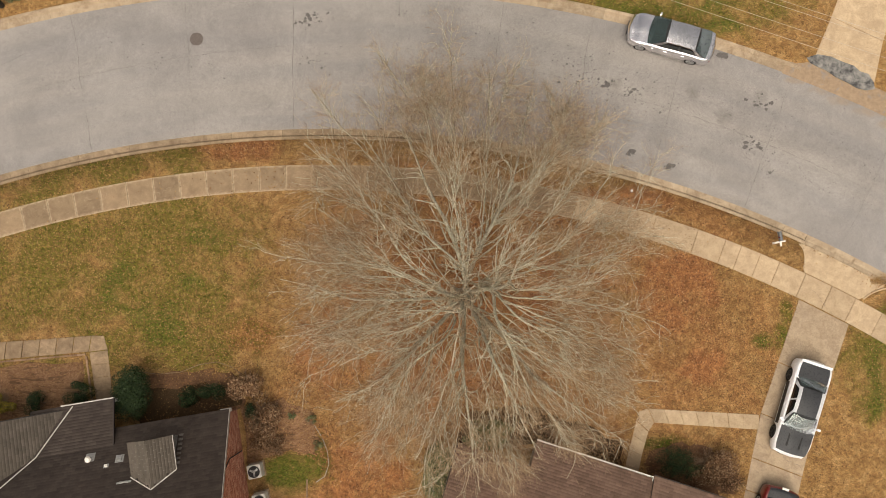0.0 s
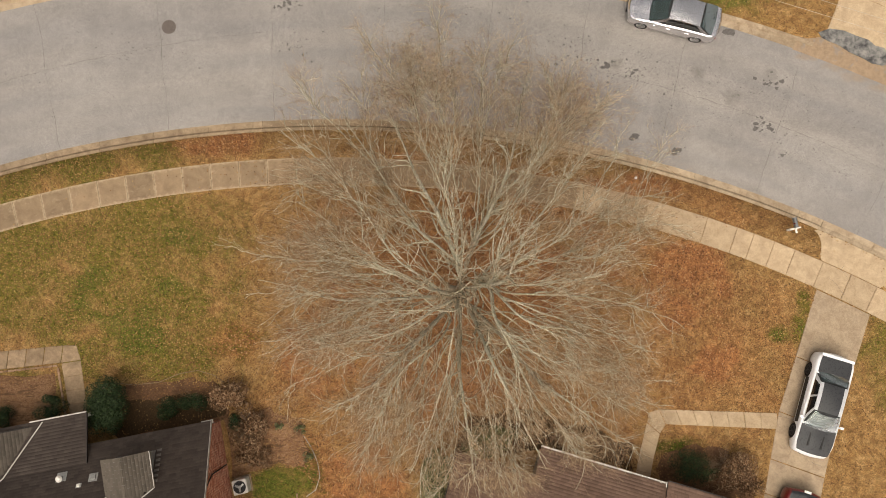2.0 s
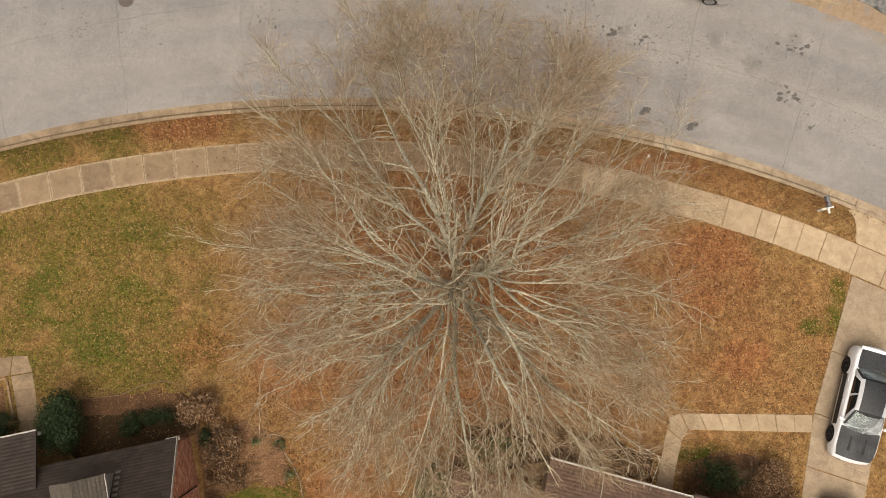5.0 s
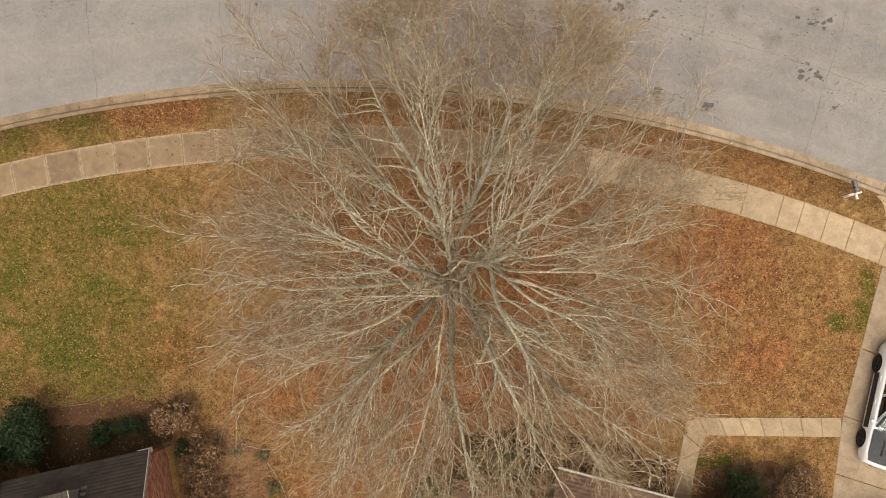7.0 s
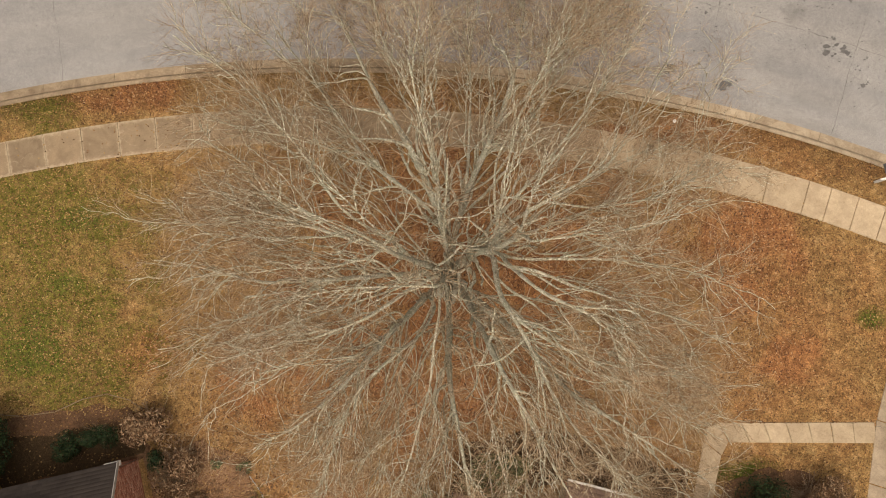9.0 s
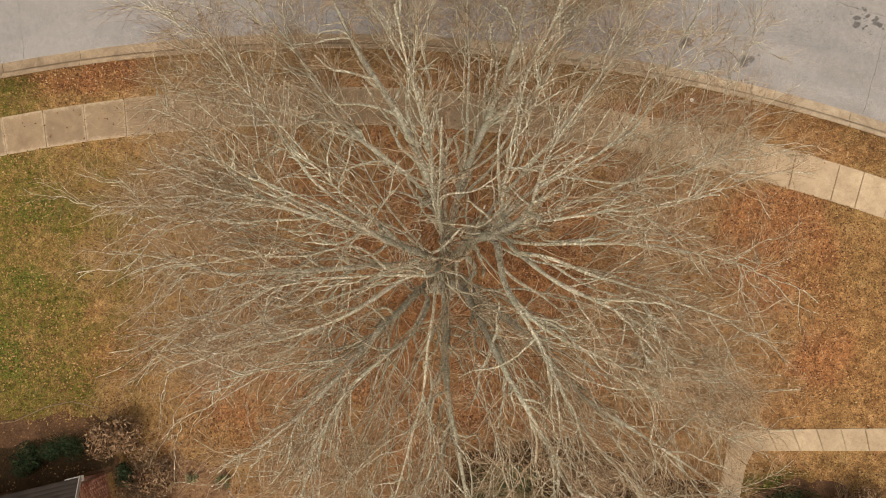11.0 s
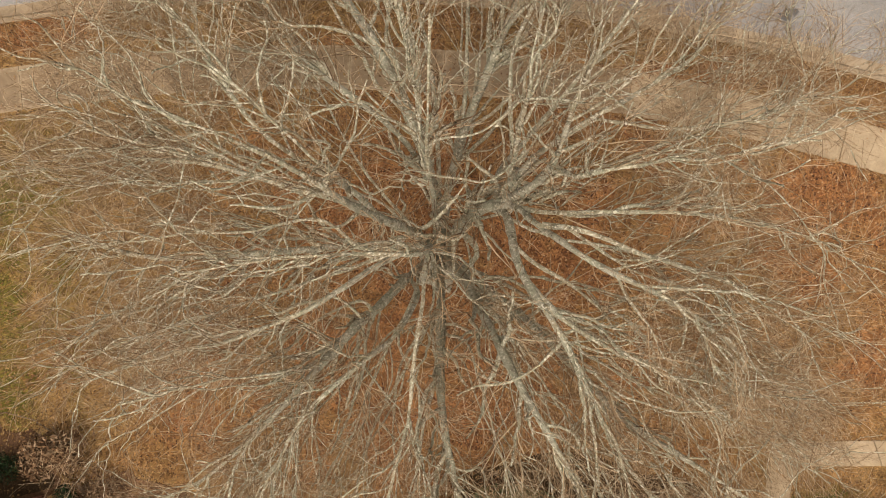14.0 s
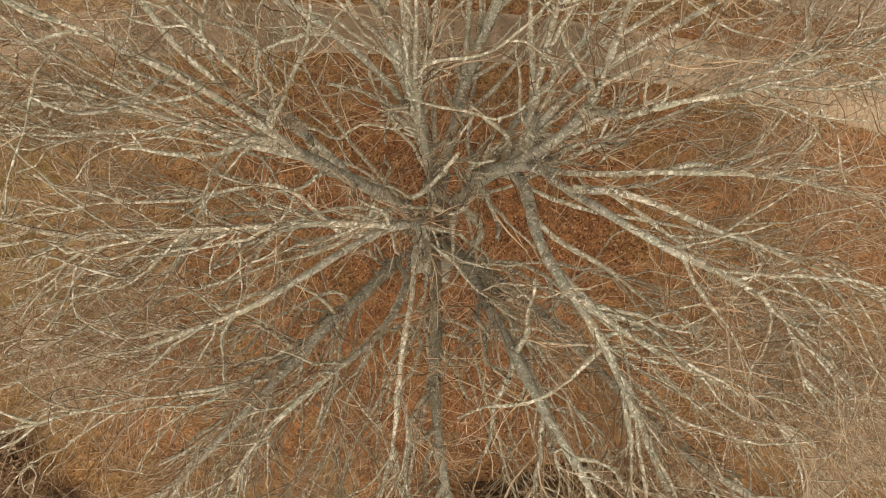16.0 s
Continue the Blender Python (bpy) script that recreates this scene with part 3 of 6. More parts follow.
# curbs: gutter pan, rounded face and top, cast in lengths
def curb(name, r_road, r_back, mat, label, length, gaps=()):
    root = thing(name, label, "curb", kind="structure")
    s = 1 if r_back > r_road else -1
    w = abs(r_back - r_road)
    prof = [(0.0, Z_ROAD + 0.012), (w * 0.55, Z_ROAD - 0.005), (w * 0.62, Z_ROAD + 0.03), (w * 0.70, 0.02), (w * 0.77, 0.042), (w * 0.97, 0.045), (w, 0.03), (w, -0.2), (0.0, -0.25)]
    step = math.degrees(length / r_road)
    d = ARC0
    rest = bmesh.new()
    while d < ARC1 - step:
        # lengths end where a driveway begins or ends
        cuts = [e for pair in gaps for e in pair if d + 0.05 < e < d + step]
        d_next = min(cuts) if cuts else d + step
        inner = -22 < d < 34
        low = any(a <= d + 0.02 and d_next <= b3 + 0.02 for a, b3 in gaps)
        if s > 0 and low:
            d = d_next
            continue
        bm = bmesh.new() if inner else rest
        cols = []
        for q in range(4):
            dd = d + 0.006 + (d_next - d - 0.012) * q / 3
            ring = []
            for off, z in prof:
                if low and z > Z_ROAD - 0.05:
                    z = Z_ROAD + 0.012 + (0.012 - Z_ROAD) * min(1.0, max(0.0, (off / w - 0.45) / 0.5))
                x, y = arc(r_road + s * off, dd)
                ring.append(bm.verts.new((x, y, z)))
            cols.append(ring)
        n = len(prof)
        for p, q in zip(cols, cols[1:]):
            for a in range(n):
                b3 = (a + 1) % n
                bm.faces.new((p[a], p[b3], q[b3], q[a]))
        bm.faces.new(cols[0])
        bm.faces.new(cols[-1][::-1])
        if inner:
            part("curb_stone", bm, mat if d > 7 or s > 0 else m_curb_worn, root)
        d = d_next
    tagged(part("curb_run", rest, mat, root), kind="stuff")
    return root


curb("curb_near", R_ROAD_IN, R_CURB_BACK, m_curb, "tan concrete curb and gutter along the lawn", 2.75, [(24.62, 29.2)])
curb("curb_far", R_ROAD_OUT, R_CURB_FAR, m_curb, "tan concrete curb and gutter across the street", 2.75, [(21.5, 25.5)])

# manhole: ring and lid
hole = thing("manhole", "round dark cast-iron manhole cover set in the asphalt", "manhole cover", pose(-13.57, 15.21, road_z(66.1)))
bm = bmesh.new()
bmesh.ops.create_cone(bm, cap_ends=True, segments=36, radius1=0.37, radius2=0.36, depth=0.05, matrix=Matrix.Translation((0, 0, -0.012)))
part("frame_ring", bm, m_iron, hole)
bm = bmesh.new()
bmesh.ops.create_cone(bm, cap_ends=True, segments=36, radius1=0.31, radius2=0.31, depth=0.03, matrix=Matrix.Translation((0, 0, 0.006)))
for i in range(-4, 5):
    for j in range(-4, 5):
        if i * i + j * j < 16.5 and (i or j):
            box(bm, i * 0.06 - 0.017, i * 0.06 + 0.017, j * 0.06 - 0.017, j * 0.06 + 0.017, 0.02, 0.027)
box(bm, -0.05, 0.0, -0.03, 0.06, 0.02, 0.03)
part("lid", bm, m_iron, hole)

# pavement along the lawn, slab by slab
pavement = thing("pavement", "weathered concrete sidewalk following the curve of the street", "sidewalk", kind="structure")
pitch = math.degrees(1.41 / 58.17)
ref = bearing(-9.94, 7.6)
rng = random.Random(3)
joints = [ref + i * pitch for i in range(-13, 16)] + [19.4, 20.9, 21.75, 22.8, 23.85, 25.3, 26.75, 28.1, 29.6, 31, 32.4, 33.8, 35.2, 36.6]
for d0, d1 in zip(joints, joints[1:]):
    g = 0.004 if d0 < 12.5 else 0.009
    pts = [arc(R_WALK_IN, d0 + g), arc(R_WALK_IN, d1 - g), arc(R_WALK_OUT, d1 - g), arc(R_WALK_OUT, d0 + g)]
    bm = bmesh.new()
    slab(bm, pts[::1], -0.08, 0.035 + rng.uniform(-0.008, 0.008))
    o = part("paving_slab", bm, m_walk_worn if d0 < 12.5 else m_walk, pavement)
    layer = o.data.uv_layers.new(name="across")
    for loop in o.data.loops:
        q = o.data.vertices[loop.vertex_index].co
        layer.data[loop.index].uv = ((bearing(q.x, q.y) - d0) / (d1 - d0), (math.hypot(q.x - SCX, q.y - SCY) - R_WALK_IN) / (R_WALK_OUT - R_WALK_IN))
bm = bmesh.new()
for side, a, c2 in ((-1, ARC0, ref - 13 * pitch), (1, joints[-1], ARC1)):
    n = 24
    for q in range(n):
        d0, d1 = a + (c2 - a) * q / n, a + (c2 - a) * (q + 1) / n
        slab(bm, [arc(R_WALK_IN, d0 + 0.01), arc(R_WALK_IN, d1 - 0.01), arc(R_WALK_OUT, d1 - 0.01), arc(R_WALK_OUT, d0 + 0.01)], -0.08, 0.035)
tagged(part("paving_run", bm, m_walk, pavement), kind="stuff")


def strip_of_slabs(root, left, right, cuts, mat, z=0.03, name="paving_slab"):
    """Slabs between two edge lines, cut at fractions along them."""
    def along(line, f):
        seg = [math.dist(a, c2) for a, c2 in zip(line, line[1:])]
        t = f * sum(seg)
        for s, a, c2 in zip(seg, line, line[1:]):
            if t <= s + 1e-6:
                return a[0] + (c2[0] - a[0]) * t / s, a[1] + (c2[1] - a[1]) * t / s
            t -= s
        return line[-1]
    for a, c2 in zip(cuts, cuts[1:]):
        e = 0.0012
        ring = [along(left, a + e), along(left, c2 - e), along(right, c2 - e), along(right, a + e)]
        bm = bmesh.new()
        slab(bm, ring, -0.09, z + rng.uniform(-0.008, 0.008))
        part(name, bm, mat, root)


# driveway by the brown-roofed house: apron, then panels to the garage
drive = thing("driveway", "cracked concrete driveway running past the lawn", "driveway", kind="structure")
strip_of_slabs(drive, [(18.54, 1.37), (16.33, -4.64), (15.5, -8.3), (13.9, -14.5)], [(21.09, 0.08), (19.0, -5.6), (18.2, -8.4), (16.7, -15.2)],
               [0, 0.21, 0.38, 0.52, 0.62, 0.8, 1.0], m_drive, 0.03, "driveway_panel")
bm = bmesh.new()
slab(bm, [arc(58.88, 25.2), arc(58.88, 26.2), arc(58.88, 27.2), arc(58.88, 28.25), (21.98, 1.50), (22.25, 1.70), (22.6, 1.88), (23.0, 2.02), arc(60.24, 29.1), arc(60.24, 28.2), arc(60.24, 27.2), arc(60.24, 25.8), arc(60.24, 24.5), (18.60, 4.28), (18.76, 4.11), (18.86, 3.90), (18.90, 3.62), (18.88, 3.28), (18.80, 3.03)][::-1], -0.09, 0.028)
part("driveway_apron", bm, m_walk, drive)
bm = bmesh.new()
for a, c2 in zip([(21.9, 1.40), (22.2, 1.62), (22.55, 1.80), (22.95, 1.94), (23.6, 2.0)], [(22.2, 1.62), (22.55, 1.80), (22.95, 1.94), (23.6, 2.0)]):
    rod(bm, (*a, 0.02), (*c2, 0.02), 0.05, 8)
part("apron_edge", bm, m_walk, drive, "raised pale concrete edge")
for pts in ([(16.7, -6.2), (17.3, -6.5), (17.6, -6.9), (18.1, -7.1), (18.6, -7.6)], [(16.3, -4.75), (16.9, -4.9), (17.3, -5.0)], [(19.2, 1.9), (19.6, 1.5), (19.9, 0.9)], [(20.1, 1.8), (19.8, 2.3), (20.2, 2.9)]):
    bm = bmesh.new()
    fine_pts = []
    for a, c2 in zip(pts, pts[1:]):
        for q in range(5):
            fine_pts.append((a[0] + (c2[0] - a[0]) * q / 5 + rng.uniform(-0.04, 0.04), a[1] + (c2[1] - a[1]) * q / 5 + rng.uniform(-0.04, 0.04), 0.046))
    ribbon(bm, fine_pts, 0.004)
    part("crack", bm, m_crack, drive)

drive2 = thing("driveway_far", "pale concrete driveway across the street", "driveway", kind="structure")
strip_of_slabs(drive2, [(19.86, 14.5), (20.32, 15.5), (21.2, 17.6), (23.0, 22.3)], [(22.96, 12.95), (23.06, 13.9), (23.8, 16.1), (25.6, 21.2)], [0, 0.28, 0.6, 1.0], m_walk, 0.03, "driveway_panel")
bm = bmesh.new()
ring = [(19.39, 14.36), (19.55, 14.08), (19.87, 13.9), (20.4, 13.66), (20.9, 13.30), (21.55, 12.98), (22.0, 12.70), (22.5, 12.58), (22.96, 12.65), (22.93, 13.0), (22.66, 13.48), (22.2, 13.62), (21.9, 13.92), (21.27, 14.15), (20.7, 14.42), (19.97, 14.55)]
prism(bm, ring, -0.15, 0.052)
part("tar_patch", bm, m_patch, drive2, "black cold-patch asphalt")
# sand-washed ramp between the street and the patch
bm = bmesh.new()
for q in range(12):
    row = []
    for d in (20.75 + 5.4 * q / 12, 20.75 + 5.4 * (q + 1) / 12):
        wide = 0.5 * min(1.0, max(0.0, (d - 21.1) / 0.8))
        row.append([(*arc(r, d), z) for r, z in ((68.3, -0.2), (68.5, Z_ROAD + 0.012), (68.8, Z_ROAD + 0.05), (69.1, 0.008), (69.17 + wide, 0.02), (69.2 + wide, -0.2))])
    for a, c2 in zip(range(5), range(1, 6)):
        bm.faces.new([bm.verts.new(p) for p in (row[0][a], row[0][c2], row[1][c2], row[1][a])])
bmesh.ops.remove_doubles(bm, verts=bm.verts, dist=0.001)
part("driveway_apron", bm, m_wash, drive2, "ramp covered in washed sand", smooth=True)

# front walk to the brown-roofed house
walk_r = thing("front_walk", "narrow concrete garden walk leading to the house door", "garden path", kind="structure")
strip_of_slabs(walk_r, [(16.25, -5.38), (10.85, -5.06)], [(16.28, -4.62), (10.55, -4.34)], [i / 7 for i in range(8)], m_walk, 0.03)
bm = bmesh.new()
slab(bm, [(10.53, -4.34), (10.05, -4.5), (9.95, -4.95), (10.55, -5.5), (10.83, -5.06)], -0.09, 0.03)
part("paving_slab", bm, m_walk, walk_r)
strip_of_slabs(walk_r, [(9.93, -4.98), (9.5, -6.5), (9.1, -8.2)], [(10.53, -5.52), (10.2, -6.6), (9.85, -8.2)], [0, 0.22, 0.45, 0.7, 1.0], m_walk, 0.03)

# front walk of the charcoal-roofed house, with a brick edging along the bed
walk_l = thing("front_walk", "weathered concrete garden walk turning beside a mulched bed", "garden path", kind="structure")
strip_of_slabs(walk_l, [(-18.6, -1.62), (-30.0, -2.7)], [(-18.5, -0.78), (-30.0, -1.7)], [i / 13 for i in range(14)], m_walk_old, 0.03)
bm = bmesh.new()
slab(bm, [(-18.58, -1.62), (-17.62, -1.5), (-17.85, -0.8), (-18.48, -0.78)], -0.09, 0.03)
part("paving_slab", bm, m_walk_old, walk_l)
strip_of_slabs(walk_l, [(-18.56, -1.66), (-18.05, -4.3)], [(-17.62, -1.53), (-17.2, -4.2)], [0, 0.25, 0.5, 0.75, 1.0], m_walk_old, 0.03)
edging = thing("brick_edging", "row of old bricks edging the mulched bed", "edging", kind="structure")
proto = None
for a, c2, n in (((-18.75, -1.76), (-24.0, -2.25), 24), ((-18.72, -1.85), (-18.3, -4.1), 11)):
    ang = math.degrees(math.atan2(c2[1] - a[1], c2[0] - a[0]))
    for i in range(n):
        f = (i + 0.5) / n
        if proto is None:
            bm = bmesh.new()
            box(bm, -0.1, 0.1, -0.045, 0.045, -0.05, 0.05, bevel=0.008)
            proto = part("brick", bm, m_brick_pale, edging)
            o = proto
        else:
            o = new("brick", proto.data)
            o.parent = edging
        o.matrix_basis = pose(a[0] + (c2[0] - a[0]) * f, a[1] + (c2[1] - a[1]) * f, 0.02, rng.uniform(-4, 4), 0, ang + rng.uniform(-4, 4))


# planting beds: low heaped sheets with uneven outlines
def bed(name, ring, mat, label, h=0.05):
    bm = bmesh.new()
    n = len(ring)
    cx, cy = sum(p[0] for p in ring) / n, sum(p[1] for p in ring) / n
    loops = []
    dense = []
    for i in range(n):
        a, c2 = ring[i], ring[(i + 1) % n]
        for q in range(4):
            f = q / 4
            dense.append((a[0] + (c2[0] - a[0]) * f + rng.uniform(-0.16, 0.16), a[1] + (c2[1] - a[1]) * f + rng.uniform(-0.16, 0.16)))
    for s, z in ((1.0, -0.06), (0.97, 0.028), (0.8, h), (0.5, h * 1.2), (0.2, h * 1.1)):
        loops.append([bm.verts.new((cx + (x - cx) * s, cy + (y - cy) * s, z + (rng.uniform(-0.012, 0.012) if z > 0.03 else 0))) for x, y in dense])
    for p, q in zip(loops, loops[1:]):
        for i in range(len(p)):
            j = (i + 1) % len(p)
            bm.faces.new((p[i], p[j], q[j], q[i]))
    bm.faces.new(loops[-1])
    return tagged(part(name, bm, mat, None, smooth=True), label, "planting bed", kind="structure")


bed("mulch_bed", [(-18.85, -1.95), (-24.5, -2.5), (-24.2, -5.6), (-18.6, -4.6)], m_soil, "bare earth bed between the walk and the house")
bed("mulch_bed", [(-16.9, -2.9), (-15.2, -2.75), (-13.4, -2.6), (-11.8, -2.45), (-10.5, -2.95), (-10.3, -4.4), (-12.5, -4.8), (-15.8, -5.3), (-17.0, -4.2)], m_mulch, "leaf-strewn mulched bed under the eaves", 0.03)
# inner bed: eave shadow painted as darker earth
bed("mulch_bed", [(-16.3, -3.3), (-15.2, -3.45), (-13.4, -3.3), (-11.8, -3.2), (-10.6, -3.5), (-10.4, -4.4), (-12.5, -4.8), (-15.8, -5.3), (-16.8, -4.4)], m_shade_mulch, "earth close under the eaves, their shadow put into its colour", 0.055)
bed("mulch_bed", [(-10.6, -4.3), (-8.4, -3.9), (-6.9, -4.6), (-6.5, -5.6), (-6.7, -6.9), (-7.8, -6.7), (-10.1, -7.3)], m_soil, "leaf-strewn bed beside the brick gable wall")
bed("mulch_bed", [(10.5, -6.4), (11.8, -6.1), (13.4, -6.2), (14.7, -7.0), (15.0, -8.6), (12.6, -9.0), (10.2, -8.0)], m_mulch, "dark mulched bed in front of the brown-roofed house")
# same shadow colour for the bed north of the brown-roofed house
bed("mulch_bed", [(1.0, -4.6), (4.0, -4.2), (6.5, -4.9), (9.2, -6.0), (9.3, -7.2), (5.0, -6.3), (0.2, -6.6)], m_shade_mulch, "leaf-filled bed under the house eaves, coloured as if in shadow")


# ---- houses ----
def slope(name, parent, corner, along, up, length, run, rise, mat, course=0.145, tab=0.33, cut=None):
    """A shingled roof slope in lapped courses. corner: the eave's start; along: unit vector of the eave; up: unit vector up the slope in plan.
    cut(s, t) tells whether a shingle at s along and t up in plan is kept."""
    along, up = Vector((*along, 0)), Vector((*up, 0))
    n = int(math.hypot(run, rise) / course)
    vs, fs = [], []
    for i in range(n):
        t0, t1 = run * i / n, run * (i + 1.25) / n
        z0, z1 = rise * i / n, rise * (i + 1.25) / n
        s = -(i % 2) * tab / 2
        while s < length:
            s0, s1 = max(0, s), min(length, s + tab - 0.006)
            if s1 > s0 and (cut is None or cut((s0 + s1) / 2, (t0 + t1) / 2)):
                lift = 0.0045 + rng.uniform(-0.001, 0.0015)
                base = len(vs)
                for ss, tt, zz in ((s0, t0, z0 + lift), (s1, t0, z0 + lift), (s1, t1, z1 + 0.0005), (s0, t1, z1 + 0.0005), (s0, t0, z0 - 0.01), (s1, t0, z0 - 0.01)):
                    p = Vector(corner) + along * ss + up * tt
                    vs.append((p.x, p.y, p.z + zz))
                fs.append((base, base + 1, base + 2, base + 3))
                fs.append((base, base + 4, base + 5, base + 1))
            s += tab
    ob = place(name, arrays(name, np.array(vs), np.array(fs)), mat, parent)
    tagged(ob, kind="stuff")
    return ob


def sheet(bm, pts, thick=0.12):
    """A flat panel with depth below it."""
    hi = [bm.verts.new(p) for p in pts]
    lo = [bm.verts.new((p[0], p[1], p[2] - thick)) for p in pts]
    bm.faces.new(hi)
    bm.faces.new(lo[::-1])
    for i in range(len(pts)):
        j = (i + 1) % len(pts)
        bm.faces.new((hi[i], lo[i], lo[j], hi[j]))


def beam(bm, a, b2, w=0.09, h=0.10):
    """A straight trim board between two points."""
    a, b2 = Vector(a), Vector(b2)
    d = b2 - a
    m = Matrix.Translation((a + b2) / 2) @ d.to_track_quat("X", "Z").to_matrix().to_4x4()
    return box(bm, -d.length / 2, d.length / 2, -w / 2, w / 2, -h / 2, h / 2, m)


def brick_face(name, parent, a, b2, z0, top):
    """Brickwork in running bond on a wall face from a to b2; top(s) is the height at s."""
    a, b2 = Vector((*a, 0)), Vector((*b2, 0))
    d = b2 - a
    L = d.length
    d.normalize()
    n = Vector((d.y, -d.x, 0))
    vs, fs = [], []
    z, row = z0, 0
    while z < 8:
        s = -(row % 2) * 0.105
        hit_any = False
        while s < L:
            s0, s1 = max(0, s), min(L, s + 0.2)
            if s1 - s0 > 0.03 and z + 0.065 < min(top(s0), top(s1)):
                hit_any = True
                o = 0.008 + rng.uniform(0, 0.004)
                base = len(vs)
                for ss, zz, oo in ((s0, z, 0), (s1, z, 0), (s1, z + 0.065, 0), (s0, z + 0.065, 0), (s0, z, o), (s1, z, o), (s1, z + 0.065, o), (s0, z + 0.065, o)):
                    p = a + d * ss + n * oo
                    vs.append((p.x, p.y, zz))
                for f in ((4, 5, 6, 7), (0, 1, 5, 4), (1, 2, 6, 5), (2, 3, 7, 6), (3, 0, 4, 7)):
                    fs.append(tuple(base + q for q in f))
            s += 0.21
        if not hit_any:
            break
        z += 0.075
        row += 1
    ob = place(name, arrays(name, np.array(vs), np.array(fs)), m_brick, parent)
    return tagged(ob, kind="stuff")




# charcoal-roofed brick house: u runs from the gable end towards the west
HA = radians(9.8)
UX, UY, VX, VY = -math.cos(HA), -math.sin(HA), math.sin(HA), -math.cos(HA)
H0 = (-10.52, -4.22)


def hl(u, v, z=0.0):
    return (H0[0] + UX * u + VX * v, H0[1] + UY * u + VY * v, z)


EAVE, S_MAIN, RIDGE_V = 2.62, 0.85, 4.6
house_l = thing("house", "single-storey red brick house with a charcoal shingle roof", "house")
bm = bmesh.new()
pts = [hl(0.33, 0.25), hl(0.33, 8.95), hl(16, 8.95), hl(16, 0.25)]
sheet(bm, [(p[0], p[1], EAVE - 0.12) for p in pts], EAVE - 0.12 + 0.1)
g = [hl(0.33, 0.25, EAVE - 0.1), hl(0.33, RIDGE_V, EAVE + S_MAIN * RIDGE_V - 0.14), hl(0.33, 8.95, EAVE - 0.1)]
g2 = [hl(0.55, 0.25, EAVE - 0.1), hl(0.55, RIDGE_V, EAVE + S_MAIN * RIDGE_V - 0.14), hl(0.55, 8.95, EAVE - 0.1)]
va, vb = [bm.verts.new(p) for p in g], [bm.verts.new(p) for p in g2]
bm.faces.new(va)
bm.faces.new(vb[::-1])
for i in range(3):
    bm.faces.new((va[i], vb[i], vb[(i + 1) % 3], va[(i + 1) % 3]))
part("wall", bm, m_mortar, house_l)
ga, gb = hl(0.32, 8.95), hl(0.32, 0.25)
brick_face("brickwork", house_l, ga[:2], gb[:2], 0.02, lambda s: EAVE - 0.14 + S_MAIN * min(max(8.95 - s, 0.0), max(0.25 + s, 0.0)))
fa, fb = hl(0.3, 0.22), hl(5.4, 0.22)
brick_face("brickwork", house_l, fa[:2], fb[:2], 0.02, lambda s: EAVE - 0.14)
# deck under the shingles
bm = bmesh.new()
sheet(bm, [hl(-0.06, 0, EAVE - 0.01), hl(16, 0, EAVE - 0.01), hl(16, RIDGE_V, EAVE - 0.01 + S_MAIN * RIDGE_V), hl(-0.06, RIDGE_V, EAVE - 0.01 + S_MAIN * RIDGE_V)], 0.1)
sheet(bm, [hl(-0.06, 2 * RIDGE_V, EAVE - 0.01), hl(-0.06, RIDGE_V, EAVE - 0.01 + S_MAIN * RIDGE_V), hl(16, RIDGE_V, EAVE - 0.01 + S_MAIN * RIDGE_V), hl(16, 2 * RIDGE_V, EAVE - 0.01)], 0.1)
part("roof_deck", bm, m_dark_trim, house_l)
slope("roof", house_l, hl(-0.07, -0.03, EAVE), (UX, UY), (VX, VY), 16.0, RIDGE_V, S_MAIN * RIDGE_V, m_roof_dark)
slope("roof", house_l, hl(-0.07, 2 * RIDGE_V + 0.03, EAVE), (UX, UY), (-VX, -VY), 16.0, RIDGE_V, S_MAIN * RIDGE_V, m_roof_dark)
# forward part of the main roof, over the entrance
Z_W, S_W = 2.6, 0.305
bm = bmesh.new()
sheet(bm, [hl(5.45, -1.42, Z_W - 0.01), hl(9.5, -1.42, Z_W - 0.01), hl(9.5, 0.8, Z_W - 0.01 + S_W * 2.22), hl(5.45, 0.8, Z_W - 0.01 + S_W * 2.22)], 0.1)
part("porch_deck", bm, m_dark_trim, house_l)
slope("porch_roof", house_l, hl(5.43, -1.45, Z_W), (UX, UY), (VX, VY), 4.0, 2.3, S_W * 2.3, m_roof_dark)
for u, v in ((5.55, -1.3), (7.9, -1.3)):
    bm = bmesh.new()
    p = hl(u, v)
    box(bm, p[0] - 0.07, p[0] + 0.07, p[1] - 0.07, p[1] + 0.07, 0.0, Z_W - 0.1, bevel=0.01)
    part("porch_post", bm, m_white, house_l)
bm = bmesh.new()
beam(bm, hl(5.4, -1.47, Z_W - 0.02), hl(8.0, -1.47, Z_W - 0.02), 0.06, 0.1)
part("eave_trim", bm, m_flash_white, house_l)
bm = bmesh.new()
beam(bm, hl(5.40, -1.4, Z_W + 0.0), hl(5.40, 0.75, Z_W + S_W * 2.15), 0.04, 0.12)
part("rake_trim", bm, m_dark_trim, house_l)
bm = bmesh.new()
beam(bm, hl(-0.10, -0.04, EAVE - 0.03), hl(-0.10, RIDGE_V, EAVE - 0.03 + S_MAIN * RIDGE_V), 0.028, 0.13)
beam(bm, hl(-0.10, 2 * RIDGE_V, EAVE - 0.03), hl(-0.10, RIDGE_V, EAVE - 0.03 + S_MAIN * RIDGE_V), 0.028, 0.13)
part("rake_board", bm, m_flash_white, house_l, "white painted rake board")
bm = bmesh.new()
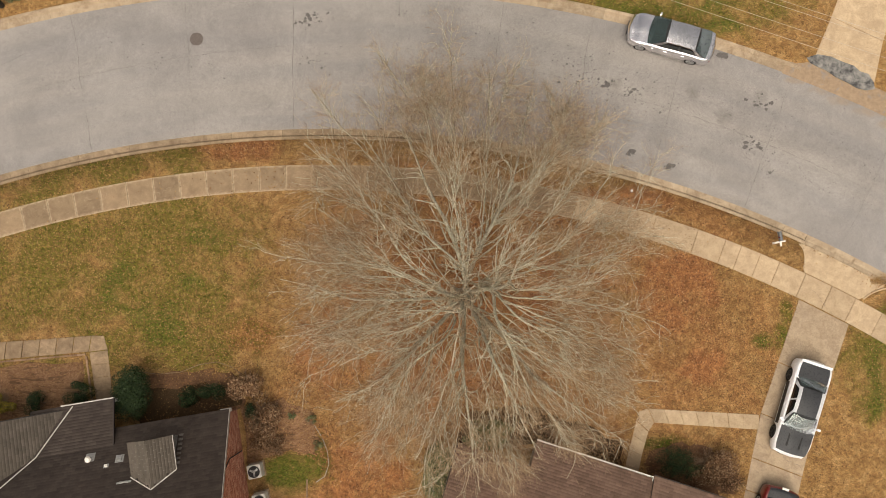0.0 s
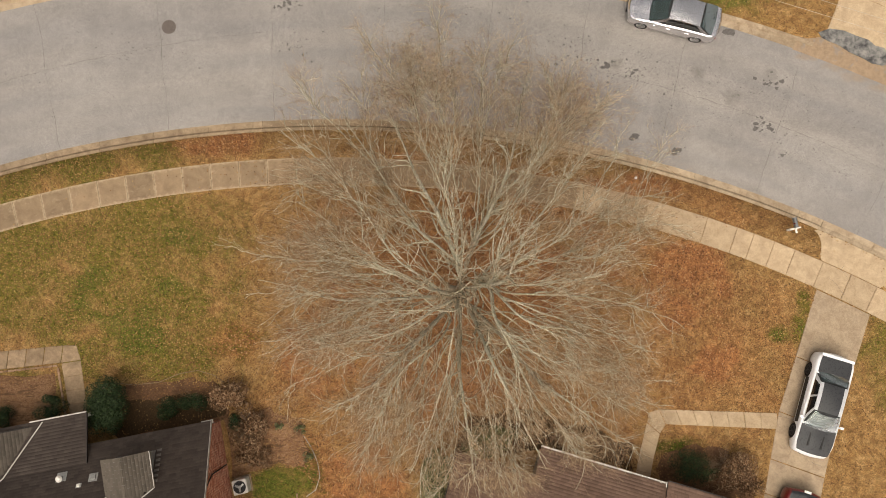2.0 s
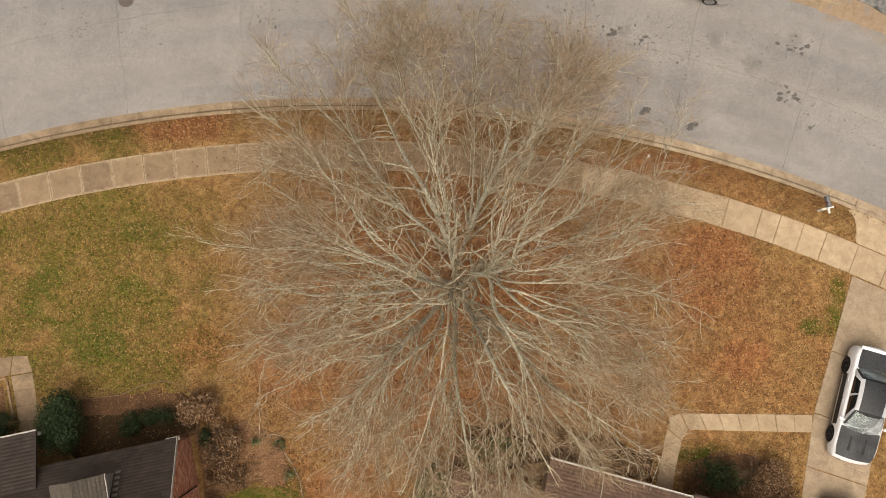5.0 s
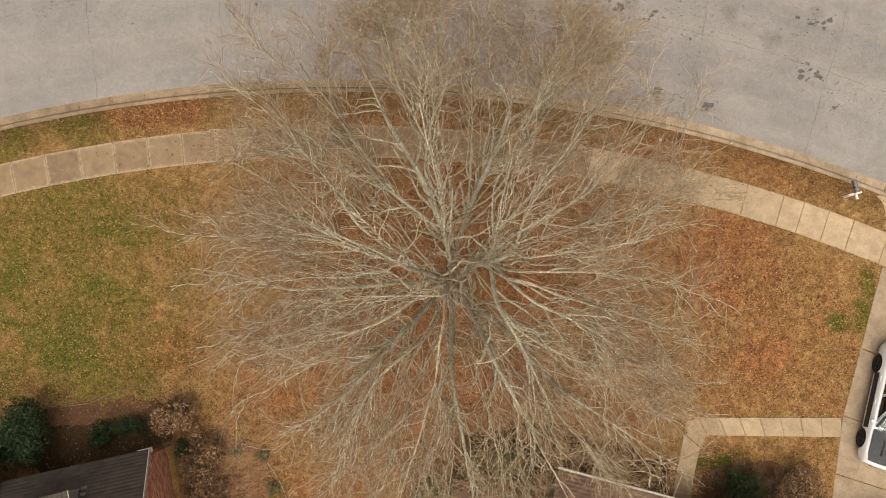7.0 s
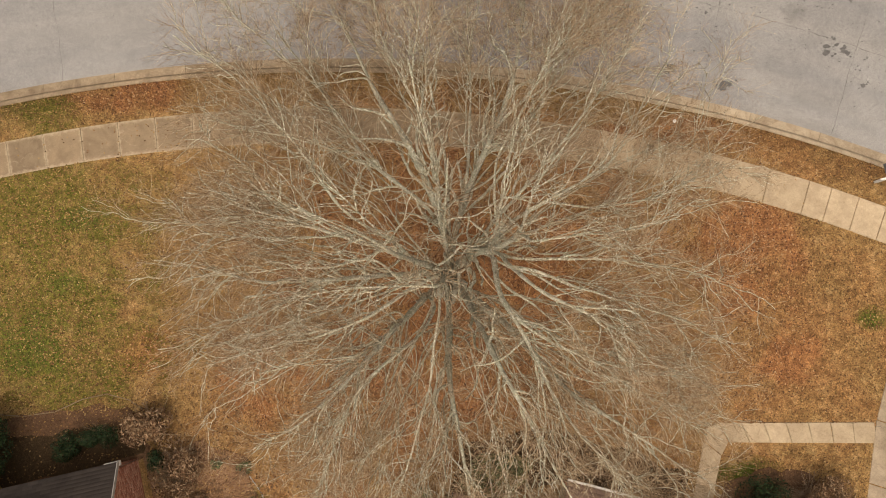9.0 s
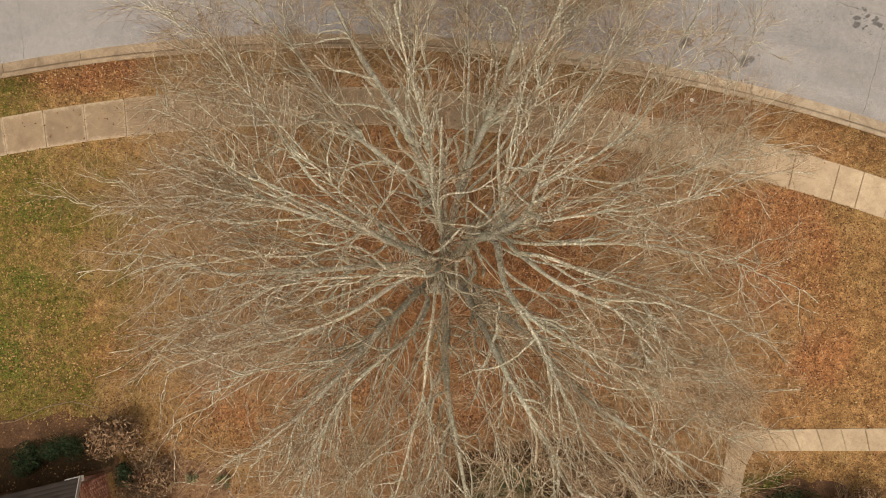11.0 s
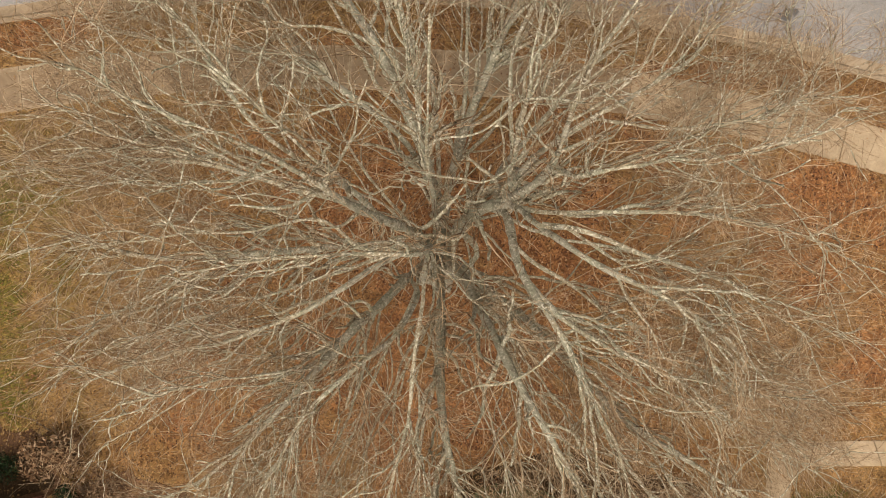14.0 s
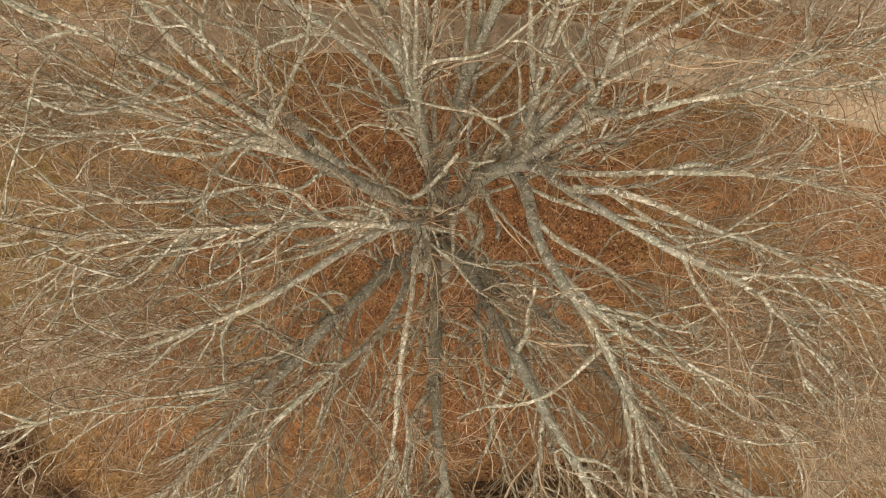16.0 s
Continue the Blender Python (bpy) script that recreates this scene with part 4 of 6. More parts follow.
beam(bm, hl(0.4, 0.03, EAVE - 0.12), hl(-0.12, 0.03, EAVE - 0.12), 0.16, 0.14)
part("eave_return", bm, m_white, house_l)
# pipe on the gable wall
bm = bmesh.new()
rod(bm, hl(0.02, 2.75, 4.85), hl(0.27, 2.35, 2.6), 0.035)
rod(bm, hl(0.27, 2.35, 2.6), hl(0.27, 2.35, 0.3), 0.03)
part("service_pipe", bm, m_dark_trim, house_l)
# front-facing wing, shingled in the paler lit copy, and the white valley flashing
wing = thing("house_wing", "front wing of the house with its shingle roof in a lit tone", "house wing")
WZ, WS = 2.62, 0.45
bm = bmesh.new()
p = [hl(8.3, -1.0), hl(8.3, 6), hl(15.6, 6), hl(15.6, -1.0)]
sheet(bm, [(q[0], q[1], WZ - 0.1) for q in p], WZ)
part("wall", bm, m_mortar, wing)
bm = bmesh.new()
sheet(bm, [hl(8.0, -1.22, WZ + 0.08), hl(11.9, -1.22, WZ - 0.04 + WS * 4.2), hl(11.9, 6.0, WZ - 0.04 + WS * 4.2), hl(8.0, 6.0, WZ + 0.08)], 0.1)
sheet(bm, [hl(15.8, -1.22, WZ + 0.02), hl(15.8, 6.0, WZ + 0.02), hl(11.9, 6.0, WZ - 0.04 + WS * 4.2), hl(11.9, -1.22, WZ - 0.04 + WS * 4.2)], 0.1)
part("roof_deck", bm, m_dark_trim, wing)


def valley_u(v):
    # plan line of the valley: from the porch eave, bending where the steeper main roof begins
    return 7.45 + (v + 1.3) * 0.83 if v < 0.7 else 9.1 + (v - 0.7) * 1.29


slope("roof", wing, hl(7.3, -1.25, WZ - 0.2), (VX, VY), (UX, UY), 7.2, 4.6, WS * 4.6, m_roof_lit, cut=lambda s, t: 7.3 + t > valley_u(s - 1.25) + 0.02)
slope("roof", wing, hl(15.8, -1.25, WZ + 0.03), (VX, VY), (-UX, -UY), 7.2, 3.9, WS * 3.9, m_roof_lit)
bm = bmesh.new()
for a, c2 in ((-1.38, 0.7), (0.7, 2.4)):
    za = max(WZ + WS * (valley_u(a) - 7.7), Z_W + S_W * (a + 1.42), EAVE + S_MAIN * a) + 0.07
    zc = max(WZ + WS * (valley_u(c2) - 7.7), Z_W + S_W * (c2 + 1.42), EAVE + S_MAIN * c2) + 0.07
    beam(bm, hl(valley_u(a), a, za), hl(valley_u(c2), c2, zc), 0.055, 0.03)
part("valley_flashing", bm, m_flash_white, wing, "white metal valley flashing")
bm = bmesh.new()
beam(bm, hl(8.0, -1.27, WZ - 0.03), hl(11.9, -1.27, WZ - 0.03 + WS * 3.9), 0.05, 0.1)
part("rake_board", bm, m_dark_trim, wing)

# dormer on the main roof
dorm = thing("roof_dormer", "small gabled dormer with shingles in a lit tone", "dormer")
DU0, DU1, DV0, DV1 = 2.17, 4.26, 0.6, 2.9
DM = (DU0 + DU1) / 2
DZ = 4.46
DR = 0.50
bm = bmesh.new()
vs = [hl(DU0 + 0.15, DV0 + 0.15, EAVE), hl(DU1 - 0.15, DV0 + 0.15, EAVE), hl(DU1 - 0.15, DV1, EAVE), hl(DU0 + 0.15, DV1, EAVE)]
sheet(bm, [(q[0], q[1], DZ + 0.0) for q in vs], DZ - EAVE - 0.3)
part("cheek_wall", bm, m_galv, dorm)
half = (DU1 - DU0) / 2
top_v = lambda t: DV0 + (DZ + DR * t - EAVE) / S_MAIN - DV0
# dormer slopes take the lit copy, brighter by colour than the main roof
for cu, su in ((DU0, 1), (DU1, -1)):
    cutter = lambda s, t: s + DV0 < top_v(t) + 0.02
    slope("roof", dorm, hl(cu, DV0, DZ), (VX, VY), (su * UX, su * UY), 3.4, half, DR * half, m_roof_lit, cut=cutter)
bm = bmesh.new()
apex = hl(DM, top_v(half), DZ + DR * half + 0.05)
for cu in (DU0, DU1):
    beam(bm, hl(cu, top_v(0), DZ + 0.05), apex, 0.055, 0.03)
beam(bm, hl(DU0 - 0.02, DV0 + 0.0, DZ - 0.03), hl(DU0 - 0.02, top_v(0), DZ - 0.01), 0.035, 0.08)
part("valley_flashing", bm, m_flash_white, dorm)
for i in range(7):
    for u in (DU0 - 0.03, DU1 + 0.06):
        v = DV0 + 0.16 + i * 0.19
        if u < DM or 2 < i < 6:
            q = hl(u, v, EAVE + S_MAIN * v + 0.05)
            bm = bmesh.new()
            mm = Matrix.Translation(q) @ Matrix.Rotation(HA, 4, "Z") @ Matrix.Rotation(-math.atan(S_MAIN), 4, "X")
            box(bm, -0.1, 0.1, -0.06, 0.06, 0.0, 0.012, mm)
            part("step_flashing", bm, m_flash, dorm, "grey metal step flashing")

# roof vents
def roof_z(u, v):
    return max(EAVE + S_MAIN * v, Z_W + S_W * (v + 1.42) if 5.4 < u < 9.4 else 0)


vent = thing("vent_pipe", "white capped vent pipe standing on the dark roof", "vent pipe", Matrix.Translation(hl(6.42, 1.12, roof_z(6.42, 1.12))))
bm = bmesh.new()
rod(bm, (0, 0, -0.05), (0, 0, 0.3), 0.07, 14)
part("pipe", bm, m_galv, vent)
bm = bmesh.new()
bmesh.ops.create_cone(bm, cap_ends=True, segments=18, radius1=0.15, radius2=0.09, depth=0.09, matrix=Matrix.Translation((0, 0, 0.33)))
part("cap", bm, m_white, vent, "white conical cap")
bm = bmesh.new()
box(bm, -0.22, 0.22, -0.2, 0.26, -0.02, 0.03, Matrix.Rotation(HA, 4, "Z") @ Matrix.Rotation(-math.atan(S_MAIN), 4, "X"))
part("flashing", bm, m_galv, vent)
for u, v, sx, sy, lab in ((5.56, 1.55, 0.12, 0.10, "small white roof jack with a stub pipe"), (4.97, 1.34, 0.2, 0.2, "square grey metal roof vent hood"), (4.55, 2.33, 0.34, 0.05, "narrow grey metal strip lying on the roof")):
    q = hl(u, v, roof_z(u, v))
    o = thing("roof_vent", lab, "roof vent", Matrix.Translation(q) @ Matrix.Rotation(HA, 4, "Z") @ Matrix.Rotation(-math.atan(S_MAIN), 4, "X"))
    bm = bmesh.new()
    box(bm, -sx, sx, -sy, sy, -0.02, 0.03, bevel=0.008)
    part("flashing", bm, m_galv, o)
    bm = bmesh.new()
    box(bm, -sx * 0.6, sx * 0.6, -sy * 0.6, sy * 0.6, 0.028, 0.09, bevel=0.015)
    part("hood", bm, m_galv if "grey" in lab else m_white, o)

# brown-roofed house: u runs east along the gutter
KA = radians(-17.3)
KU, KV = (math.cos(KA), math.sin(KA)), (math.sin(KA), -math.cos(KA))
K0 = (5.37, -5.91)


def hr(u, v, z=0.0):
    return (K0[0] + KU[0] * u + KV[0] * v, K0[1] + KU[1] * u + KV[1] * v, z)


E2, S2 = 2.62, 0.42
house_r = thing("house", "single-storey house with a brown shingle roof and white gutter", "house")
bm = bmesh.new()
for u0, u1, v0, v1 in ((-0.6, 9.2, 0.45, 8.8), (-4.2, -0.6, 2.1, 8.8)):
    sheet(bm, [hr(u0, v0, E2 - 0.12), hr(u1, v0, E2 - 0.12), hr(u1, v1, E2 - 0.12), hr(u0, v1, E2 - 0.12)], E2)
part("wall", bm, m_mortar, house_r)
for u0, u1, v in ((-0.6, 9.2, 0.42), (-4.2, -0.62, 2.07)):
    brick_face("brickwork", house_r, hr(u1, v)[:2], hr(u0, v)[:2], 0.02, lambda s: E2 - 0.14)
bm = bmesh.new()
for u0, u1, v0, dz in ((-0.95, 4.9, 0.0, 0), (4.9, 9.6, -0.14, 0.06), (-4.55, -0.95, 1.17, 0.5)):
    run = 4.7 - v0
    sheet(bm, [hr(u0, v0, E2 + dz - 0.01), hr(u1, v0, E2 + dz - 0.01), hr(u1, 4.7, E2 + dz - 0.01 + S2 * run), hr(u0, 4.7, E2 + dz - 0.01 + S2 * run)], 0.11)
    sheet(bm, [hr(u0, 9.2, E2 + dz - 0.01), hr(u0, 4.7, E2 + dz - 0.01 + S2 * run), hr(u1, 4.7, E2 + dz - 0.01 + S2 * run), hr(u1, 9.2, E2 + dz - 0.01)], 0.11)
part("roof_deck", bm, m_dark_trim, house_r)
for u0, u1, v0, dz in ((-0.97, 4.9, -0.03, 0), (4.9, 9.6, -0.17, 0.06), (-4.57, -0.97, 1.15, 0.5)):
    run = 4.7 - v0
    slope("roof", house_r, hr(u0, v0, E2 + dz), KU, KV, u1 - u0, run, S2 * run, m_roof_brown, course=0.15)
bm = bmesh.new()
beam(bm, hr(-0.95, -0.09, E2 - 0.05), hr(4.86, -0.09, E2 - 0.05), 0.02, 0.11)
beam(bm, hr(-0.95, -0.0, E2 - 0.05), hr(4.86, -0.0, E2 - 0.05), 0.02, 0.11)
beam(bm, hr(-0.95, -0.045, E2 - 0.1), hr(4.86, -0.045, E2 - 0.1), 0.11, 0.02)
beam(bm, hr(4.87, -0.11, E2 - 0.05), hr(4.87, 0.12, E2 + 0.02), 0.05, 0.11)
gutter = part("gutter", bm, m_white, house_r, "white metal rain gutter")
for i in range(7):
    bm = bmesh.new()
    beam(bm, hr(-0.5 + i * 0.85, -0.1, E2 + 0.005), hr(-0.5 + i * 0.85, 0.03, E2 + 0.005), 0.035, 0.012)
    part("gutter_strap", bm, m_white, gutter)
bm = bmesh.new()
beam(bm, hr(-4.6, 1.15, E2 + 0.47), hr(-4.6, 4.7, E2 + 0.47 + S2 * 3.55), 0.04, 0.12)
part("rake_board", bm, m_dark_trim, house_r)
bm = bmesh.new()
beam(bm, hr(4.9, -0.2, E2 + 0.02), hr(9.6, -0.2, E2 + 0.02), 0.03, 0.08)
part("eave_trim", bm, m_dark_trim, house_r)


# ---- cars ----
def lerp_table(tab, x):
    for (a, va2), (c2, vc) in zip(tab, tab[1:]):
        if x <= c2:
            f = (x - a) / (c2 - a)
            f = f * f * (3 - 2 * f)
            return va2 + (vc - va2) * f
    return tab[-1][1]


def grid_mesh(bm, rows):
    vs = [[bm.verts.new(p) for p in row] for row in rows]
    for a, c2 in zip(vs, vs[1:]):
        for i in range(len(a) - 1):
            bm.faces.new((a[i], a[i + 1], c2[i + 1], c2[i]))
    return vs


def car(name, label, m, body_mat, hood_mat, roof_mat, trunk_mat, L, W, wb, deck, belt, cab, wheel_r=0.33, spoiler=False, glare=False, trim=m_black, bow=0.30, stripe=False, inset=0.86):
    """deck: height of hood and trunk along x; belt: height of the shoulder; cab: x of trunk end, roof back, roof front, cowl, and the roof's height.
    x points forward, the origin lies between the axles on the road."""
    ob = thing(name, label, "car", m)
    x0, x1 = -L / 2 - 0.03, L / 2 - 0.03
    hw = W / 2
    end = lambda x: hw * (1 - 0.17 * max(0, (x - (x1 - 0.9)) / 0.9) ** 2.4 - 0.13 * max(0, ((x0 + 0.7) - x) / 0.7) ** 2.4)

    def plan(x, y):
        """Bowed nose and tail in plan."""
        f = max(0.0, (x - (x1 - 0.9)) / 0.9)
        g = max(0.0, ((x0 + 0.7) - x) / 0.7)
        return x - bow * f * f * (y / hw) ** 2 + 0.17 * g * g * (y / hw) ** 2

    def arch(x):
        """Height of the wheel opening above the road at x, or 0 away from the wheels."""
        for ax in (-wb / 2, wb / 2):
            d = abs(x - ax)
            if d < wheel_r * 1.13:
                return wheel_r + math.sqrt((wheel_r * 1.13) ** 2 - d * d)
        return 0.0

    bm = bmesh.new()
    rows = []
    n = 96
    for i in range(n + 1):
        x = x0 + (x1 - x0) * i / n
        w, d, s = end(x), lerp_table(deck, x), lerp_table(belt, x)
        lip = arch(x)
        pull = 0.12 * (max(0, (abs(x + 0.03) - (L / 2 - 0.22)) / 0.22)) ** 2.5
        row = []
        for y, z in ((-0.90, 0.20), (-0.985, 0.30), (-1.0, 0.48), (-0.995, 0.62), (-0.965, s - 0.03), (-0.925, s + 0.015), (-0.86, d - 0.012), (-0.45, d + 0.005), (0, d + 0.018)):
            z = max(z, min(lip, s - 0.06)) if z < s - 0.05 else z
            row.append((y * w, z - (pull if z > 0.5 else -pull)))
        full = row + [(-y, z) for y, z in row[-2::-1]]
        rows.append([(plan(x, y), y, z) for y, z in full])
    vs = grid_mesh(bm, rows)
    bm.faces.new(vs[0])
    bm.faces.new(vs[-1][::-1])
    part("body", bm, body_mat, ob, smooth=True)
    bm = bmesh.new()
    box(bm, x0 + 0.3, x1 - 0.3, -hw * 0.78, hw * 0.78, 0.24, 0.6)
    part("underbody", bm, m_black, ob)
    xb, xrb, xrf, xc, zr = cab

    def panel(pname, xa, xz, frac, mat, lift=0.008, bulge=0.0):
        bm2 = bmesh.new()
        rows2 = []
        for i in range(17):
            x = xa + (xz - xa) * i / 16
            row2 = []
            for j in range(13):
                f = j / 12 * 2 - 1
                y = f * frac * end(x)
                pull = 0.12 * (max(0, (abs(x + 0.03) - (L / 2 - 0.22)) / 0.22)) ** 2.5
                d = lerp_table(deck, x) + 0.018 * (1 - abs(f)) + lift + bulge * max(0, 1 - (f / 0.42) ** 4) - pull
                row2.append((plan(x, y), y, d))
            rows2.append(row2)
        grid_mesh(bm2, rows2)
        r = bmesh.ops.solidify(bm2, geom=bm2.faces[:], thickness=0.012)
        return part(pname, bm2, mat, ob, smooth=True)

    panel("hood", xc + 0.02, x1 - (0.15 if stripe else 0.13), inset + (0.08 if stripe else 0.0), hood_mat, 0.008, 0.016)
    panel("trunk_lid", x0 + 0.1, xb - 0.02, inset, trunk_mat)
    # cabin: dark shell, glass, pillars, roof
    zc, zb = lerp_table(deck, xc), lerp_table(deck, xb)
    wc, wr = hw * 0.86, hw * 0.66

    def shell_point(f, side, up):
        """f: 0 at the back to 1 at the front of the greenhouse; up: 0 at the belt, 1 at the roof."""
        xl = xb + (xc - xb) * f
        xu = xrb + (xrf - xrb) * f
        zl = zb + (zc - zb) * f
        zu = zr - 0.05 * (2 * f - 1) ** 2
        return (xl + (xu - xl) * up, side * (wc + (wr - wc) * up + 0.03 * math.sin(math.pi * up)), zl - 0.02 + (zu - zl) * up)

    bm = bmesh.new()
    rows = []
    for i in range(9):
        f = i / 8
        rows.append([shell_point(f, -1, u / 4) for u in range(5)] + [shell_point(f, 1, u / 4) for u in (4, 3, 2, 1, 0)])
    rows = [[(x, y * 0.97, z - 0.02) for x, y, z in r] for r in rows]
    vs = grid_mesh(bm, rows)
    bm.faces.new(vs[0])
    bm.faces.new(vs[-1][::-1])
    part("cabin_interior", bm, m_interior, ob)
    # roof panel, with body-coloured edges where it is set in
    top_w = 0.82 if stripe else 1.02
    if stripe:
        for side in (-1, 1):
            bm = bmesh.new()
            grid_mesh(bm, [[(xrb + (xrf - xrb) * i / 10, side * wr * (0.80 + 0.26 * j / 3), zr - 0.05 * (i / 5 - 1) ** 2 + 0.035 * (1 - (0.80 + 0.26 * j / 3) ** 2) + 0.004) for j in range(4)] for i in range(11)])
            bmesh.ops.solidify(bm, geom=bm.faces[:], thickness=0.02)
            part("roof_edge", bm, body_mat, ob, "white roof edge", smooth=True)
    bm = bmesh.new()
    rows = []
    for i in range(11):
        f = i / 10
        x = xrb + (xrf - xrb) * f
        rows.append([(x, wr * top_w * (j / 10 * 2 - 1), zr - 0.05 * (2 * f - 1) ** 2 + 0.035 * (1 - (j / 10 * 2 - 1) ** 2)) for j in range(11)])
    grid_mesh(bm, rows)
    bmesh.ops.solidify(bm, geom=bm.faces[:], thickness=0.02)
    part("roof_panel", bm, roof_mat, ob, smooth=True)

    def pane(pname, xl, zl, wl, xu, zu, wu, bow, mat=m_glass):
        bm2 = bmesh.new()
        rows2 = []
        for i in range(7):
            u = i / 6
            rows2.append([(xl + (xu - xl) * u + bow * (1 - (j / 8 * 2 - 1) ** 2), (wl + (wu - wl) * u) * (j / 8 * 2 - 1), zl + (zu - zl) * u + 0.02 * (1 - (j / 8 * 2 - 1) ** 2) + 0.02 * math.sin(math.pi * u)) for j in range(9)])
        grid_mesh(bm2, rows2)
        bmesh.ops.solidify(bm2, geom=bm2.faces[:], thickness=0.006)
        return part(pname, bm2, mat, ob, smooth=True)

    gw = 0.91 if glare else 1.0
    pane("windshield", xc + 0.02, zc + 0.012, wc * 1.04 * gw, xrf + 0.04, zr - 0.035, wr * 1.04 * gw, 0.10, m_clear_glass if glare else m_glass)
    pane("rear_window", xb - 0.02, zb + 0.012, wc * gw, xrb - 0.04, zr - 0.035, wr * 1.02 * gw, -0.06)
    if glare:
        # added pale panel behind the windshield, in place of reflected sky
        bm = bmesh.new()
        rows = [[(xc - 0.02 + (xrf + 0.03 - xc) * u + 0.08 * (1 - (j / 4 - 1) ** 2), (wc * 0.86 + (wr * 0.88 - wc * 0.86) * u) * (j / 8 * 2 - 1), zc - 0.008 + (zr - 0.05 - zc) * u + 0.018 * math.sin(math.pi * u) + 0.004 * (j % 2)) for j in range(9)] for u in (0.12, 0.5, 0.92)]
        grid_mesh(bm, rows)
        bmesh.ops.solidify(bm, geom=bm.faces[:], thickness=0.004)
        part("glare_panel", bm, m_glare, ob, "pale grey panel imitating sky reflected in the windshield")
    for side in (-1, 1):
        for f0, f1, pn in ((0.12, 0.46, "side_window"), (0.51, 0.88, "side_window")):
            bm = bmesh.new()
            rows = []
            for i in range(5):
                f = f0 + (f1 - f0) * i / 4
                rows.append([tuple(np.array(shell_point(f, side, u)) + np.array((0, side * 0.006, 0))) for u in (0.10, 0.4, 0.7, 0.93)])
            grid_mesh(bm, rows)
            bmesh.ops.solidify(bm, geom=bm.faces[:], thickness=0.005)
            part(pn, bm, m_side_glass, ob)
        for f0, f1, mat in ((0.0, 0.12, body_mat), (0.46, 0.51, trim), (0.88, 1.0, body_mat)):
            bm = bmesh.new()
            rows = []
            for i in range(4):
                f = f0 + (f1 - f0) * i / 3
                rows.append([tuple(np.array(shell_point(f, side, u)) + np.array((0, side * 0.008, 0.0))) for u in (0.0, 0.35, 0.7, 1.0)])
            grid_mesh(bm, rows)
            bmesh.ops.solidify(bm, geom=bm.faces[:], thickness=0.015)
            part("pillar", bm, mat, ob)
        bm = bmesh.new()
        rows = [[tuple(np.array(shell_point(i / 10, side, u)) + np.array((0, side * 0.01, 0.0))) for u in (0.0, 0.10)] for i in range(11)]
        grid_mesh(bm, rows)
        bmesh.ops.solidify(bm, geom=bm.faces[:], thickness=0.012)
        part("window_surround", bm, trim, ob)
        bm = bmesh.new()
        rows = [[tuple(np.array(shell_point(i / 10, side, u)) + np.array((0, side * 0.008, 0.004))) for u in (0.90, 1.04)] for i in range(11)]
        grid_mesh(bm, rows)
        bmesh.ops.solidify(bm, geom=bm.faces[:], thickness=0.012)
        part("roof_rail", bm, body_mat, ob)
        # mirror
        bm = bmesh.new()
        box(bm, xc - 0.32, xc - 0.20, side * (wc + 0.09), side * (wc + 0.25), zc + 0.02, zc + 0.13, bevel=0.025)
        box(bm, xc - 0.27, xc - 0.22, side * (wc - 0.05), side * (wc + 0.1), zc + 0.03, zc + 0.07)
        part("mirror", bm, body_mat, ob)
        for hx in (xc - 1.0, xc - 1.95):
            bm = bmesh.new()
            s = lerp_table(belt, hx)
            box(bm, hx - 0.1, hx + 0.1, side * hw * 0.972, side * (hw * 0.972 + 0.035), s - 0.13, s - 0.10, bevel=0.01)
            part("door_handle", bm, body_mat, ob)
        # lamps
        bm = bmesh.new()
        w = end(x1 - 0.12)
        box(bm, x1 - 0.42, x1 - 0.20, side * w * 0.58, side * w * 0.9, 0.56, 0.66, bevel=0.03)
        part("headlight", bm, m_lens, ob)
        bm = bmesh.new()
        w = end(x0 + 0.05)
        box(bm, x0 + 0.10, x0 + 0.24, side * w * 0.55, side * w * 0.93, 0.66, 0.80, bevel=0.02)
        part("tail_light", bm, m_tail, ob)
        for ax in (-wb / 2, wb / 2):
            wx = part("wheel", rod(bmesh.new(), (ax, side * (hw - 0.22), wheel_r), (ax, side * (hw - 0.055), wheel_r), wheel_r * 0.70, 18), m_black, ob)
            bm = bmesh.new()
            rows = []
            for i in range(25):
                a = 2 * math.pi * i / 24
                rows.append([(ax + math.cos(a) * r, side * (hw - 0.265 + y), wheel_r + math.sin(a) * r) for r, y in ((wheel_r * 0.66, 0.0), (wheel_r * 0.95, 0.0), (wheel_r, 0.03), (wheel_r, 0.20), (wheel_r * 0.95, 0.235), (wheel_r * 0.66, 0.225))])
            grid_mesh(bm, rows)
            part("tyre", bm, m_tyre, wx, smooth=True)
            bm = bmesh.new()
            for i in range(5):
                a = 2 * math.pi * i / 5
                beam(bm, (ax, side * (hw - 0.045), wheel_r), (ax + math.cos(a) * wheel_r * 0.64, side * (hw - 0.045), wheel_r + math.sin(a) * wheel_r * 0.64), 0.08, 0.03)
            for i in range(16):
                a, c2 = 2 * math.pi * i / 16, 2 * math.pi * (i + 1) / 16
                beam(bm, (ax + math.cos(a) * wheel_r * 0.64, side * (hw - 0.045), wheel_r + math.sin(a) * wheel_r * 0.64), (ax + math.cos(c2) * wheel_r * 0.64, side * (hw - 0.045), wheel_r + math.sin(c2) * wheel_r * 0.64), 0.04, 0.04)
            part("rim", bm, m_dark_rim if glare else m_rim, wx)
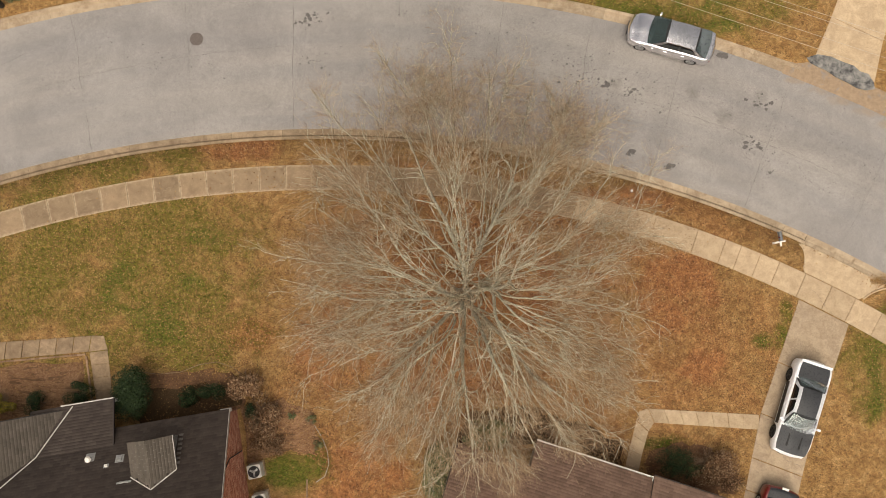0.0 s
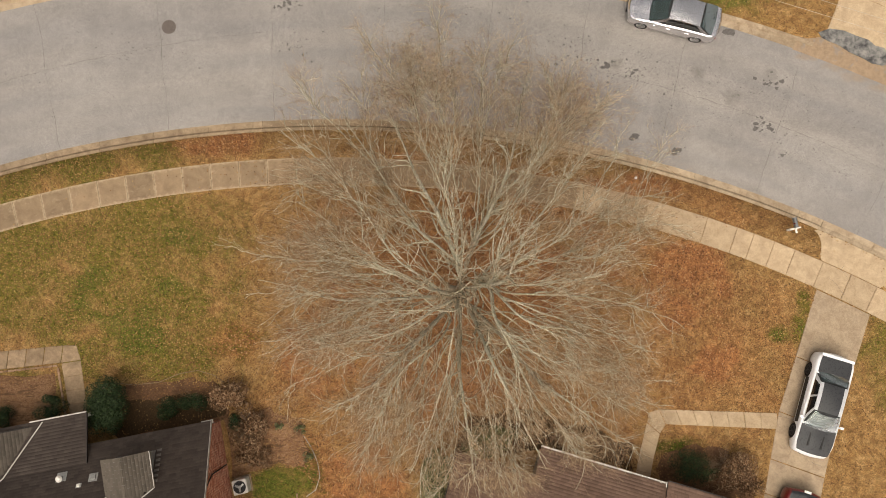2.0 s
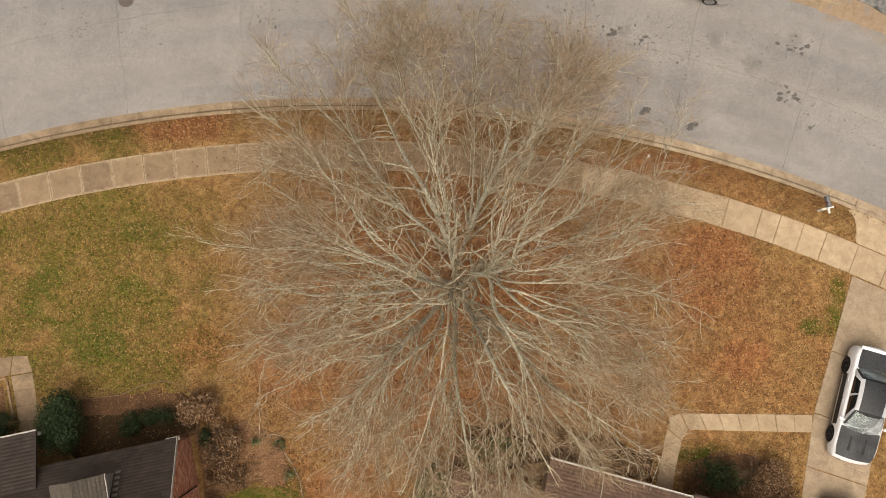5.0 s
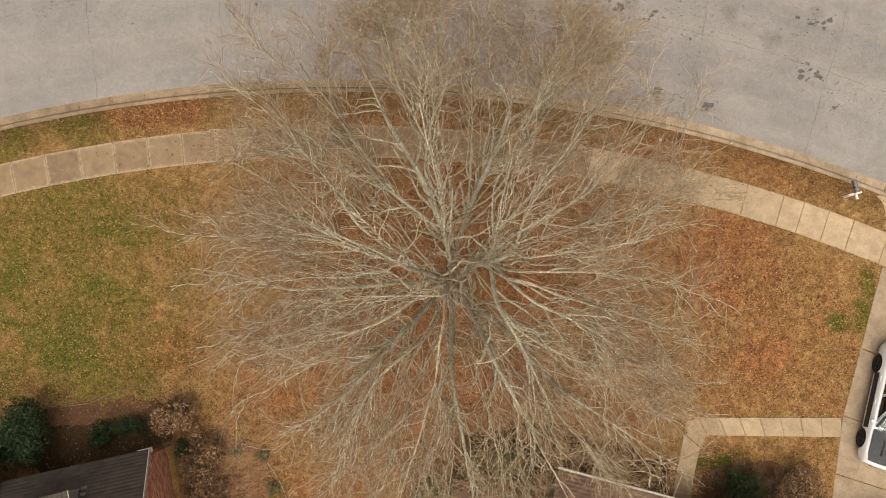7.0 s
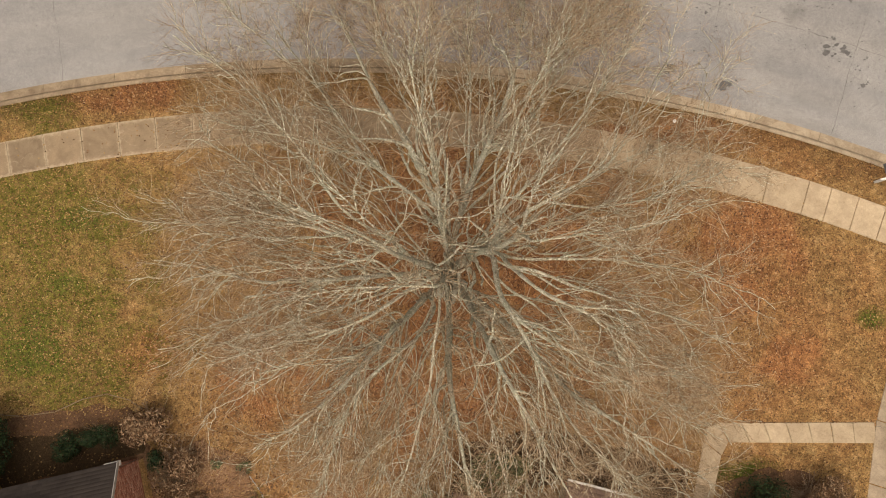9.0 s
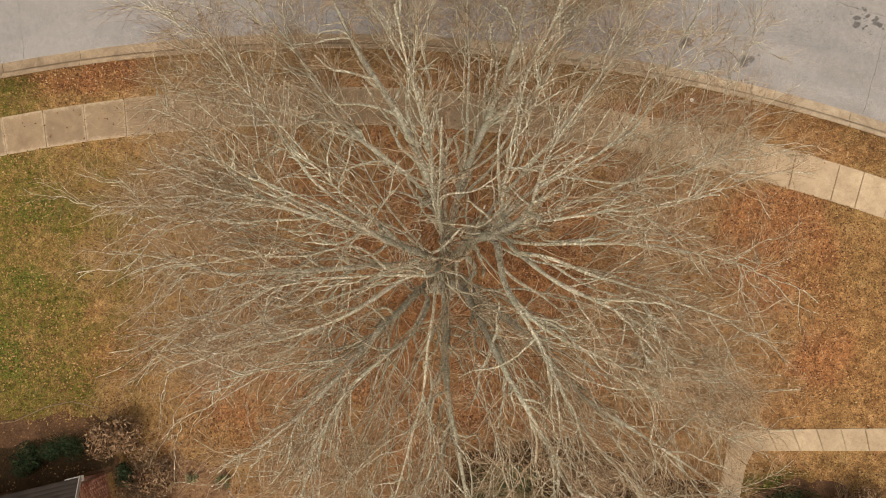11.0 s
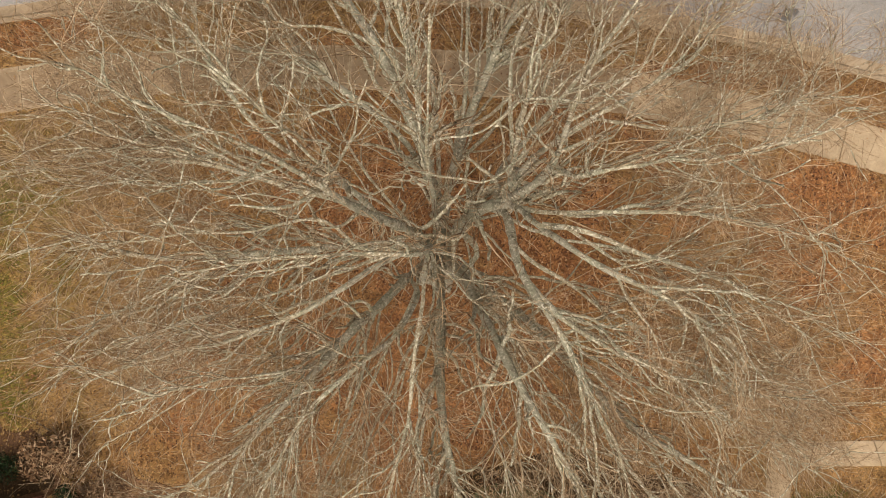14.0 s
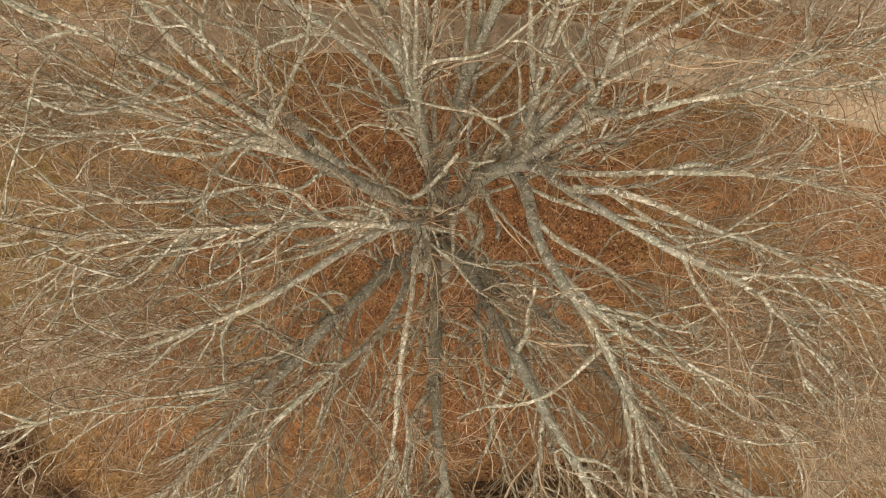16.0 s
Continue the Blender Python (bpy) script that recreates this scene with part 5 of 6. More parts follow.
    if stripe:
        for side in (-1, 1):
            bm = bmesh.new()
            box(bm, -1.15, 1.05, side * (hw + 0.002), side * (hw + 0.008), 0.42, 0.74)
            part("side_stripe", bm, m_black, ob, "black stripe along the door")
        for y in (-0.32, 0.32):
            bm = bmesh.new()
            box(bm, 1.35, 2.0, y - 0.04, y + 0.04, lerp_table(deck, 1.5) - 0.03, lerp_table(deck, 1.5) + 0.03, bevel=0.015)
            part("hood_scoop", bm, m_black, ob)
    bm = bmesh.new()
    box(bm, x1 - 0.1, x1 - 0.005, -hw * 0.4, hw * 0.4, 0.36, 0.52, bevel=0.015)
    part("grille", bm, m_black, ob)
    if spoiler:
        bm = bmesh.new()
        box(bm, x0 + 0.10, x0 + 0.24, -hw * 0.84, hw * 0.84, lerp_table(deck, x0 + 0.15) + 0.045, lerp_table(deck, x0 + 0.15) + 0.075, bevel=0.012)
        for y in (-hw * 0.7, hw * 0.7):
            box(bm, x0 + 0.14, x0 + 0.22, y - 0.05, y + 0.05, lerp_table(deck, x0 + 0.15) - 0.01, lerp_table(deck, x0 + 0.15) + 0.05)
        part("spoiler", bm, body_mat, ob)
        # wipers lie along the cowl
    for sy in (-0.1, 0.5):
        bm = bmesh.new()
        rod(bm, (xc + 0.07, sy * hw, zc + 0.05), (xc - 0.02, (sy - 0.5) * hw, zc + 0.10), 0.01, 6)
        part("wiper", bm, m_black, ob)
    return ob


rz = road_z(math.hypot(11.9 - SCX, 15.22 - SCY))
car("car", "silver four-door sedan parked by the far curb", pose(11.9, 15.22, rz, 0, 0, 164), m_silver, m_silver, m_silver, m_silver, 4.72, 1.82, 2.79,
    [(-2.5, 0.90), (-2.2, 1.02), (-1.3, 1.05), (0.9, 0.98), (1.5, 0.90), (2.1, 0.78), (2.5, 0.62)],
    [(-2.5, 0.84), (-1.8, 0.96), (0.7, 0.92), (1.6, 0.84), (2.5, 0.62)], (-1.96, -1.26, 0.30, 1.12, 1.46))
car("car", "white coupe with black hood, roof and trunk on the driveway", pose(18.12, -4.22, 0.035, 0, 0, 252), m_carwhite, m_carblack, m_carblack, m_carblack, 5.02, 1.88, 3.02,
    [(-2.55, 0.98), (-2.3, 1.05), (-1.3, 1.06), (0.8, 0.99), (1.5, 0.95), (2.2, 0.88), (2.55, 0.74)],
    [(-2.55, 0.94), (-1.8, 1.0), (0.7, 0.95), (1.6, 0.9), (2.55, 0.74)], (-1.48, -1.06, 0.28, 1.02, 1.42), 0.36, spoiler=True, glare=True, trim=m_carwhite, bow=0.15, stripe=True, inset=0.81)
red = car("car", "dark red car parked farther up the driveway", pose(16.36, -10.5, 0.035, 0, 0, 252), m_carred, m_carred, m_carblack, m_carblack, 4.9, 1.88, 2.85,
    [(-2.5, 0.92), (-2.2, 1.0), (-1.3, 1.02), (0.9, 0.97), (1.5, 0.9), (2.5, 0.66)],
    [(-2.5, 0.88), (-1.8, 0.96), (0.7, 0.92), (2.5, 0.64)], (-1.8, -1.0, 0.3, 1.1, 1.45))

bm = bmesh.new()
box(bm, -2.50, -2.38, -0.17, 0.17, 0.90, 0.965, bevel=0.012)
part("badge_bar", bm, m_white, red, "white bar across the tail")


# ---- garden things ----
def ac_unit(x, y, turn):
    ob = thing("ac_unit", "putty-coloured outdoor air-conditioning unit with a round fan grille", "air conditioner", pose(x, y, 0.02, 0, 0, turn) @ Matrix.Diagonal((0.88, 0.88, 0.95, 1)), group="condensers by the gable wall")
    bm = bmesh.new()
    box(bm, -0.46, 0.46, -0.46, 0.46, -0.03, 0.06, bevel=0.01)
    part("pad", bm, m_walk_old, ob)
    bm = bmesh.new()
    box(bm, -0.40, 0.40, -0.40, 0.40, 0.06, 0.80, bevel=0.09)
    part("case", bm, m_ac, ob)
    bm = bmesh.new()
    bmesh.ops.create_cone(bm, cap_ends=True, segments=32, radius1=0.335, radius2=0.335, depth=0.012, matrix=Matrix.Translation((0, 0, 0.806)))
    part("fan_well", bm, m_black, ob)
    bm = bmesh.new()
    for i in range(3):
        a = 2 * math.pi * i / 3 + 0.5
        mm = Matrix.Translation((0, 0, 0.822)) @ Matrix.Rotation(a, 4, "Z") @ Matrix.Rotation(0.25, 4, "X")
        box(bm, 0.06, 0.26, -0.06, 0.06, -0.004, 0.004, mm)
    bmesh.ops.create_cone(bm, cap_ends=True, segments=18, radius1=0.085, radius2=0.07, depth=0.04, matrix=Matrix.Translation((0, 0, 0.832)))
    part("fan", bm, m_galv, ob)
    bm = bmesh.new()
    for r in (0.12, 0.17, 0.22, 0.27, 0.32):
        for i in range(24):
            a, c2 = 2 * math.pi * i / 24, 2 * math.pi * (i + 1) / 24
            rod(bm, (r * math.cos(a), r * math.sin(a), 0.862), (r * math.cos(c2), r * math.sin(c2), 0.862), 0.003, 3)
    for i in range(8):
        a = 2 * math.pi * i / 8
        rod(bm, (0.05 * math.cos(a), 0.05 * math.sin(a), 0.86), (0.33 * math.cos(a), 0.33 * math.sin(a), 0.82), 0.004, 3)
    part("guard", bm, m_black, ob)
    return ob


ac_unit(-9.62, -7.55, 12)
ac_unit(-9.32, -9.0, 12)

mail = thing("mailbox", "dark grey mailbox on a white wooden post with a cross arm", "mailbox", pose(17.27, 4.3, 0.0, 0, 0, 100))
bm = bmesh.new()
box(bm, -0.05, 0.05, -0.05, 0.05, -0.05, 1.0, bevel=0.01)
part("post", bm, m_white, mail)
bm = bmesh.new()
box(bm, -0.24, 0.40, -0.04, 0.04, 0.86, 0.93, bevel=0.008)
part("arm", bm, m_white, mail)
bm = bmesh.new()
box(bm, -0.035, 0.035, -0.3, 0.26, 0.78, 0.845, bevel=0.008)
part("cross_bar", bm, m_white, mail)
bm = bmesh.new()
box(bm, 0.02, 0.52, -0.085, 0.085, 0.935, 1.05)
rows = []
for i in range(9):
    a = math.pi * i / 8
    rows.append([(x, 0.085 * math.cos(a), 1.05 + 0.085 * math.sin(a)) for x in (0.02, 0.52)])
grid_mesh(bm, rows)
part("box", bm, m_slate, mail, "dark grey metal letter box")
bm = bmesh.new()
box(bm, 0.2, 0.26, 0.09, 0.10, 1.0, 1.16)
part("flag", bm, m_tail, mail)

post2 = thing("bin", "small black bin standing on the lawn across the street", "bin", pose(-24.2, 17.0, 0.0))
bm = bmesh.new()
bmesh.ops.create_cone(bm, cap_ends=True, segments=14, radius1=0.16, radius2=0.2, depth=0.55, matrix=Matrix.Translation((0, 0, 0.27)))
part("drum", bm, m_black, post2)
bm = bmesh.new()
bmesh.ops.create_cone(bm, cap_ends=True, segments=14, radius1=0.21, radius2=0.15, depth=0.07, matrix=Matrix.Translation((0, 0, 0.58)))
part("lid", bm, m_black, post2)

stone = bmesh.new()
bmesh.ops.create_icosphere(stone, subdivisions=2, radius=0.075)
for v in stone.verts:
    v.co *= 1 + 0.25 * noise.noise(v.co * 14)
    v.co.z = v.co.z * 0.6 + 0.04
o = part("stone", stone, m_stone, None, smooth=True)
o.matrix_basis = pose(9.85, 7.05, 0)
tagged(o, "small pale stone lying among fallen leaves", "stone")

hose = thing("garden_hose", "grey garden hose lying in a loose curve on the grass", "hose", pose(0, 0, 0))
bm = bmesh.new()
pts = [(-6.75, -5.3), (-6.35, -5.9), (-6.05, -6.6), (-5.95, -7.3), (-6.15, -7.9), (-6.6, -8.2)]
for a, c2 in zip(pts, pts[1:]):
    rod(bm, (*a, 0.03), (*c2, 0.03), 0.018, 6)
part("tube", bm, m_galv, hose)
stake = thing("wooden_stake", "short pale wooden stake in the lawn", "stake", pose(-7.05, -8.55, 0))
bm = bmesh.new()
box(bm, -0.04, 0.04, -0.5, 0.5, 0.0, 0.07, bevel=0.01)
part("board", bm, m_cane, stake)

# curved bed edging in the grass
edge = thing("bed_edging", "thin worn edging curving along the shaded bed", "edging", kind="structure")
bm = bmesh.new()
pts = [(-16.2, -2.6), (-15, -2.75), (-13.8, -2.65), (-12.8, -2.25), (-11.9, -2.1), (-11.1, -2.35), (-10.6, -2.7)]
for a, c2 in zip(pts, pts[1:]):
    rod(bm, (*a, 0.03), (*c2, 0.03), 0.022, 6)
part("edging_strip", bm, m_walk_old, edge)

# overhead cables beside the far lawn
for off, z in ((0.0, 7.6), (0.55, 7.7), (1.5, 7.9), (2.1, 6.4)):
    bm = bmesh.new()
    p0, p1 = Vector((-30.0, 27.8 + off, z + 0.6)), Vector((60.0, -2.6 + off, z + 0.6))
    prev = None
    for i in range(41):
        f = i / 40
        p = p0.lerp(p1, f)
        p.z -= 1.4 * 4 * f * (1 - f) * 0.5
        if prev is not None:
            rod(bm, prev, p, 0.008, 5)
        prev = p.copy()
    tagged(part("overhead_cable", bm, m_wire, None), "thin weathered overhead cable strung along the street", "cable", group="overhead cables")


# ---- plants ----
gen = np.random.default_rng(11)


def unit(v):
    return v / np.maximum(np.linalg.norm(v, axis=-1, keepdims=True), 1e-9)


def tubes(paths, radii, sides):
    """Corners and faces of tapered tubes: paths (n, s, 3), radii (n, s)."""
    n, s, _ = paths.shape
    tan = unit(np.gradient(paths, axis=1))
    ref = np.where(np.abs(tan[..., 2:3]) > 0.9, np.array([1.0, 0, 0]), np.array([0, 0, 1.0]))
    e1 = unit(np.cross(tan, ref))
    e2 = np.cross(tan, e1)
    a = np.arange(sides) * 2 * np.pi / sides
    ring = e1[:, :, None, :] * np.cos(a)[None, None, :, None] + e2[:, :, None, :] * np.sin(a)[None, None, :, None]
    verts = (paths[:, :, None, :] + ring * radii[:, :, None, None]).reshape(-1, 3)
    i = np.arange(n)[:, None, None] * s * sides
    j = np.arange(s - 1)[None, :, None] * sides
    k = np.arange(sides)[None, None, :]
    k2 = (k + 1) % sides
    faces = np.stack([i + j + k, i + j + k2, i + j + sides + k2, i + j + sides + k], -1).reshape(-1, 4)
    return verts, faces


def grow(paths, radii, owner, count, lo, length, angle, shrink, r_min, steps, lift, wiggle, power=1.0, thin=0.0, out=0.0):
    """Side shoots from parent paths, shorter towards the tips. Returns paths, radii, owners."""
    n, s, _ = paths.shape
    seg = np.linalg.norm(np.diff(paths, axis=1), axis=2).sum(1)
    # thin: how much fewer shoots stand near the tree's middle
    reach = np.hypot(paths[:, s // 2, 0] - TREE[0], paths[:, s // 2, 1] - TREE[1])
    seg = seg * np.clip(1 - thin + thin * (reach - 1.2) / 4.5, 0.06, 1.25) if thin else seg
    idx = gen.choice(n, count, p=seg / seg.sum())
    f = lo + (1 - lo) * gen.random(count) ** power
    x = f * (s - 1)
    i = np.minimum(x.astype(int), s - 2)
    w = (x - i)[:, None]
    base = paths[idx, i] * (1 - w) + paths[idx, i + 1] * w
    tan = unit(paths[idx, i + 1] - paths[idx, i])
    rad = radii[idx, i] * (1 - w[:, 0]) + radii[idx, i + 1] * w[:, 0]
    away = gen.normal(size=(count, 3))
    away[:, 2] = away[:, 2] * 0.55 + 0.15
    # out: how strongly shoots turn away from the tree's middle
    away[:, :2] += out * unit(base[:, :2] - np.array(TREE))
    away = unit(away - (away * tan).sum(1, keepdims=True) * tan)
    th = np.radians(gen.normal(angle, 9, count))[:, None]
    d = unit(tan * np.cos(th) + away * np.sin(th))
    ln = length[0] + (length[1] - length[0]) * gen.random(count) ** 1.3
    ln = ln * (1.12 - 0.62 * f)
    line = np.empty((count, steps, 3))
    line[:, 0] = base
    cur = d
    for q in range(1, steps):
        cur = unit(cur + gen.normal(size=(count, 3)) * wiggle + np.array([0, 0, lift]) + tan * 0.06)
        line[:, q] = line[:, q - 1] + cur * (ln / (steps - 1))[:, None]
    r0 = np.maximum(rad * shrink * gen.uniform(0.7, 1.1, count), r_min)
    rr = r0[:, None] * np.linspace(1, 0.4, steps)[None, :]
    return line, np.maximum(rr, r_min * 0.7), owner[idx]


def smooth_path(points, steps, wob, seed):
    """A limb's line through a few nodes, with a natural waver."""
    p = np.array(points, float)
    seg = np.r_[0, np.cumsum(np.linalg.norm(np.diff(p, axis=0), axis=1))]
    t = np.linspace(0, seg[-1], steps)
    fine = np.stack([np.interp(t, seg, p[:, i]) for i in range(3)], 1)
    for _ in range(max(2, steps // 7)):
        fine[1:-1] = (fine[:-2] + 2 * fine[1:-1] + fine[2:]) / 4
    g = np.random.default_rng(seed)
    w = np.cumsum(g.normal(size=(steps, 3)), 0)
    w -= np.linspace(0, 1, steps)[:, None] * w[-1]
    w[1:-1] = (w[:-2] + w[1:-1] + w[2:]) / 3
    fine += w * wob * np.array([1, 1, 0.6])
    return fine


# the great bare tree: steep stems out of one trunk, long limbs that arch outwards, a lower skirt of thin limbs.
# A line runs through nodes of (bearing, reach, height) about the trunk.
TREE = (0.85, 1.3)
STEPS = 40


def polar(deg, r, z):
    return (TREE[0] + r * math.cos(radians(deg)), TREE[1] + r * math.sin(radians(deg)), z)


tree = thing("tree", "large bare deciduous tree with pale lichened limbs and dense twigs", "tree", pose(0, 0, 0))
limbs, limb_r = [], []


def bough(thick, *nodes, tip=0.014, waver=0.02):
    """A limb that leaves the nearest earlier limb, or the trunk, below its first node."""
    pts = [polar(*q) for q in nodes]
    first = np.array(pts[0])
    if limbs and nodes[0][1] > 0.2:
        old = np.concatenate(limbs)
        gap = old - first
        cost = np.linalg.norm(gap, axis=1) + 0.9 * np.clip(gap[:, 2] + 0.25, 0, None)
        j = int(np.argmin(cost))
        foot = old[j]
        back = old[max(j - 3, j - j % STEPS)]
        if np.linalg.norm(foot - first) < 2.6:
            thick = min(0.66 * thick, 0.85 * float(np.concatenate(limb_r)[j]))
            pts = [tuple(back), tuple(foot)] + pts
    seed = 100 + len(limbs)
    limbs.append(smooth_path(pts, STEPS, waver, seed))
    f = np.linspace(0, 1, STEPS)
    limb_r.append(np.maximum(thick * (1 - f) ** 0.84, tip) * (1 + 0.25 * np.exp(-f * 18)))


# main stems
bough(0.125, (190, 0.12, 5.8), (198, 0.34, 9.0), (194, 0.62, 11.2), (183, 1.0, 12.3), (182, 1.22, 13.5), (175, 1.52, 14.4), (170, 2.1, 15.0), (166, 3.0, 15.3), waver=0.009)
bough(0.135, (15, 0.12, 5.8), (14, 0.34, 9.2), (12, 0.60, 10.8), (4, 0.92, 11.5), (4, 1.22, 12.5), (13, 1.45, 13.5), (27, 1.65, 14.1), (34, 2.0, 14.7), (38, 2.8, 15.0), waver=0.009)
bough(0.12, (95, 0.12, 6.0), (100, 0.40, 9.0), (107, 0.95, 11.3), (106, 1.65, 11.7), (107, 2.4, 11.6), (111, 3.2, 11.7), (112, 4.6, 11.0), (111, 6.5, 9.8), (111, 8.0, 8.6), waver=0.009)
bough(0.11, (82, 0.15, 5.4), (80, 1.2, 8.0), (74, 2.3, 9.0), (69, 3.2, 9.8), (68, 4.6, 10.0), (71, 7.2, 9.0), (72, 8.6, 7.8), waver=0.009)
bough(0.11, (-95, 0.12, 5.4), (-95, 1.6, 8.8), (-94, 3.0, 10.4), (-92, 3.7, 11.0), (-89, 5.4, 10.0), (-87, 7.2, 8.6), waver=0.009)
bough(0.105, (-70, 0.12, 5.6), (-70, 0.8, 9.0), (-71, 1.9, 11.4), (-71, 2.8, 12.4), (-69, 3.6, 12.3), (-68, 4.6, 11.7), (-66, 7.0, 9.9), waver=0.009)
bough(0.10, (-128, 0.12, 5.5), (-129, 0.9, 8.8), (-131, 2.0, 10.3), (-132, 3.6, 11.5), (-135, 5.0, 11.0), (-140, 6.9, 8.6), waver=0.009)
bough(0.095, (-165, 0.12, 5.6), (-168, 0.9, 9.0), (-172, 2.0, 10.2), (-174, 3.5, 10.6), (-176, 4.7, 10.4), (178, 6.2, 10.0), (176, 7.7, 8.8), waver=0.009)
bough(0.09, (-60, 0.15, 5.0), (-58, 0.9, 7.9), (-52, 1.7, 9.2), (-51, 2.9, 10.0), (-53, 4.0, 11.2), (-49, 5.0, 11.5), (-46, 6.4, 10.6), (-44, 8.0, 8.8), waver=0.009)
bough(0.085, (-120, 0.10, 7.0), (-118, 0.45, 10.5), (-112, 0.84, 13.5), (-128, 1.05, 14.1), (-148, 1.4, 13.8), (-160, 2.1, 13.8), (-165, 3.2, 13.6), waver=0.009)
bough(0.075, (100, 0.08, 7.0), (115, 0.30, 11.5), (112, 0.42, 13.6), (100, 0.75, 14.7), (92, 1.4, 15.3), waver=0.009)
# limbs towards the west
bough(0.085, (166, 1.2, 12.6), (171, 1.2, 14.1), (171, 1.34, 15.0), (160, 1.75, 15.1), (154, 2.5, 15.3))
bough(0.085, (163, 1.25, 12.3), (161, 2.1, 12.9), (154, 2.6, 13.3), (142, 4.1, 12.4), (137, 6.4, 11.6), (138, 8.7, 10.6))
bough(0.075, (174, 1.1, 11.9), (170, 2.0, 12.2), (167, 3.1, 12.3), (168, 4.5, 12.0), (169, 6.3, 10.6), (169, 8.2, 9.1))
bough(0.06, (167, 2.2, 12.3), (160, 3.4, 12.2), (152, 5.3, 11.2), (151, 6.8, 10.2))
bough(0.045, (166, 2.4, 12.3), (162, 3.6, 12.6), (160, 5.2, 12.4))
bough(0.045, (169, 2.6, 12.3), (172, 3.9, 12.4), (172, 5.6, 11.7))
bough(0.04, (166, 3.0, 12.3), (165, 4.4, 12.5), (164, 6.0, 12.0))
bough(0.045, (-174, 3.0, 10.5), (-168, 4.2, 10.7), (-166, 5.6, 10.2), (-165, 7.0, 9.2))
bough(0.07, (-140, 0.7, 11.0), (-143, 1.9, 11.9), (-146, 2.6, 12.0), (-152, 3.6, 11.8), (-157, 5.0, 10.7), (-160, 6.6, 9.4))
bough(0.06, (-132, 2.6, 10.9), (-139, 3.2, 12.4), (-145, 3.6, 13.1), (-150, 4.6, 13.3))
bough(0.075, (-108, 0.9, 9.4), (-113, 1.9, 10.6), (-123, 2.7, 11.4), (-127, 3.6, 11.5), (-126, 4.3, 11.0), (-124, 5.8, 10.0), (-122, 7.2, 9.0))
bough(0.055, (-100, 1.2, 8.3), (-110, 2.5, 9.0), (-114, 3.7, 9.3), (-112, 5.2, 9.2), (-111, 6.6, 8.4))
bough(0.06, (-110, 0.8, 11.2), (-105, 1.6, 12.0), (-103, 2.6, 12.0), (-104, 4.0, 11.4), (-106, 5.6, 10.4), (-107, 7.0, 9.0))
bough(0.055, (-95, 2.4, 9.8), (-99, 4.2, 9.7), (-101, 5.6, 9.0), (-103, 7.0, 8.0))
bough(0.05, (150, 0.5, 8.4), (135, 1.6, 9.2), (128, 2.8, 9.6), (124, 4.6, 9.2), (122, 6.4, 8.2))
# limbs towards the east
bough(0.085, (-12, 0.97, 11.7), (-35, 1.12, 12.3), (-47, 1.6, 12.8), (-52, 2.2, 13.0), (-57, 3.4, 12.4), (-58, 4.4, 11.4), (-56, 6.0, 10.8), (-55, 7.6, 9.4))
bough(0.075, (-8, 1.2, 12.2), (-25, 1.65, 13.3), (-30, 2.2, 13.7), (-29, 3.2, 13.1), (-29, 4.3, 11.8), (-29, 6.4, 9.6))
bough(0.06, (-52, 2.0, 13.0), (-48, 2.8, 12.9), (-41, 4.0, 12.0), (-38, 5.6, 10.6), (-37, 7.0, 9.4))
bough(0.06, (-40, 0.9, 7.4), (-38, 2.6, 8.8), (-36, 4.2, 9.4), (-33, 5.3, 9.9), (-29, 6.3, 9.0), (-26, 7.6, 7.8))
bough(0.075, (-10, 1.4, 12.3), (-10, 1.9, 12.6), (-8, 2.6, 12.5), (-6, 3.5, 12.1), (-7, 5.7, 10.7), (-8, 7.4, 9.0))
bough(0.055, (-6, 2.8, 12.1), (1, 3.8, 11.5), (7, 4.5, 11.1), (11, 5.8, 10.6))
bough(0.07, (5, 1.45, 13.3), (-2, 1.65, 14.2), (0, 2.2, 14.2), (2, 3.3, 14.0), (4, 4.6, 13.4))
bough(0.07, (-18, 1.5, 13.0), (-20, 2.4, 13.0), (-19, 3.8, 12.2), (-18, 5.6, 10.8), (-19, 7.0, 9.6))
bough(0.09, (20, 1.05, 11.6), (27, 1.22, 12.4), (35, 1.25, 13.6), (43, 1.32, 14.5), (53, 1.7, 14.8), (59, 2.5, 15.0))
bough(0.07, (45, 1.35, 12.9), (60, 1.8, 13.0), (64, 2.5, 13.1), (61, 4.5, 13.2), (58, 6.4, 12.0))
bough(0.08, (20, 1.15, 11.9), (24, 1.6, 12.6), (26, 2.2, 12.8), (25, 3.4, 12.9), (30, 4.6, 12.2), (38, 6.0, 11.5), (40, 7.4, 10.2))
bough(0.06, (24, 2.3, 12.8), (15, 3.2, 12.6), (13, 4.6, 11.8), (15, 6.2, 10.4))
bough(0.075, (36, 0.95, 9.6), (41, 1.9, 10.7), (40, 2.6, 11.4), (42, 3.4, 11.9), (45, 4.6, 12.0), (47, 6.2, 11.0), (48, 8.0, 9.4))
bough(0.06, (25, 0.9, 7.0), (22, 2.6, 8.2), (20, 4.4, 8.9), (19, 6.4, 8.9), (19, 7.8, 7.3), (17, 9.4, 5.8))
bough(0.055, (28, 2.6, 7.9), (28, 5.5, 7.8), (28, 7.7, 6.8), (25, 10.0, 5.4))
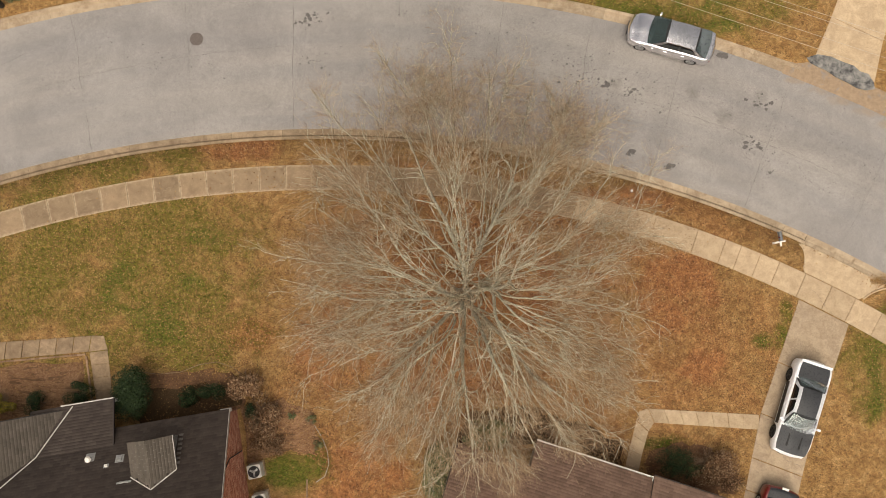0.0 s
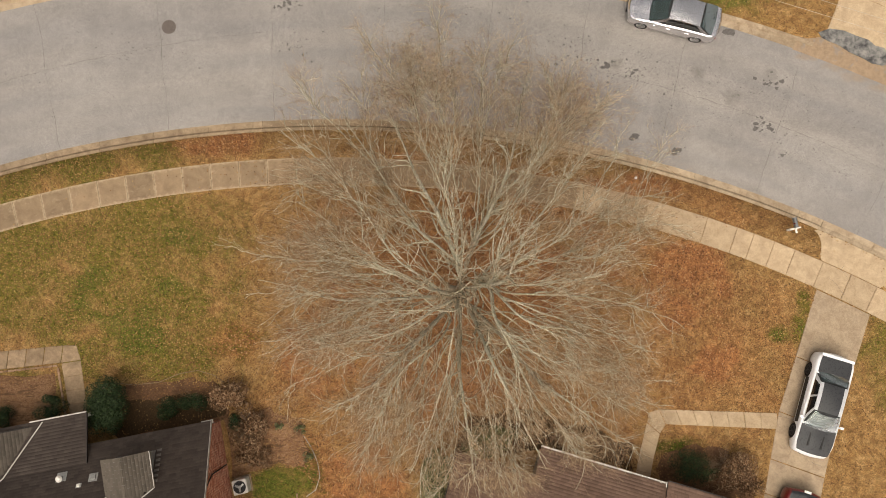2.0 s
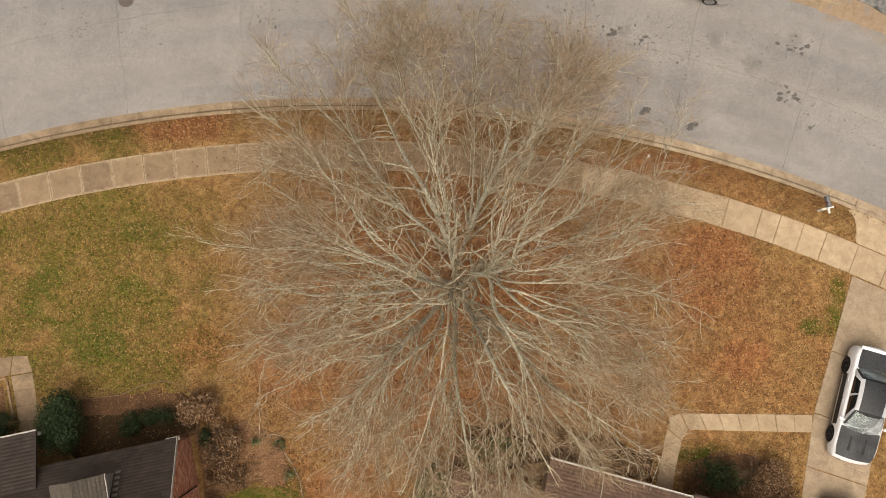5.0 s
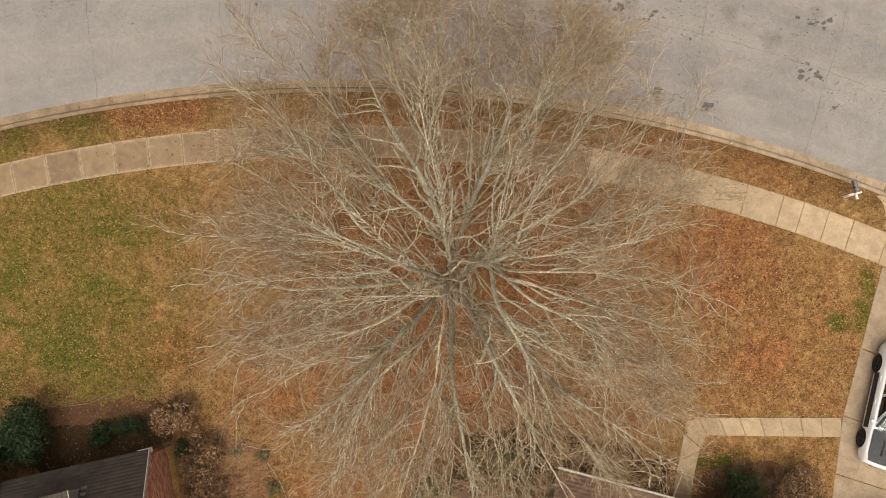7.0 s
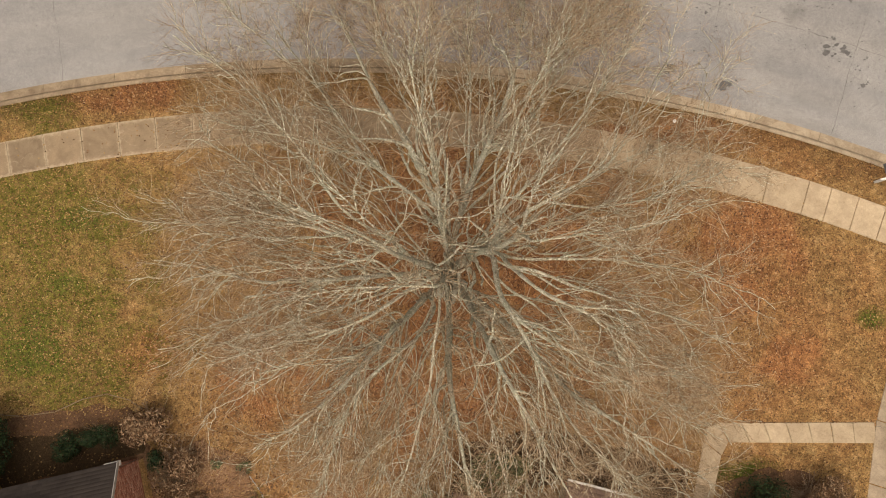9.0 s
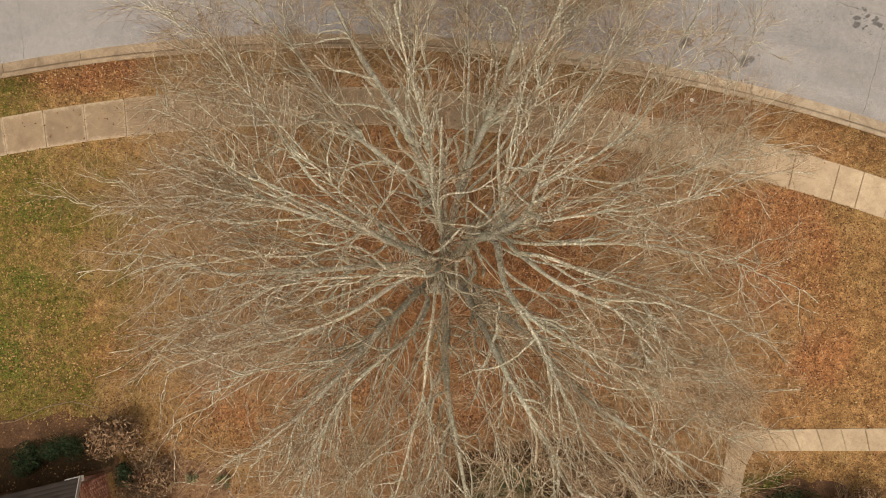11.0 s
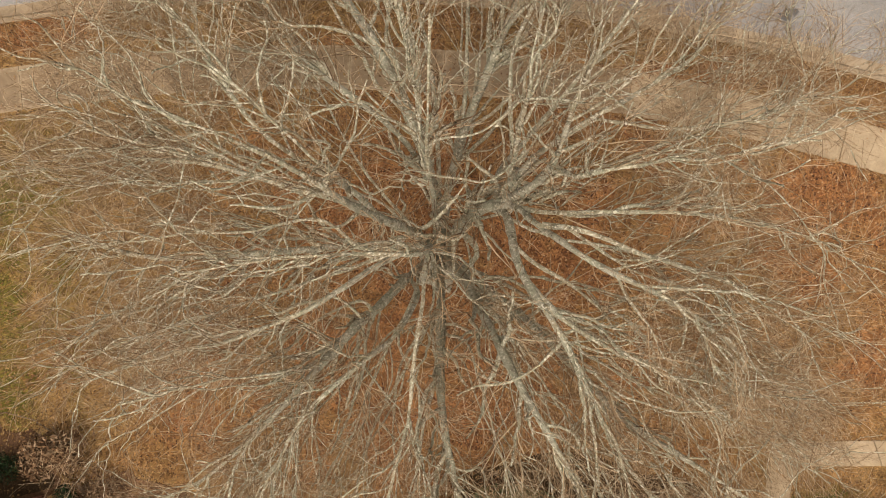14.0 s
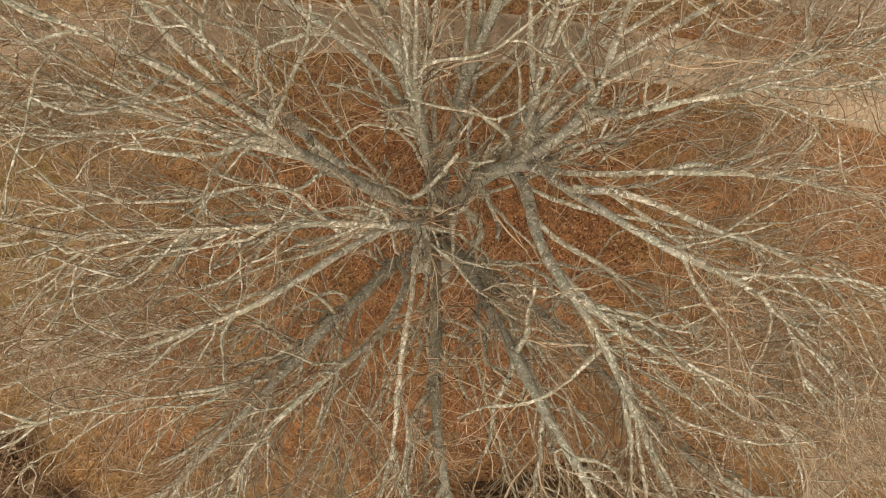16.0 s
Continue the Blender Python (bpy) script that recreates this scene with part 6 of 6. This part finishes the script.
# thinner limbs that fill the crown between them
bough(0.05, (-22, 1.7, 13.0), (-24, 2.6, 12.4), (-23, 4.0, 11.4), (-24, 5.4, 10.2))
bough(0.05, (-35, 1.3, 12.0), (-38, 2.2, 12.2), (-36, 3.4, 11.6), (-34, 5.0, 10.4))
bough(0.05, (-44, 1.2, 10.0), (-43, 2.4, 10.6), (-44, 3.8, 10.8), (-43, 5.4, 10.0))
bough(0.045, (-15, 1.3, 11.2), (-14, 2.4, 11.2), (-14, 3.8, 10.8), (-13, 5.4, 10.0))
bough(0.045, (-62, 1.6, 10.4), (-61, 2.6, 10.8), (-60, 4.0, 10.6), (-61, 5.6, 9.8))
bough(0.05, (-150, 1.2, 10.6), (-156, 2.4, 11.0), (-161, 3.8, 11.0), (-163, 5.2, 10.4), (-164, 6.6, 9.4))
bough(0.045, (180, 1.5, 11.6), (-178, 2.6, 11.7), (-179, 4.0, 11.4), (-179, 5.6, 10.6))
bough(0.045, (-142, 1.6, 10.2), (-146, 2.8, 10.4), (-149, 4.2, 10.2), (-150, 5.8, 9.6))
bough(0.045, (-118, 1.2, 8.6), (-119, 2.6, 9.2), (-118, 4.2, 9.4), (-117, 5.8, 8.8))
bough(0.045, (-84, 1.8, 9.4), (-81, 3.0, 10.2), (-80, 4.4, 10.2), (-79, 6.0, 9.4))
# limbs towards the street
bough(0.085, (104, 0.8, 10.6), (112, 1.35, 11.3), (125, 2.1, 11.9), (126, 3.0, 11.4), (124, 4.4, 10.5), (123, 6.2, 9.4), (123, 8.2, 8.0), tip=0.021)
bough(0.085, (105, 0.75, 11.4), (104, 0.98, 12.8), (99, 1.6, 12.9), (99, 2.05, 13.7), (100, 2.5, 14.2), (101, 3.6, 14.4), tip=0.021)
bough(0.07, (100, 1.7, 12.9), (101, 3.2, 12.7), (105, 5.1, 11.7), (104, 6.8, 10.4), (103, 8.4, 9.0), tip=0.021)
bough(0.07, (88, 0.7, 8.6), (89, 1.7, 9.6), (90, 2.8, 10.2), (93, 4.6, 10.4), (97, 7.4, 9.4), (99, 9.2, 8.0), tip=0.021)
bough(0.06, (76, 2.0, 8.9), (80, 3.4, 9.6), (82, 5.4, 9.6), (83, 7.6, 8.8), (84, 9.8, 7.4), tip=0.021)
bough(0.06, (68, 3.6, 9.9), (60, 5.0, 10.2), (57, 6.8, 9.4), (56, 8.6, 8.0), tip=0.021)
bough(0.06, (127, 2.5, 11.6), (134, 3.8, 11.0), (140, 5.4, 9.8), (146, 7.6, 8.6), tip=0.021)
bough(0.055, (106, 2.6, 11.4), (97, 3.9, 11.2), (92, 5.6, 10.4), (91, 7.6, 9.0), tip=0.021)
bough(0.055, (95, 5.6, 10.0), (95, 7.8, 9.2), (94, 9.8, 8.0), (94, 11.4, 6.6), tip=0.019)
bough(0.055, (104, 6.4, 10.4), (107, 8.2, 9.2), (109, 10.0, 7.9), (110, 11.6, 6.6), tip=0.019)
bough(0.05, (100, 6.6, 9.6), (102, 8.6, 8.4), (101, 10.4, 7.0), tip=0.019)
bough(0.055, (82, 5.6, 9.6), (80, 7.6, 8.8), (78, 9.4, 7.6), (77, 10.7, 6.5), tip=0.019)
bough(0.05, (60, 5.4, 10.0), (62, 7.2, 9.2), (63, 9.0, 7.8), (62, 10.2, 6.5), tip=0.019)
bough(0.05, (57, 6.0, 9.6), (53, 7.6, 8.8), (52, 9.2, 7.2), (51, 10.2, 6.0), tip=0.019)
bough(0.055, (124, 5.4, 10.0), (127, 7.4, 9.0), (127, 9.4, 7.8), (127, 11.4, 6.5), tip=0.019)
# the lower skirt: thin limbs all round, longest towards the street
SPREAD = random.Random(21)
N_SKIRT = 34
for i in range(N_SKIRT):
    a = i * 360 / N_SKIRT + SPREAD.uniform(-5, 5)
    s = math.sin(radians(a))
    reach = 6.6 + 3.0 * max(0.0, s) ** 1.3 + 1.0 * max(0.0, -s) + 1.0 * math.exp(-((a - 28) / 12) ** 2) + 1.0 * math.exp(-((a - 325) / 16) ** 2) + SPREAD.uniform(-0.5, 0.6)
    top = SPREAD.uniform(8.2, 9.4)
    bough(0.05, (a + SPREAD.uniform(-9, 9), SPREAD.uniform(1.7, 3.4), top - 0.5), (a + SPREAD.uniform(-6, 6), 0.55 * reach, top), (a + SPREAD.uniform(-7, 7), 0.8 * reach, top - SPREAD.uniform(0.2, 0.8)), (a + SPREAD.uniform(-9, 9), reach, top - SPREAD.uniform(1.0, 2.2)), tip=0.012, waver=0.04)
limbs, limb_r = np.array(limbs), np.array(limb_r)
owner = np.arange(len(limbs))

# forks carry on nearly as thick as the limb, then side branches, shoots and twigs
fork, fork_r, fork_o = grow(limbs[:-N_SKIRT], limb_r[:-N_SKIRT], owner[:-N_SKIRT], 640, 0.25, (0.9, 3.0), 33, 0.66, 0.0150, 14, 0.014, 0.19, 1.05, 0.0, 1.0)
wide, wide_r, wide_o = grow(limbs[-N_SKIRT:], limb_r[-N_SKIRT:], owner[-N_SKIRT:], 330, 0.28, (1.2, 3.4), 42, 0.75, 0.0125, 14, 0.006, 0.17, 0.9)
fork, fork_r, fork_o = np.concatenate([fork, wide]), np.concatenate([fork_r, wide_r]), np.concatenate([fork_o, wide_o])
side, side_r, side_o = grow(np.concatenate([limbs[:, 12:36:2], fork[:, 1:13]]),
                            np.concatenate([limb_r[:, 12:36:2], fork_r[:, 1:13]]), np.concatenate([owner, fork_o]), 3300, 0.05, (0.5, 1.9), 44, 0.62, 0.0105, 9, 0.016, 0.22, 1.05, 0.3, 0.5)
shoot, shoot_r, shoot_o = grow(np.concatenate([side, fork[:, 5:14]]), np.concatenate([side_r, fork_r[:, 5:14]]), np.concatenate([side_o, fork_o]),
                               13000, 0.1, (0.3, 1.3), 44, 0.5, 0.0042, 5, 0.0, 0.2, 1.0, 0.5)
spur, spur_r, spur_o = grow(limbs[:, 8:34], limb_r[:, 8:34], owner, 3300, 0.10, (0.15, 1.1), 58, 0.2, 0.0044, 5, 0.03, 0.22, 1.0)
shoot, shoot_r, shoot_o = np.concatenate([shoot, spur]), np.concatenate([shoot_r, np.minimum(spur_r, 0.007)]), np.concatenate([shoot_o, spur_o])
twig, twig_r, twig_o = grow(np.concatenate([shoot, side[:, 4:9]]), np.concatenate([shoot_r, side_r[:, 4:9]]), np.concatenate([shoot_o, side_o]),
                            104000, 0.05, (0.18, 0.80), 44, 0.6, 0.0025, 3, 0.0, 0.2, 0.9, 0.5)

# the outermost twigs stand thinner
def thinned(lines, thick, who, most):
    far = np.hypot(lines[:, 0, 0] - TREE[0], lines[:, 0, 1] - TREE[1])
    keep = gen.random(len(lines)) > most * np.clip((far - 6.8) / 2.8, 0, 1)
    return lines[keep], thick[keep], who[keep]


shoot, shoot_r, shoot_o = thinned(shoot, shoot_r, shoot_o, 0.35)
twig, twig_r, twig_o = thinned(twig, twig_r, twig_o, 0.6)

# knots and swellings
limb_r = limb_r * gen.uniform(0.8, 1.28, limb_r.shape)
fork_r = fork_r * gen.uniform(0.78, 1.3, fork_r.shape)
side_r = side_r * gen.uniform(0.75, 1.3, side_r.shape)
none = (np.zeros((0, 3)), np.zeros((0, 4), int))
for i in range(len(limbs)):
    limb = place("limb", arrays("limb", *tubes(limbs[i:i + 1], limb_r[i:i + 1], 10), True), m_bark, tree)
    # the bark turns pale where the limb grows thin
    limb.data.materials.append(m_branch)
    limb.data.polygons.foreach_set("material_index", np.repeat(limb_r[i, :-1] < 0.036, 10).astype(np.int32))
    # the stoutest forks one by one, the thin rest joined
    own = np.flatnonzero(fork_o == i)
    for j in own[own < 300]:
        place("branch", arrays("branch", *tubes(fork[j:j + 1], fork_r[j:j + 1], 7), True), m_branch, limb)
    own = own[own >= 300]
    v1, f1 = tubes(fork[own], fork_r[own], 6) if len(own) else none
    sel = side_o == i
    v2, f2 = tubes(side[sel], side_r[sel], 5) if sel.any() else none
    if len(v1) + len(v2):
        tagged(place("branch_spray", arrays("branch_spray", np.concatenate([v1, v2]), np.concatenate([f1, f2 + len(v1)]), True), m_branch, limb, "thin lichened side branches"), kind="stuff")
    s1, s2 = shoot_o == i, twig_o == i
    if s1.any() and s2.any():
        v1, f1 = tubes(shoot[s1], shoot_r[s1], 3)
        v2, f2 = tubes(twig[s2], twig_r[s2], 3)
        tagged(place("twig_spray", arrays("twig_spray", np.concatenate([v1, v2]), np.concatenate([f1, f2 + len(v1)])), m_twig, limb, "fine brown twigs"), kind="stuff")

tp = smooth_path([(TREE[0], TREE[1], -0.1), (TREE[0] + 0.03, TREE[1], 3.0), (TREE[0] - 0.02, TREE[1] + 0.02, 6.5), (TREE[0], TREE[1], 7.2)], 26, 0.01, 5)
tr = np.interp(np.linspace(-0.1, 7.2, 26), [-0.1, 0.35, 1.2, 4.0, 5.0, 5.8, 6.4, 7.2], [0.72, 0.52, 0.42, 0.34, 0.24, 0.12, 0.05, 0.01])
v, f = tubes(tp[None], tr[None], 20)
ang = np.arctan2(v[:, 1] - TREE[1], v[:, 0] - TREE[0])
flare = np.clip(1.0 - v[:, 2] / 0.9, 0, 1) * 0.16 * np.cos(ang * 5 + 0.7)
v[:, 0] += flare * np.cos(ang)
v[:, 1] += flare * np.sin(ang)
place("trunk", arrays("trunk", v, f, True), m_bark, tree)


# ---- shrubs ----
def leaf_quads(p, nrm, size, aspect=1.7):
    """Creased leaves of four corners at places p, facing about nrm."""
    n = len(p)
    t = unit(np.cross(nrm, gen.normal(size=(n, 3))))
    s = np.cross(nrm, t)
    ln = (size * gen.uniform(0.65, 1.3, n))[:, None]
    w = ln / aspect
    v = np.stack([p - t * ln * 0.5, p + s * w * 0.5 + nrm * ln * 0.12, p + t * ln * 0.5, p - s * w * 0.5 + nrm * ln * 0.12], 1).reshape(-1, 3)
    f = np.arange(n * 4).reshape(n, 4)
    return v, f


def shrub(name, label, x, y, rx, ry, h, leaf_mat, count, size, stems=14, bare=0.0, category="shrub", cane=None, seed=0, lumps=9):
    ob = thing(name, label, category, pose(x, y, 0.0))
    g = np.random.default_rng(seed)
    # stems fan out of the ground
    st = []
    for _ in range(stems):
        a, q = g.uniform(0, 6.283), g.uniform(0.3, 0.95)
        top = (rx * q * math.cos(a), ry * q * math.sin(a), h * g.uniform(0.55, 0.98) * (1 - 0.35 * q * q))
        st.append(smooth_path([(0.08 * math.cos(a), 0.08 * math.sin(a), 0.0), (top[0] * 0.45, top[1] * 0.45, top[2] * 0.6), top], 9, 0.02, int(g.integers(1e6))))
    st = np.array(st)
    sr = np.linspace(0.018, 0.006, 9)[None].repeat(stems, 0)
    tw, twr, _ = grow(st, sr, np.arange(stems), stems * 14, 0.25, (0.15, 0.15 + 0.5 * h), 38, 0.6, 0.004, 5, 0.03, 0.15)
    v1, f1 = tubes(st, sr, 5)
    v2, f2 = tubes(tw, twr, 3)
    tagged(place("cane_tangle", arrays("cane_tangle", np.concatenate([v1, v2]), np.concatenate([f1, f2 + len(v1)]), True), cane or m_cane, ob), kind="stuff")
    if count:
        # leaves in lumps on an uneven dome
        cen = []
        for _ in range(lumps):
            a, q = g.uniform(0, 6.283), math.sqrt(g.uniform(0, 1)) * 0.72
            cen.append((rx * q * math.cos(a), ry * q * math.sin(a), h * (0.45 + 0.4 * (1 - q * q)) * g.uniform(0.8, 1.1), g.uniform(0.3, 0.5)))
        cen = np.array(cen)
        which = g.integers(0, lumps, count)
        d = unit(g.normal(size=(count, 3)))
        rad = cen[which, 3] * g.uniform(0.55, 1.05, count) ** 0.5
        p = cen[which, :3] + d * rad[:, None] * np.array([rx, ry, h * 0.75])
        p[:, 2] = np.maximum(p[:, 2], 0.04)
        nrm = unit(d + np.array([0, 0, 0.5]) + g.normal(size=(count, 3)) * 0.45)
        v, f = leaf_quads(p, nrm, size * 1.35, 3.6) if leaf_mat is m_dry else leaf_quads(p, nrm, size)
        tagged(place("foliage", arrays("foliage", v, f), leaf_mat, ob), kind="stuff")
    return ob


shrub("bush", "tall dark evergreen bush beside the front walk", -15.75, -3.6, 1.0, 1.3, 2.0, m_ivy, 13000, 0.085, 16, seed=1, lumps=30)
shrub("bush", "clipped dark evergreen shrub under the eaves", -18.75, -3.75, 0.85, 0.7, 0.9, m_ivy, 3500, 0.06, seed=2)
shrub("bush", "small dark evergreen shrub in the mulched bed", -20.95, -4.3, 0.65, 0.65, 0.8, m_ivy, 2600, 0.06, seed=3)
shrub("bush", "yellow-green shrub in the mulched bed", -22.7, -4.3, 0.75, 0.65, 0.9, m_yellow, 2600, 0.07, seed=4)
shrub("bush", "low dark shrub in the shaded bed", -13.2, -3.85, 0.75, 0.55, 0.7, m_ivy, 1800, 0.07, seed=5)
shrub("bush", "dark green shrub by the shaded bed", -12.0, -3.5, 0.75, 0.65, 0.85, m_ivy, 2600, 0.06, seed=6)
shrub("bush", "withered shrub with curled tan leaves at the house corner", -10.15, -3.2, 1.05, 0.9, 1.1, m_dry, 2400, 0.12, 44, seed=7)
shrub("bush", "dark green shrub tucked against the brick wall", -9.95, -4.55, 0.35, 0.5, 0.9, m_ivy, 900, 0.07, seed=8)
shrub("bush", "tangle of dry canes beside the brick wall", -9.25, -4.9, 1.0, 1.25, 0.9, m_dry, 2200, 0.11, 70, seed=9)
shrub("bush", "low heap of dry canes in the leaf-strewn bed", -8.9, -6.3, 1.1, 0.6, 0.45, m_dry, 1000, 0.1, 40, seed=10)
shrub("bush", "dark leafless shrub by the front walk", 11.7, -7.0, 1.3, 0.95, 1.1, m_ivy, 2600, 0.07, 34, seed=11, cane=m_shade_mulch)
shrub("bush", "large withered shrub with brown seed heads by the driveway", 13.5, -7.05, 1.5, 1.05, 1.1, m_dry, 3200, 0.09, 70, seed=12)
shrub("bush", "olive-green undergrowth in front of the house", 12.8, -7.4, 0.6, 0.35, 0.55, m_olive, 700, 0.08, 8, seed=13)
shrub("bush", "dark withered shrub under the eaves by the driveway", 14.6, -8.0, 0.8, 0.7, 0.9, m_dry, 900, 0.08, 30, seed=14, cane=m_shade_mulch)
shrub("bush", "tall olive-green evergreen shrub at the house corner", -0.3, -6.9, 0.85, 1.8, 2.9, m_olive, 9000, 0.11, 20, seed=15, lumps=14)
shrub("bush", "olive-green shrub beneath the tree by the house wall", 2.3, -5.7, 1.5, 0.8, 1.8, m_olive, 5500, 0.10, 18, seed=16, lumps=12)
shrub("bush", "sparse twiggy shrub under the white gutter", 6.3, -5.6, 1.6, 0.6, 1.1, m_dry, 900, 0.08, 40, seed=17)
shrub("bush", "small green plant in the lawn across the street", -23.5, 17.4, 0.45, 0.4, 0.5, m_olive, 600, 0.07, 8, seed=18)
for i, (x, y, s) in enumerate(((-6.9, -5.0, 0.3), (-7.9, -4.8, 0.22), (-6.5, -6.3, 0.3))):
    shrub("weed_tuft", "small green weed tuft by the leaf-strewn bed", x, y, s, s, 0.25, m_olive, 260, 0.07, 5, seed=30 + i, category="weed", lumps=5)


# ---- fallen leaves and grass, scattered over the turf ----
def hard(x, y):
    """Where no turf grows: street, pavement, drives, walks, houses."""
    r = np.hypot(x - SCX, y - SCY)
    no = ((r > R_CURB_BACK - 0.02) & (r < R_CURB_FAR + 0.02)) | ((r > R_WALK_IN) & (r < R_WALK_OUT))

    def quad(pts):
        inside = np.ones(len(x), bool)
        for (ax, ay), (bx, by) in zip(pts, pts[1:] + pts[:1]):
            inside &= (bx - ax) * (y - ay) - (by - ay) * (x - ax) > -0.02
        return inside

    for pts in ([(16.33, -4.64), (19.25, -5.0), (21.09, 0.08), (18.54, 1.37)], [(13.9, -14.5), (16.7, -15.2), (19.3, -4.9), (16.33, -4.64)],
                [(18.86, 2.66), (21.72, 1.16), (22.75, 2.25), (18.9, 4.1)], [(20.05, 14.2), (23.2, 12.7), (25.6, 21.6), (22.6, 22.6)],
                [(10.0, -5.4), (16.25, -5.38), (16.28, -4.62), (10.1, -4.34)], [(9.1, -8.2), (9.85, -8.2), (10.6, -5.2), (9.93, -4.9)],
                [(-30, -2.7), (-17.62, -1.53), (-17.85, -0.78), (-30, -1.7)], [(-18.05, -4.3), (-17.2, -4.2), (-17.62, -1.53), (-18.6, -1.6)], [(18.6, 13.8), (24.6, 11.2), (24.8, 11.8), (20.1, 14.9), (19.3, 14.5)]):
        no |= quad(pts)
    for cx, cy, rx, ry in ((-21.5, -3.6, 3.0, 1.7), (-13.6, -3.9, 3.4, 1.2), (12.8, -7.4, 2.4, 1.4), (5.0, -5.7, 4.0, 0.9)):
        no |= (((x - cx) / rx) ** 2 + ((y - cy) / ry) ** 2 < 1) & (gen.random(len(x)) < 0.5)
    no |= ((x + 7.8) / 1.5) ** 2 + ((y + 7.7) / 0.9) ** 2 < 1
    hu = (x - H0[0]) * UX + (y - H0[1]) * UY
    hv = (x - H0[0]) * VX + (y - H0[1]) * VY
    no |= (hu > -0.05) & (hv > 0.1)
    ku = (x - K0[0]) * KU[0] + (y - K0[1]) * KU[1]
    kv = (x - K0[0]) * KV[0] + (y - K0[1]) * KV[1]
    no |= (ku > -4.3) & (ku < 9.3) & (kv > 0.35)
    return no


def clump(x, y):
    """Slow unevenness, 0 to 1."""
    return 0.5 + 0.25 * (np.sin(x * 1.3 + 2 * np.sin(y * 0.7)) + np.sin(y * 1.7 + 1.5 * np.sin(x * 0.9 + 1)))


def leaf_share(x, y):
    d = np.hypot(x - 1.5, y - 1.0)
    v = 0.36 + 0.6 * np.exp(-(d / 9.5) ** 2)
    v = np.maximum(v, 0.95 * np.exp(-(((x - 11.5) / 5) ** 2 + ((y - 3.2) / 4) ** 2)))
    v = np.maximum(v, 0.95 * np.exp(-(((x + 10.6) / 3.2) ** 2 + ((y - 9) / 1.2) ** 2)))
    v = np.maximum(v, 0.75 * np.exp(-(((x + 6.5) / 5) ** 2 + ((y + 5) / 5) ** 2)))
    v = np.maximum(v, 0.8 * np.exp(-(((x + 10) / 2) ** 2 + ((y + 0.6) / 1.5) ** 2)))
    v = np.maximum(v, 0.8 * np.exp(-(((x - 12) / 5.5) ** 2 + ((y - 1) / 5) ** 2)))
    v = np.where((x > 19.3) | (y > 15), v * 0.5, v)
    return v * (0.55 + 0.6 * clump(x, y))


n = 470000
x, y = gen.uniform(-26, 25, n), gen.uniform(-10.5, 19.5, n)
keep = (gen.random(n) < leaf_share(x, y)) & ~hard(x, y)
x, y = x[keep], y[keep]
extra = 2600
ex, ey = gen.normal(1, 8, extra), gen.normal(7.2, 1.7, extra)
er = np.hypot(ex - SCX, ey - SCY)
ok = (er < R_CURB_BACK) & (er > R_WALK_IN - 1)
x, y = np.r_[x, ex[ok], gen.normal(22.75, 0.28, 260)], np.r_[y, ey[ok], gen.normal(2.36, 0.13, 260)]
p = np.stack([x, y, gen.uniform(0.035, 0.075, len(x))], 1)
nrm = unit(np.stack([gen.normal(0, 0.35, len(x)), gen.normal(0, 0.35, len(x)), np.ones(len(x))], 1))
v, f = leaf_quads(p, nrm, 0.078, 1.6)
litter = place("fallen_leaves", arrays("fallen_leaves", v, f), m_leaf)
tagged(litter, "rust-brown fallen leaves strewn over the lawn", "fallen leaves", kind="stuff")

n = 240000
x, y = gen.uniform(-26, 25, n), gen.uniform(-10.5, 19.5, n)
keep = ~hard(x, y) & (gen.random(n) < 0.35 + 0.65 * clump(x * 1.7, y * 1.7))
x, y = x[keep], y[keep]
n = len(x)
a = gen.uniform(0, 6.283, n)
ln = gen.uniform(0.05, 0.13, n)
lean = gen.uniform(0.35, 1.0, n)
wd = gen.uniform(0.006, 0.014, n)
base = np.stack([x, y, np.zeros(n)], 1)
tip = base + np.stack([np.cos(a) * ln * lean, np.sin(a) * ln * lean, 0.02 + ln * (1.05 - lean)], 1)
sd = np.stack([-np.sin(a), np.cos(a), np.zeros(n)], 1) * wd[:, None]
v = np.stack([base - sd, base + sd, tip], 1).reshape(-1, 3)
grass = place("grass", arrays("grass", v, np.arange(n * 3).reshape(n, 3)), m_blade)
tagged(grass, "short dry winter grass with a few green tufts", "grass", kind="stuff")
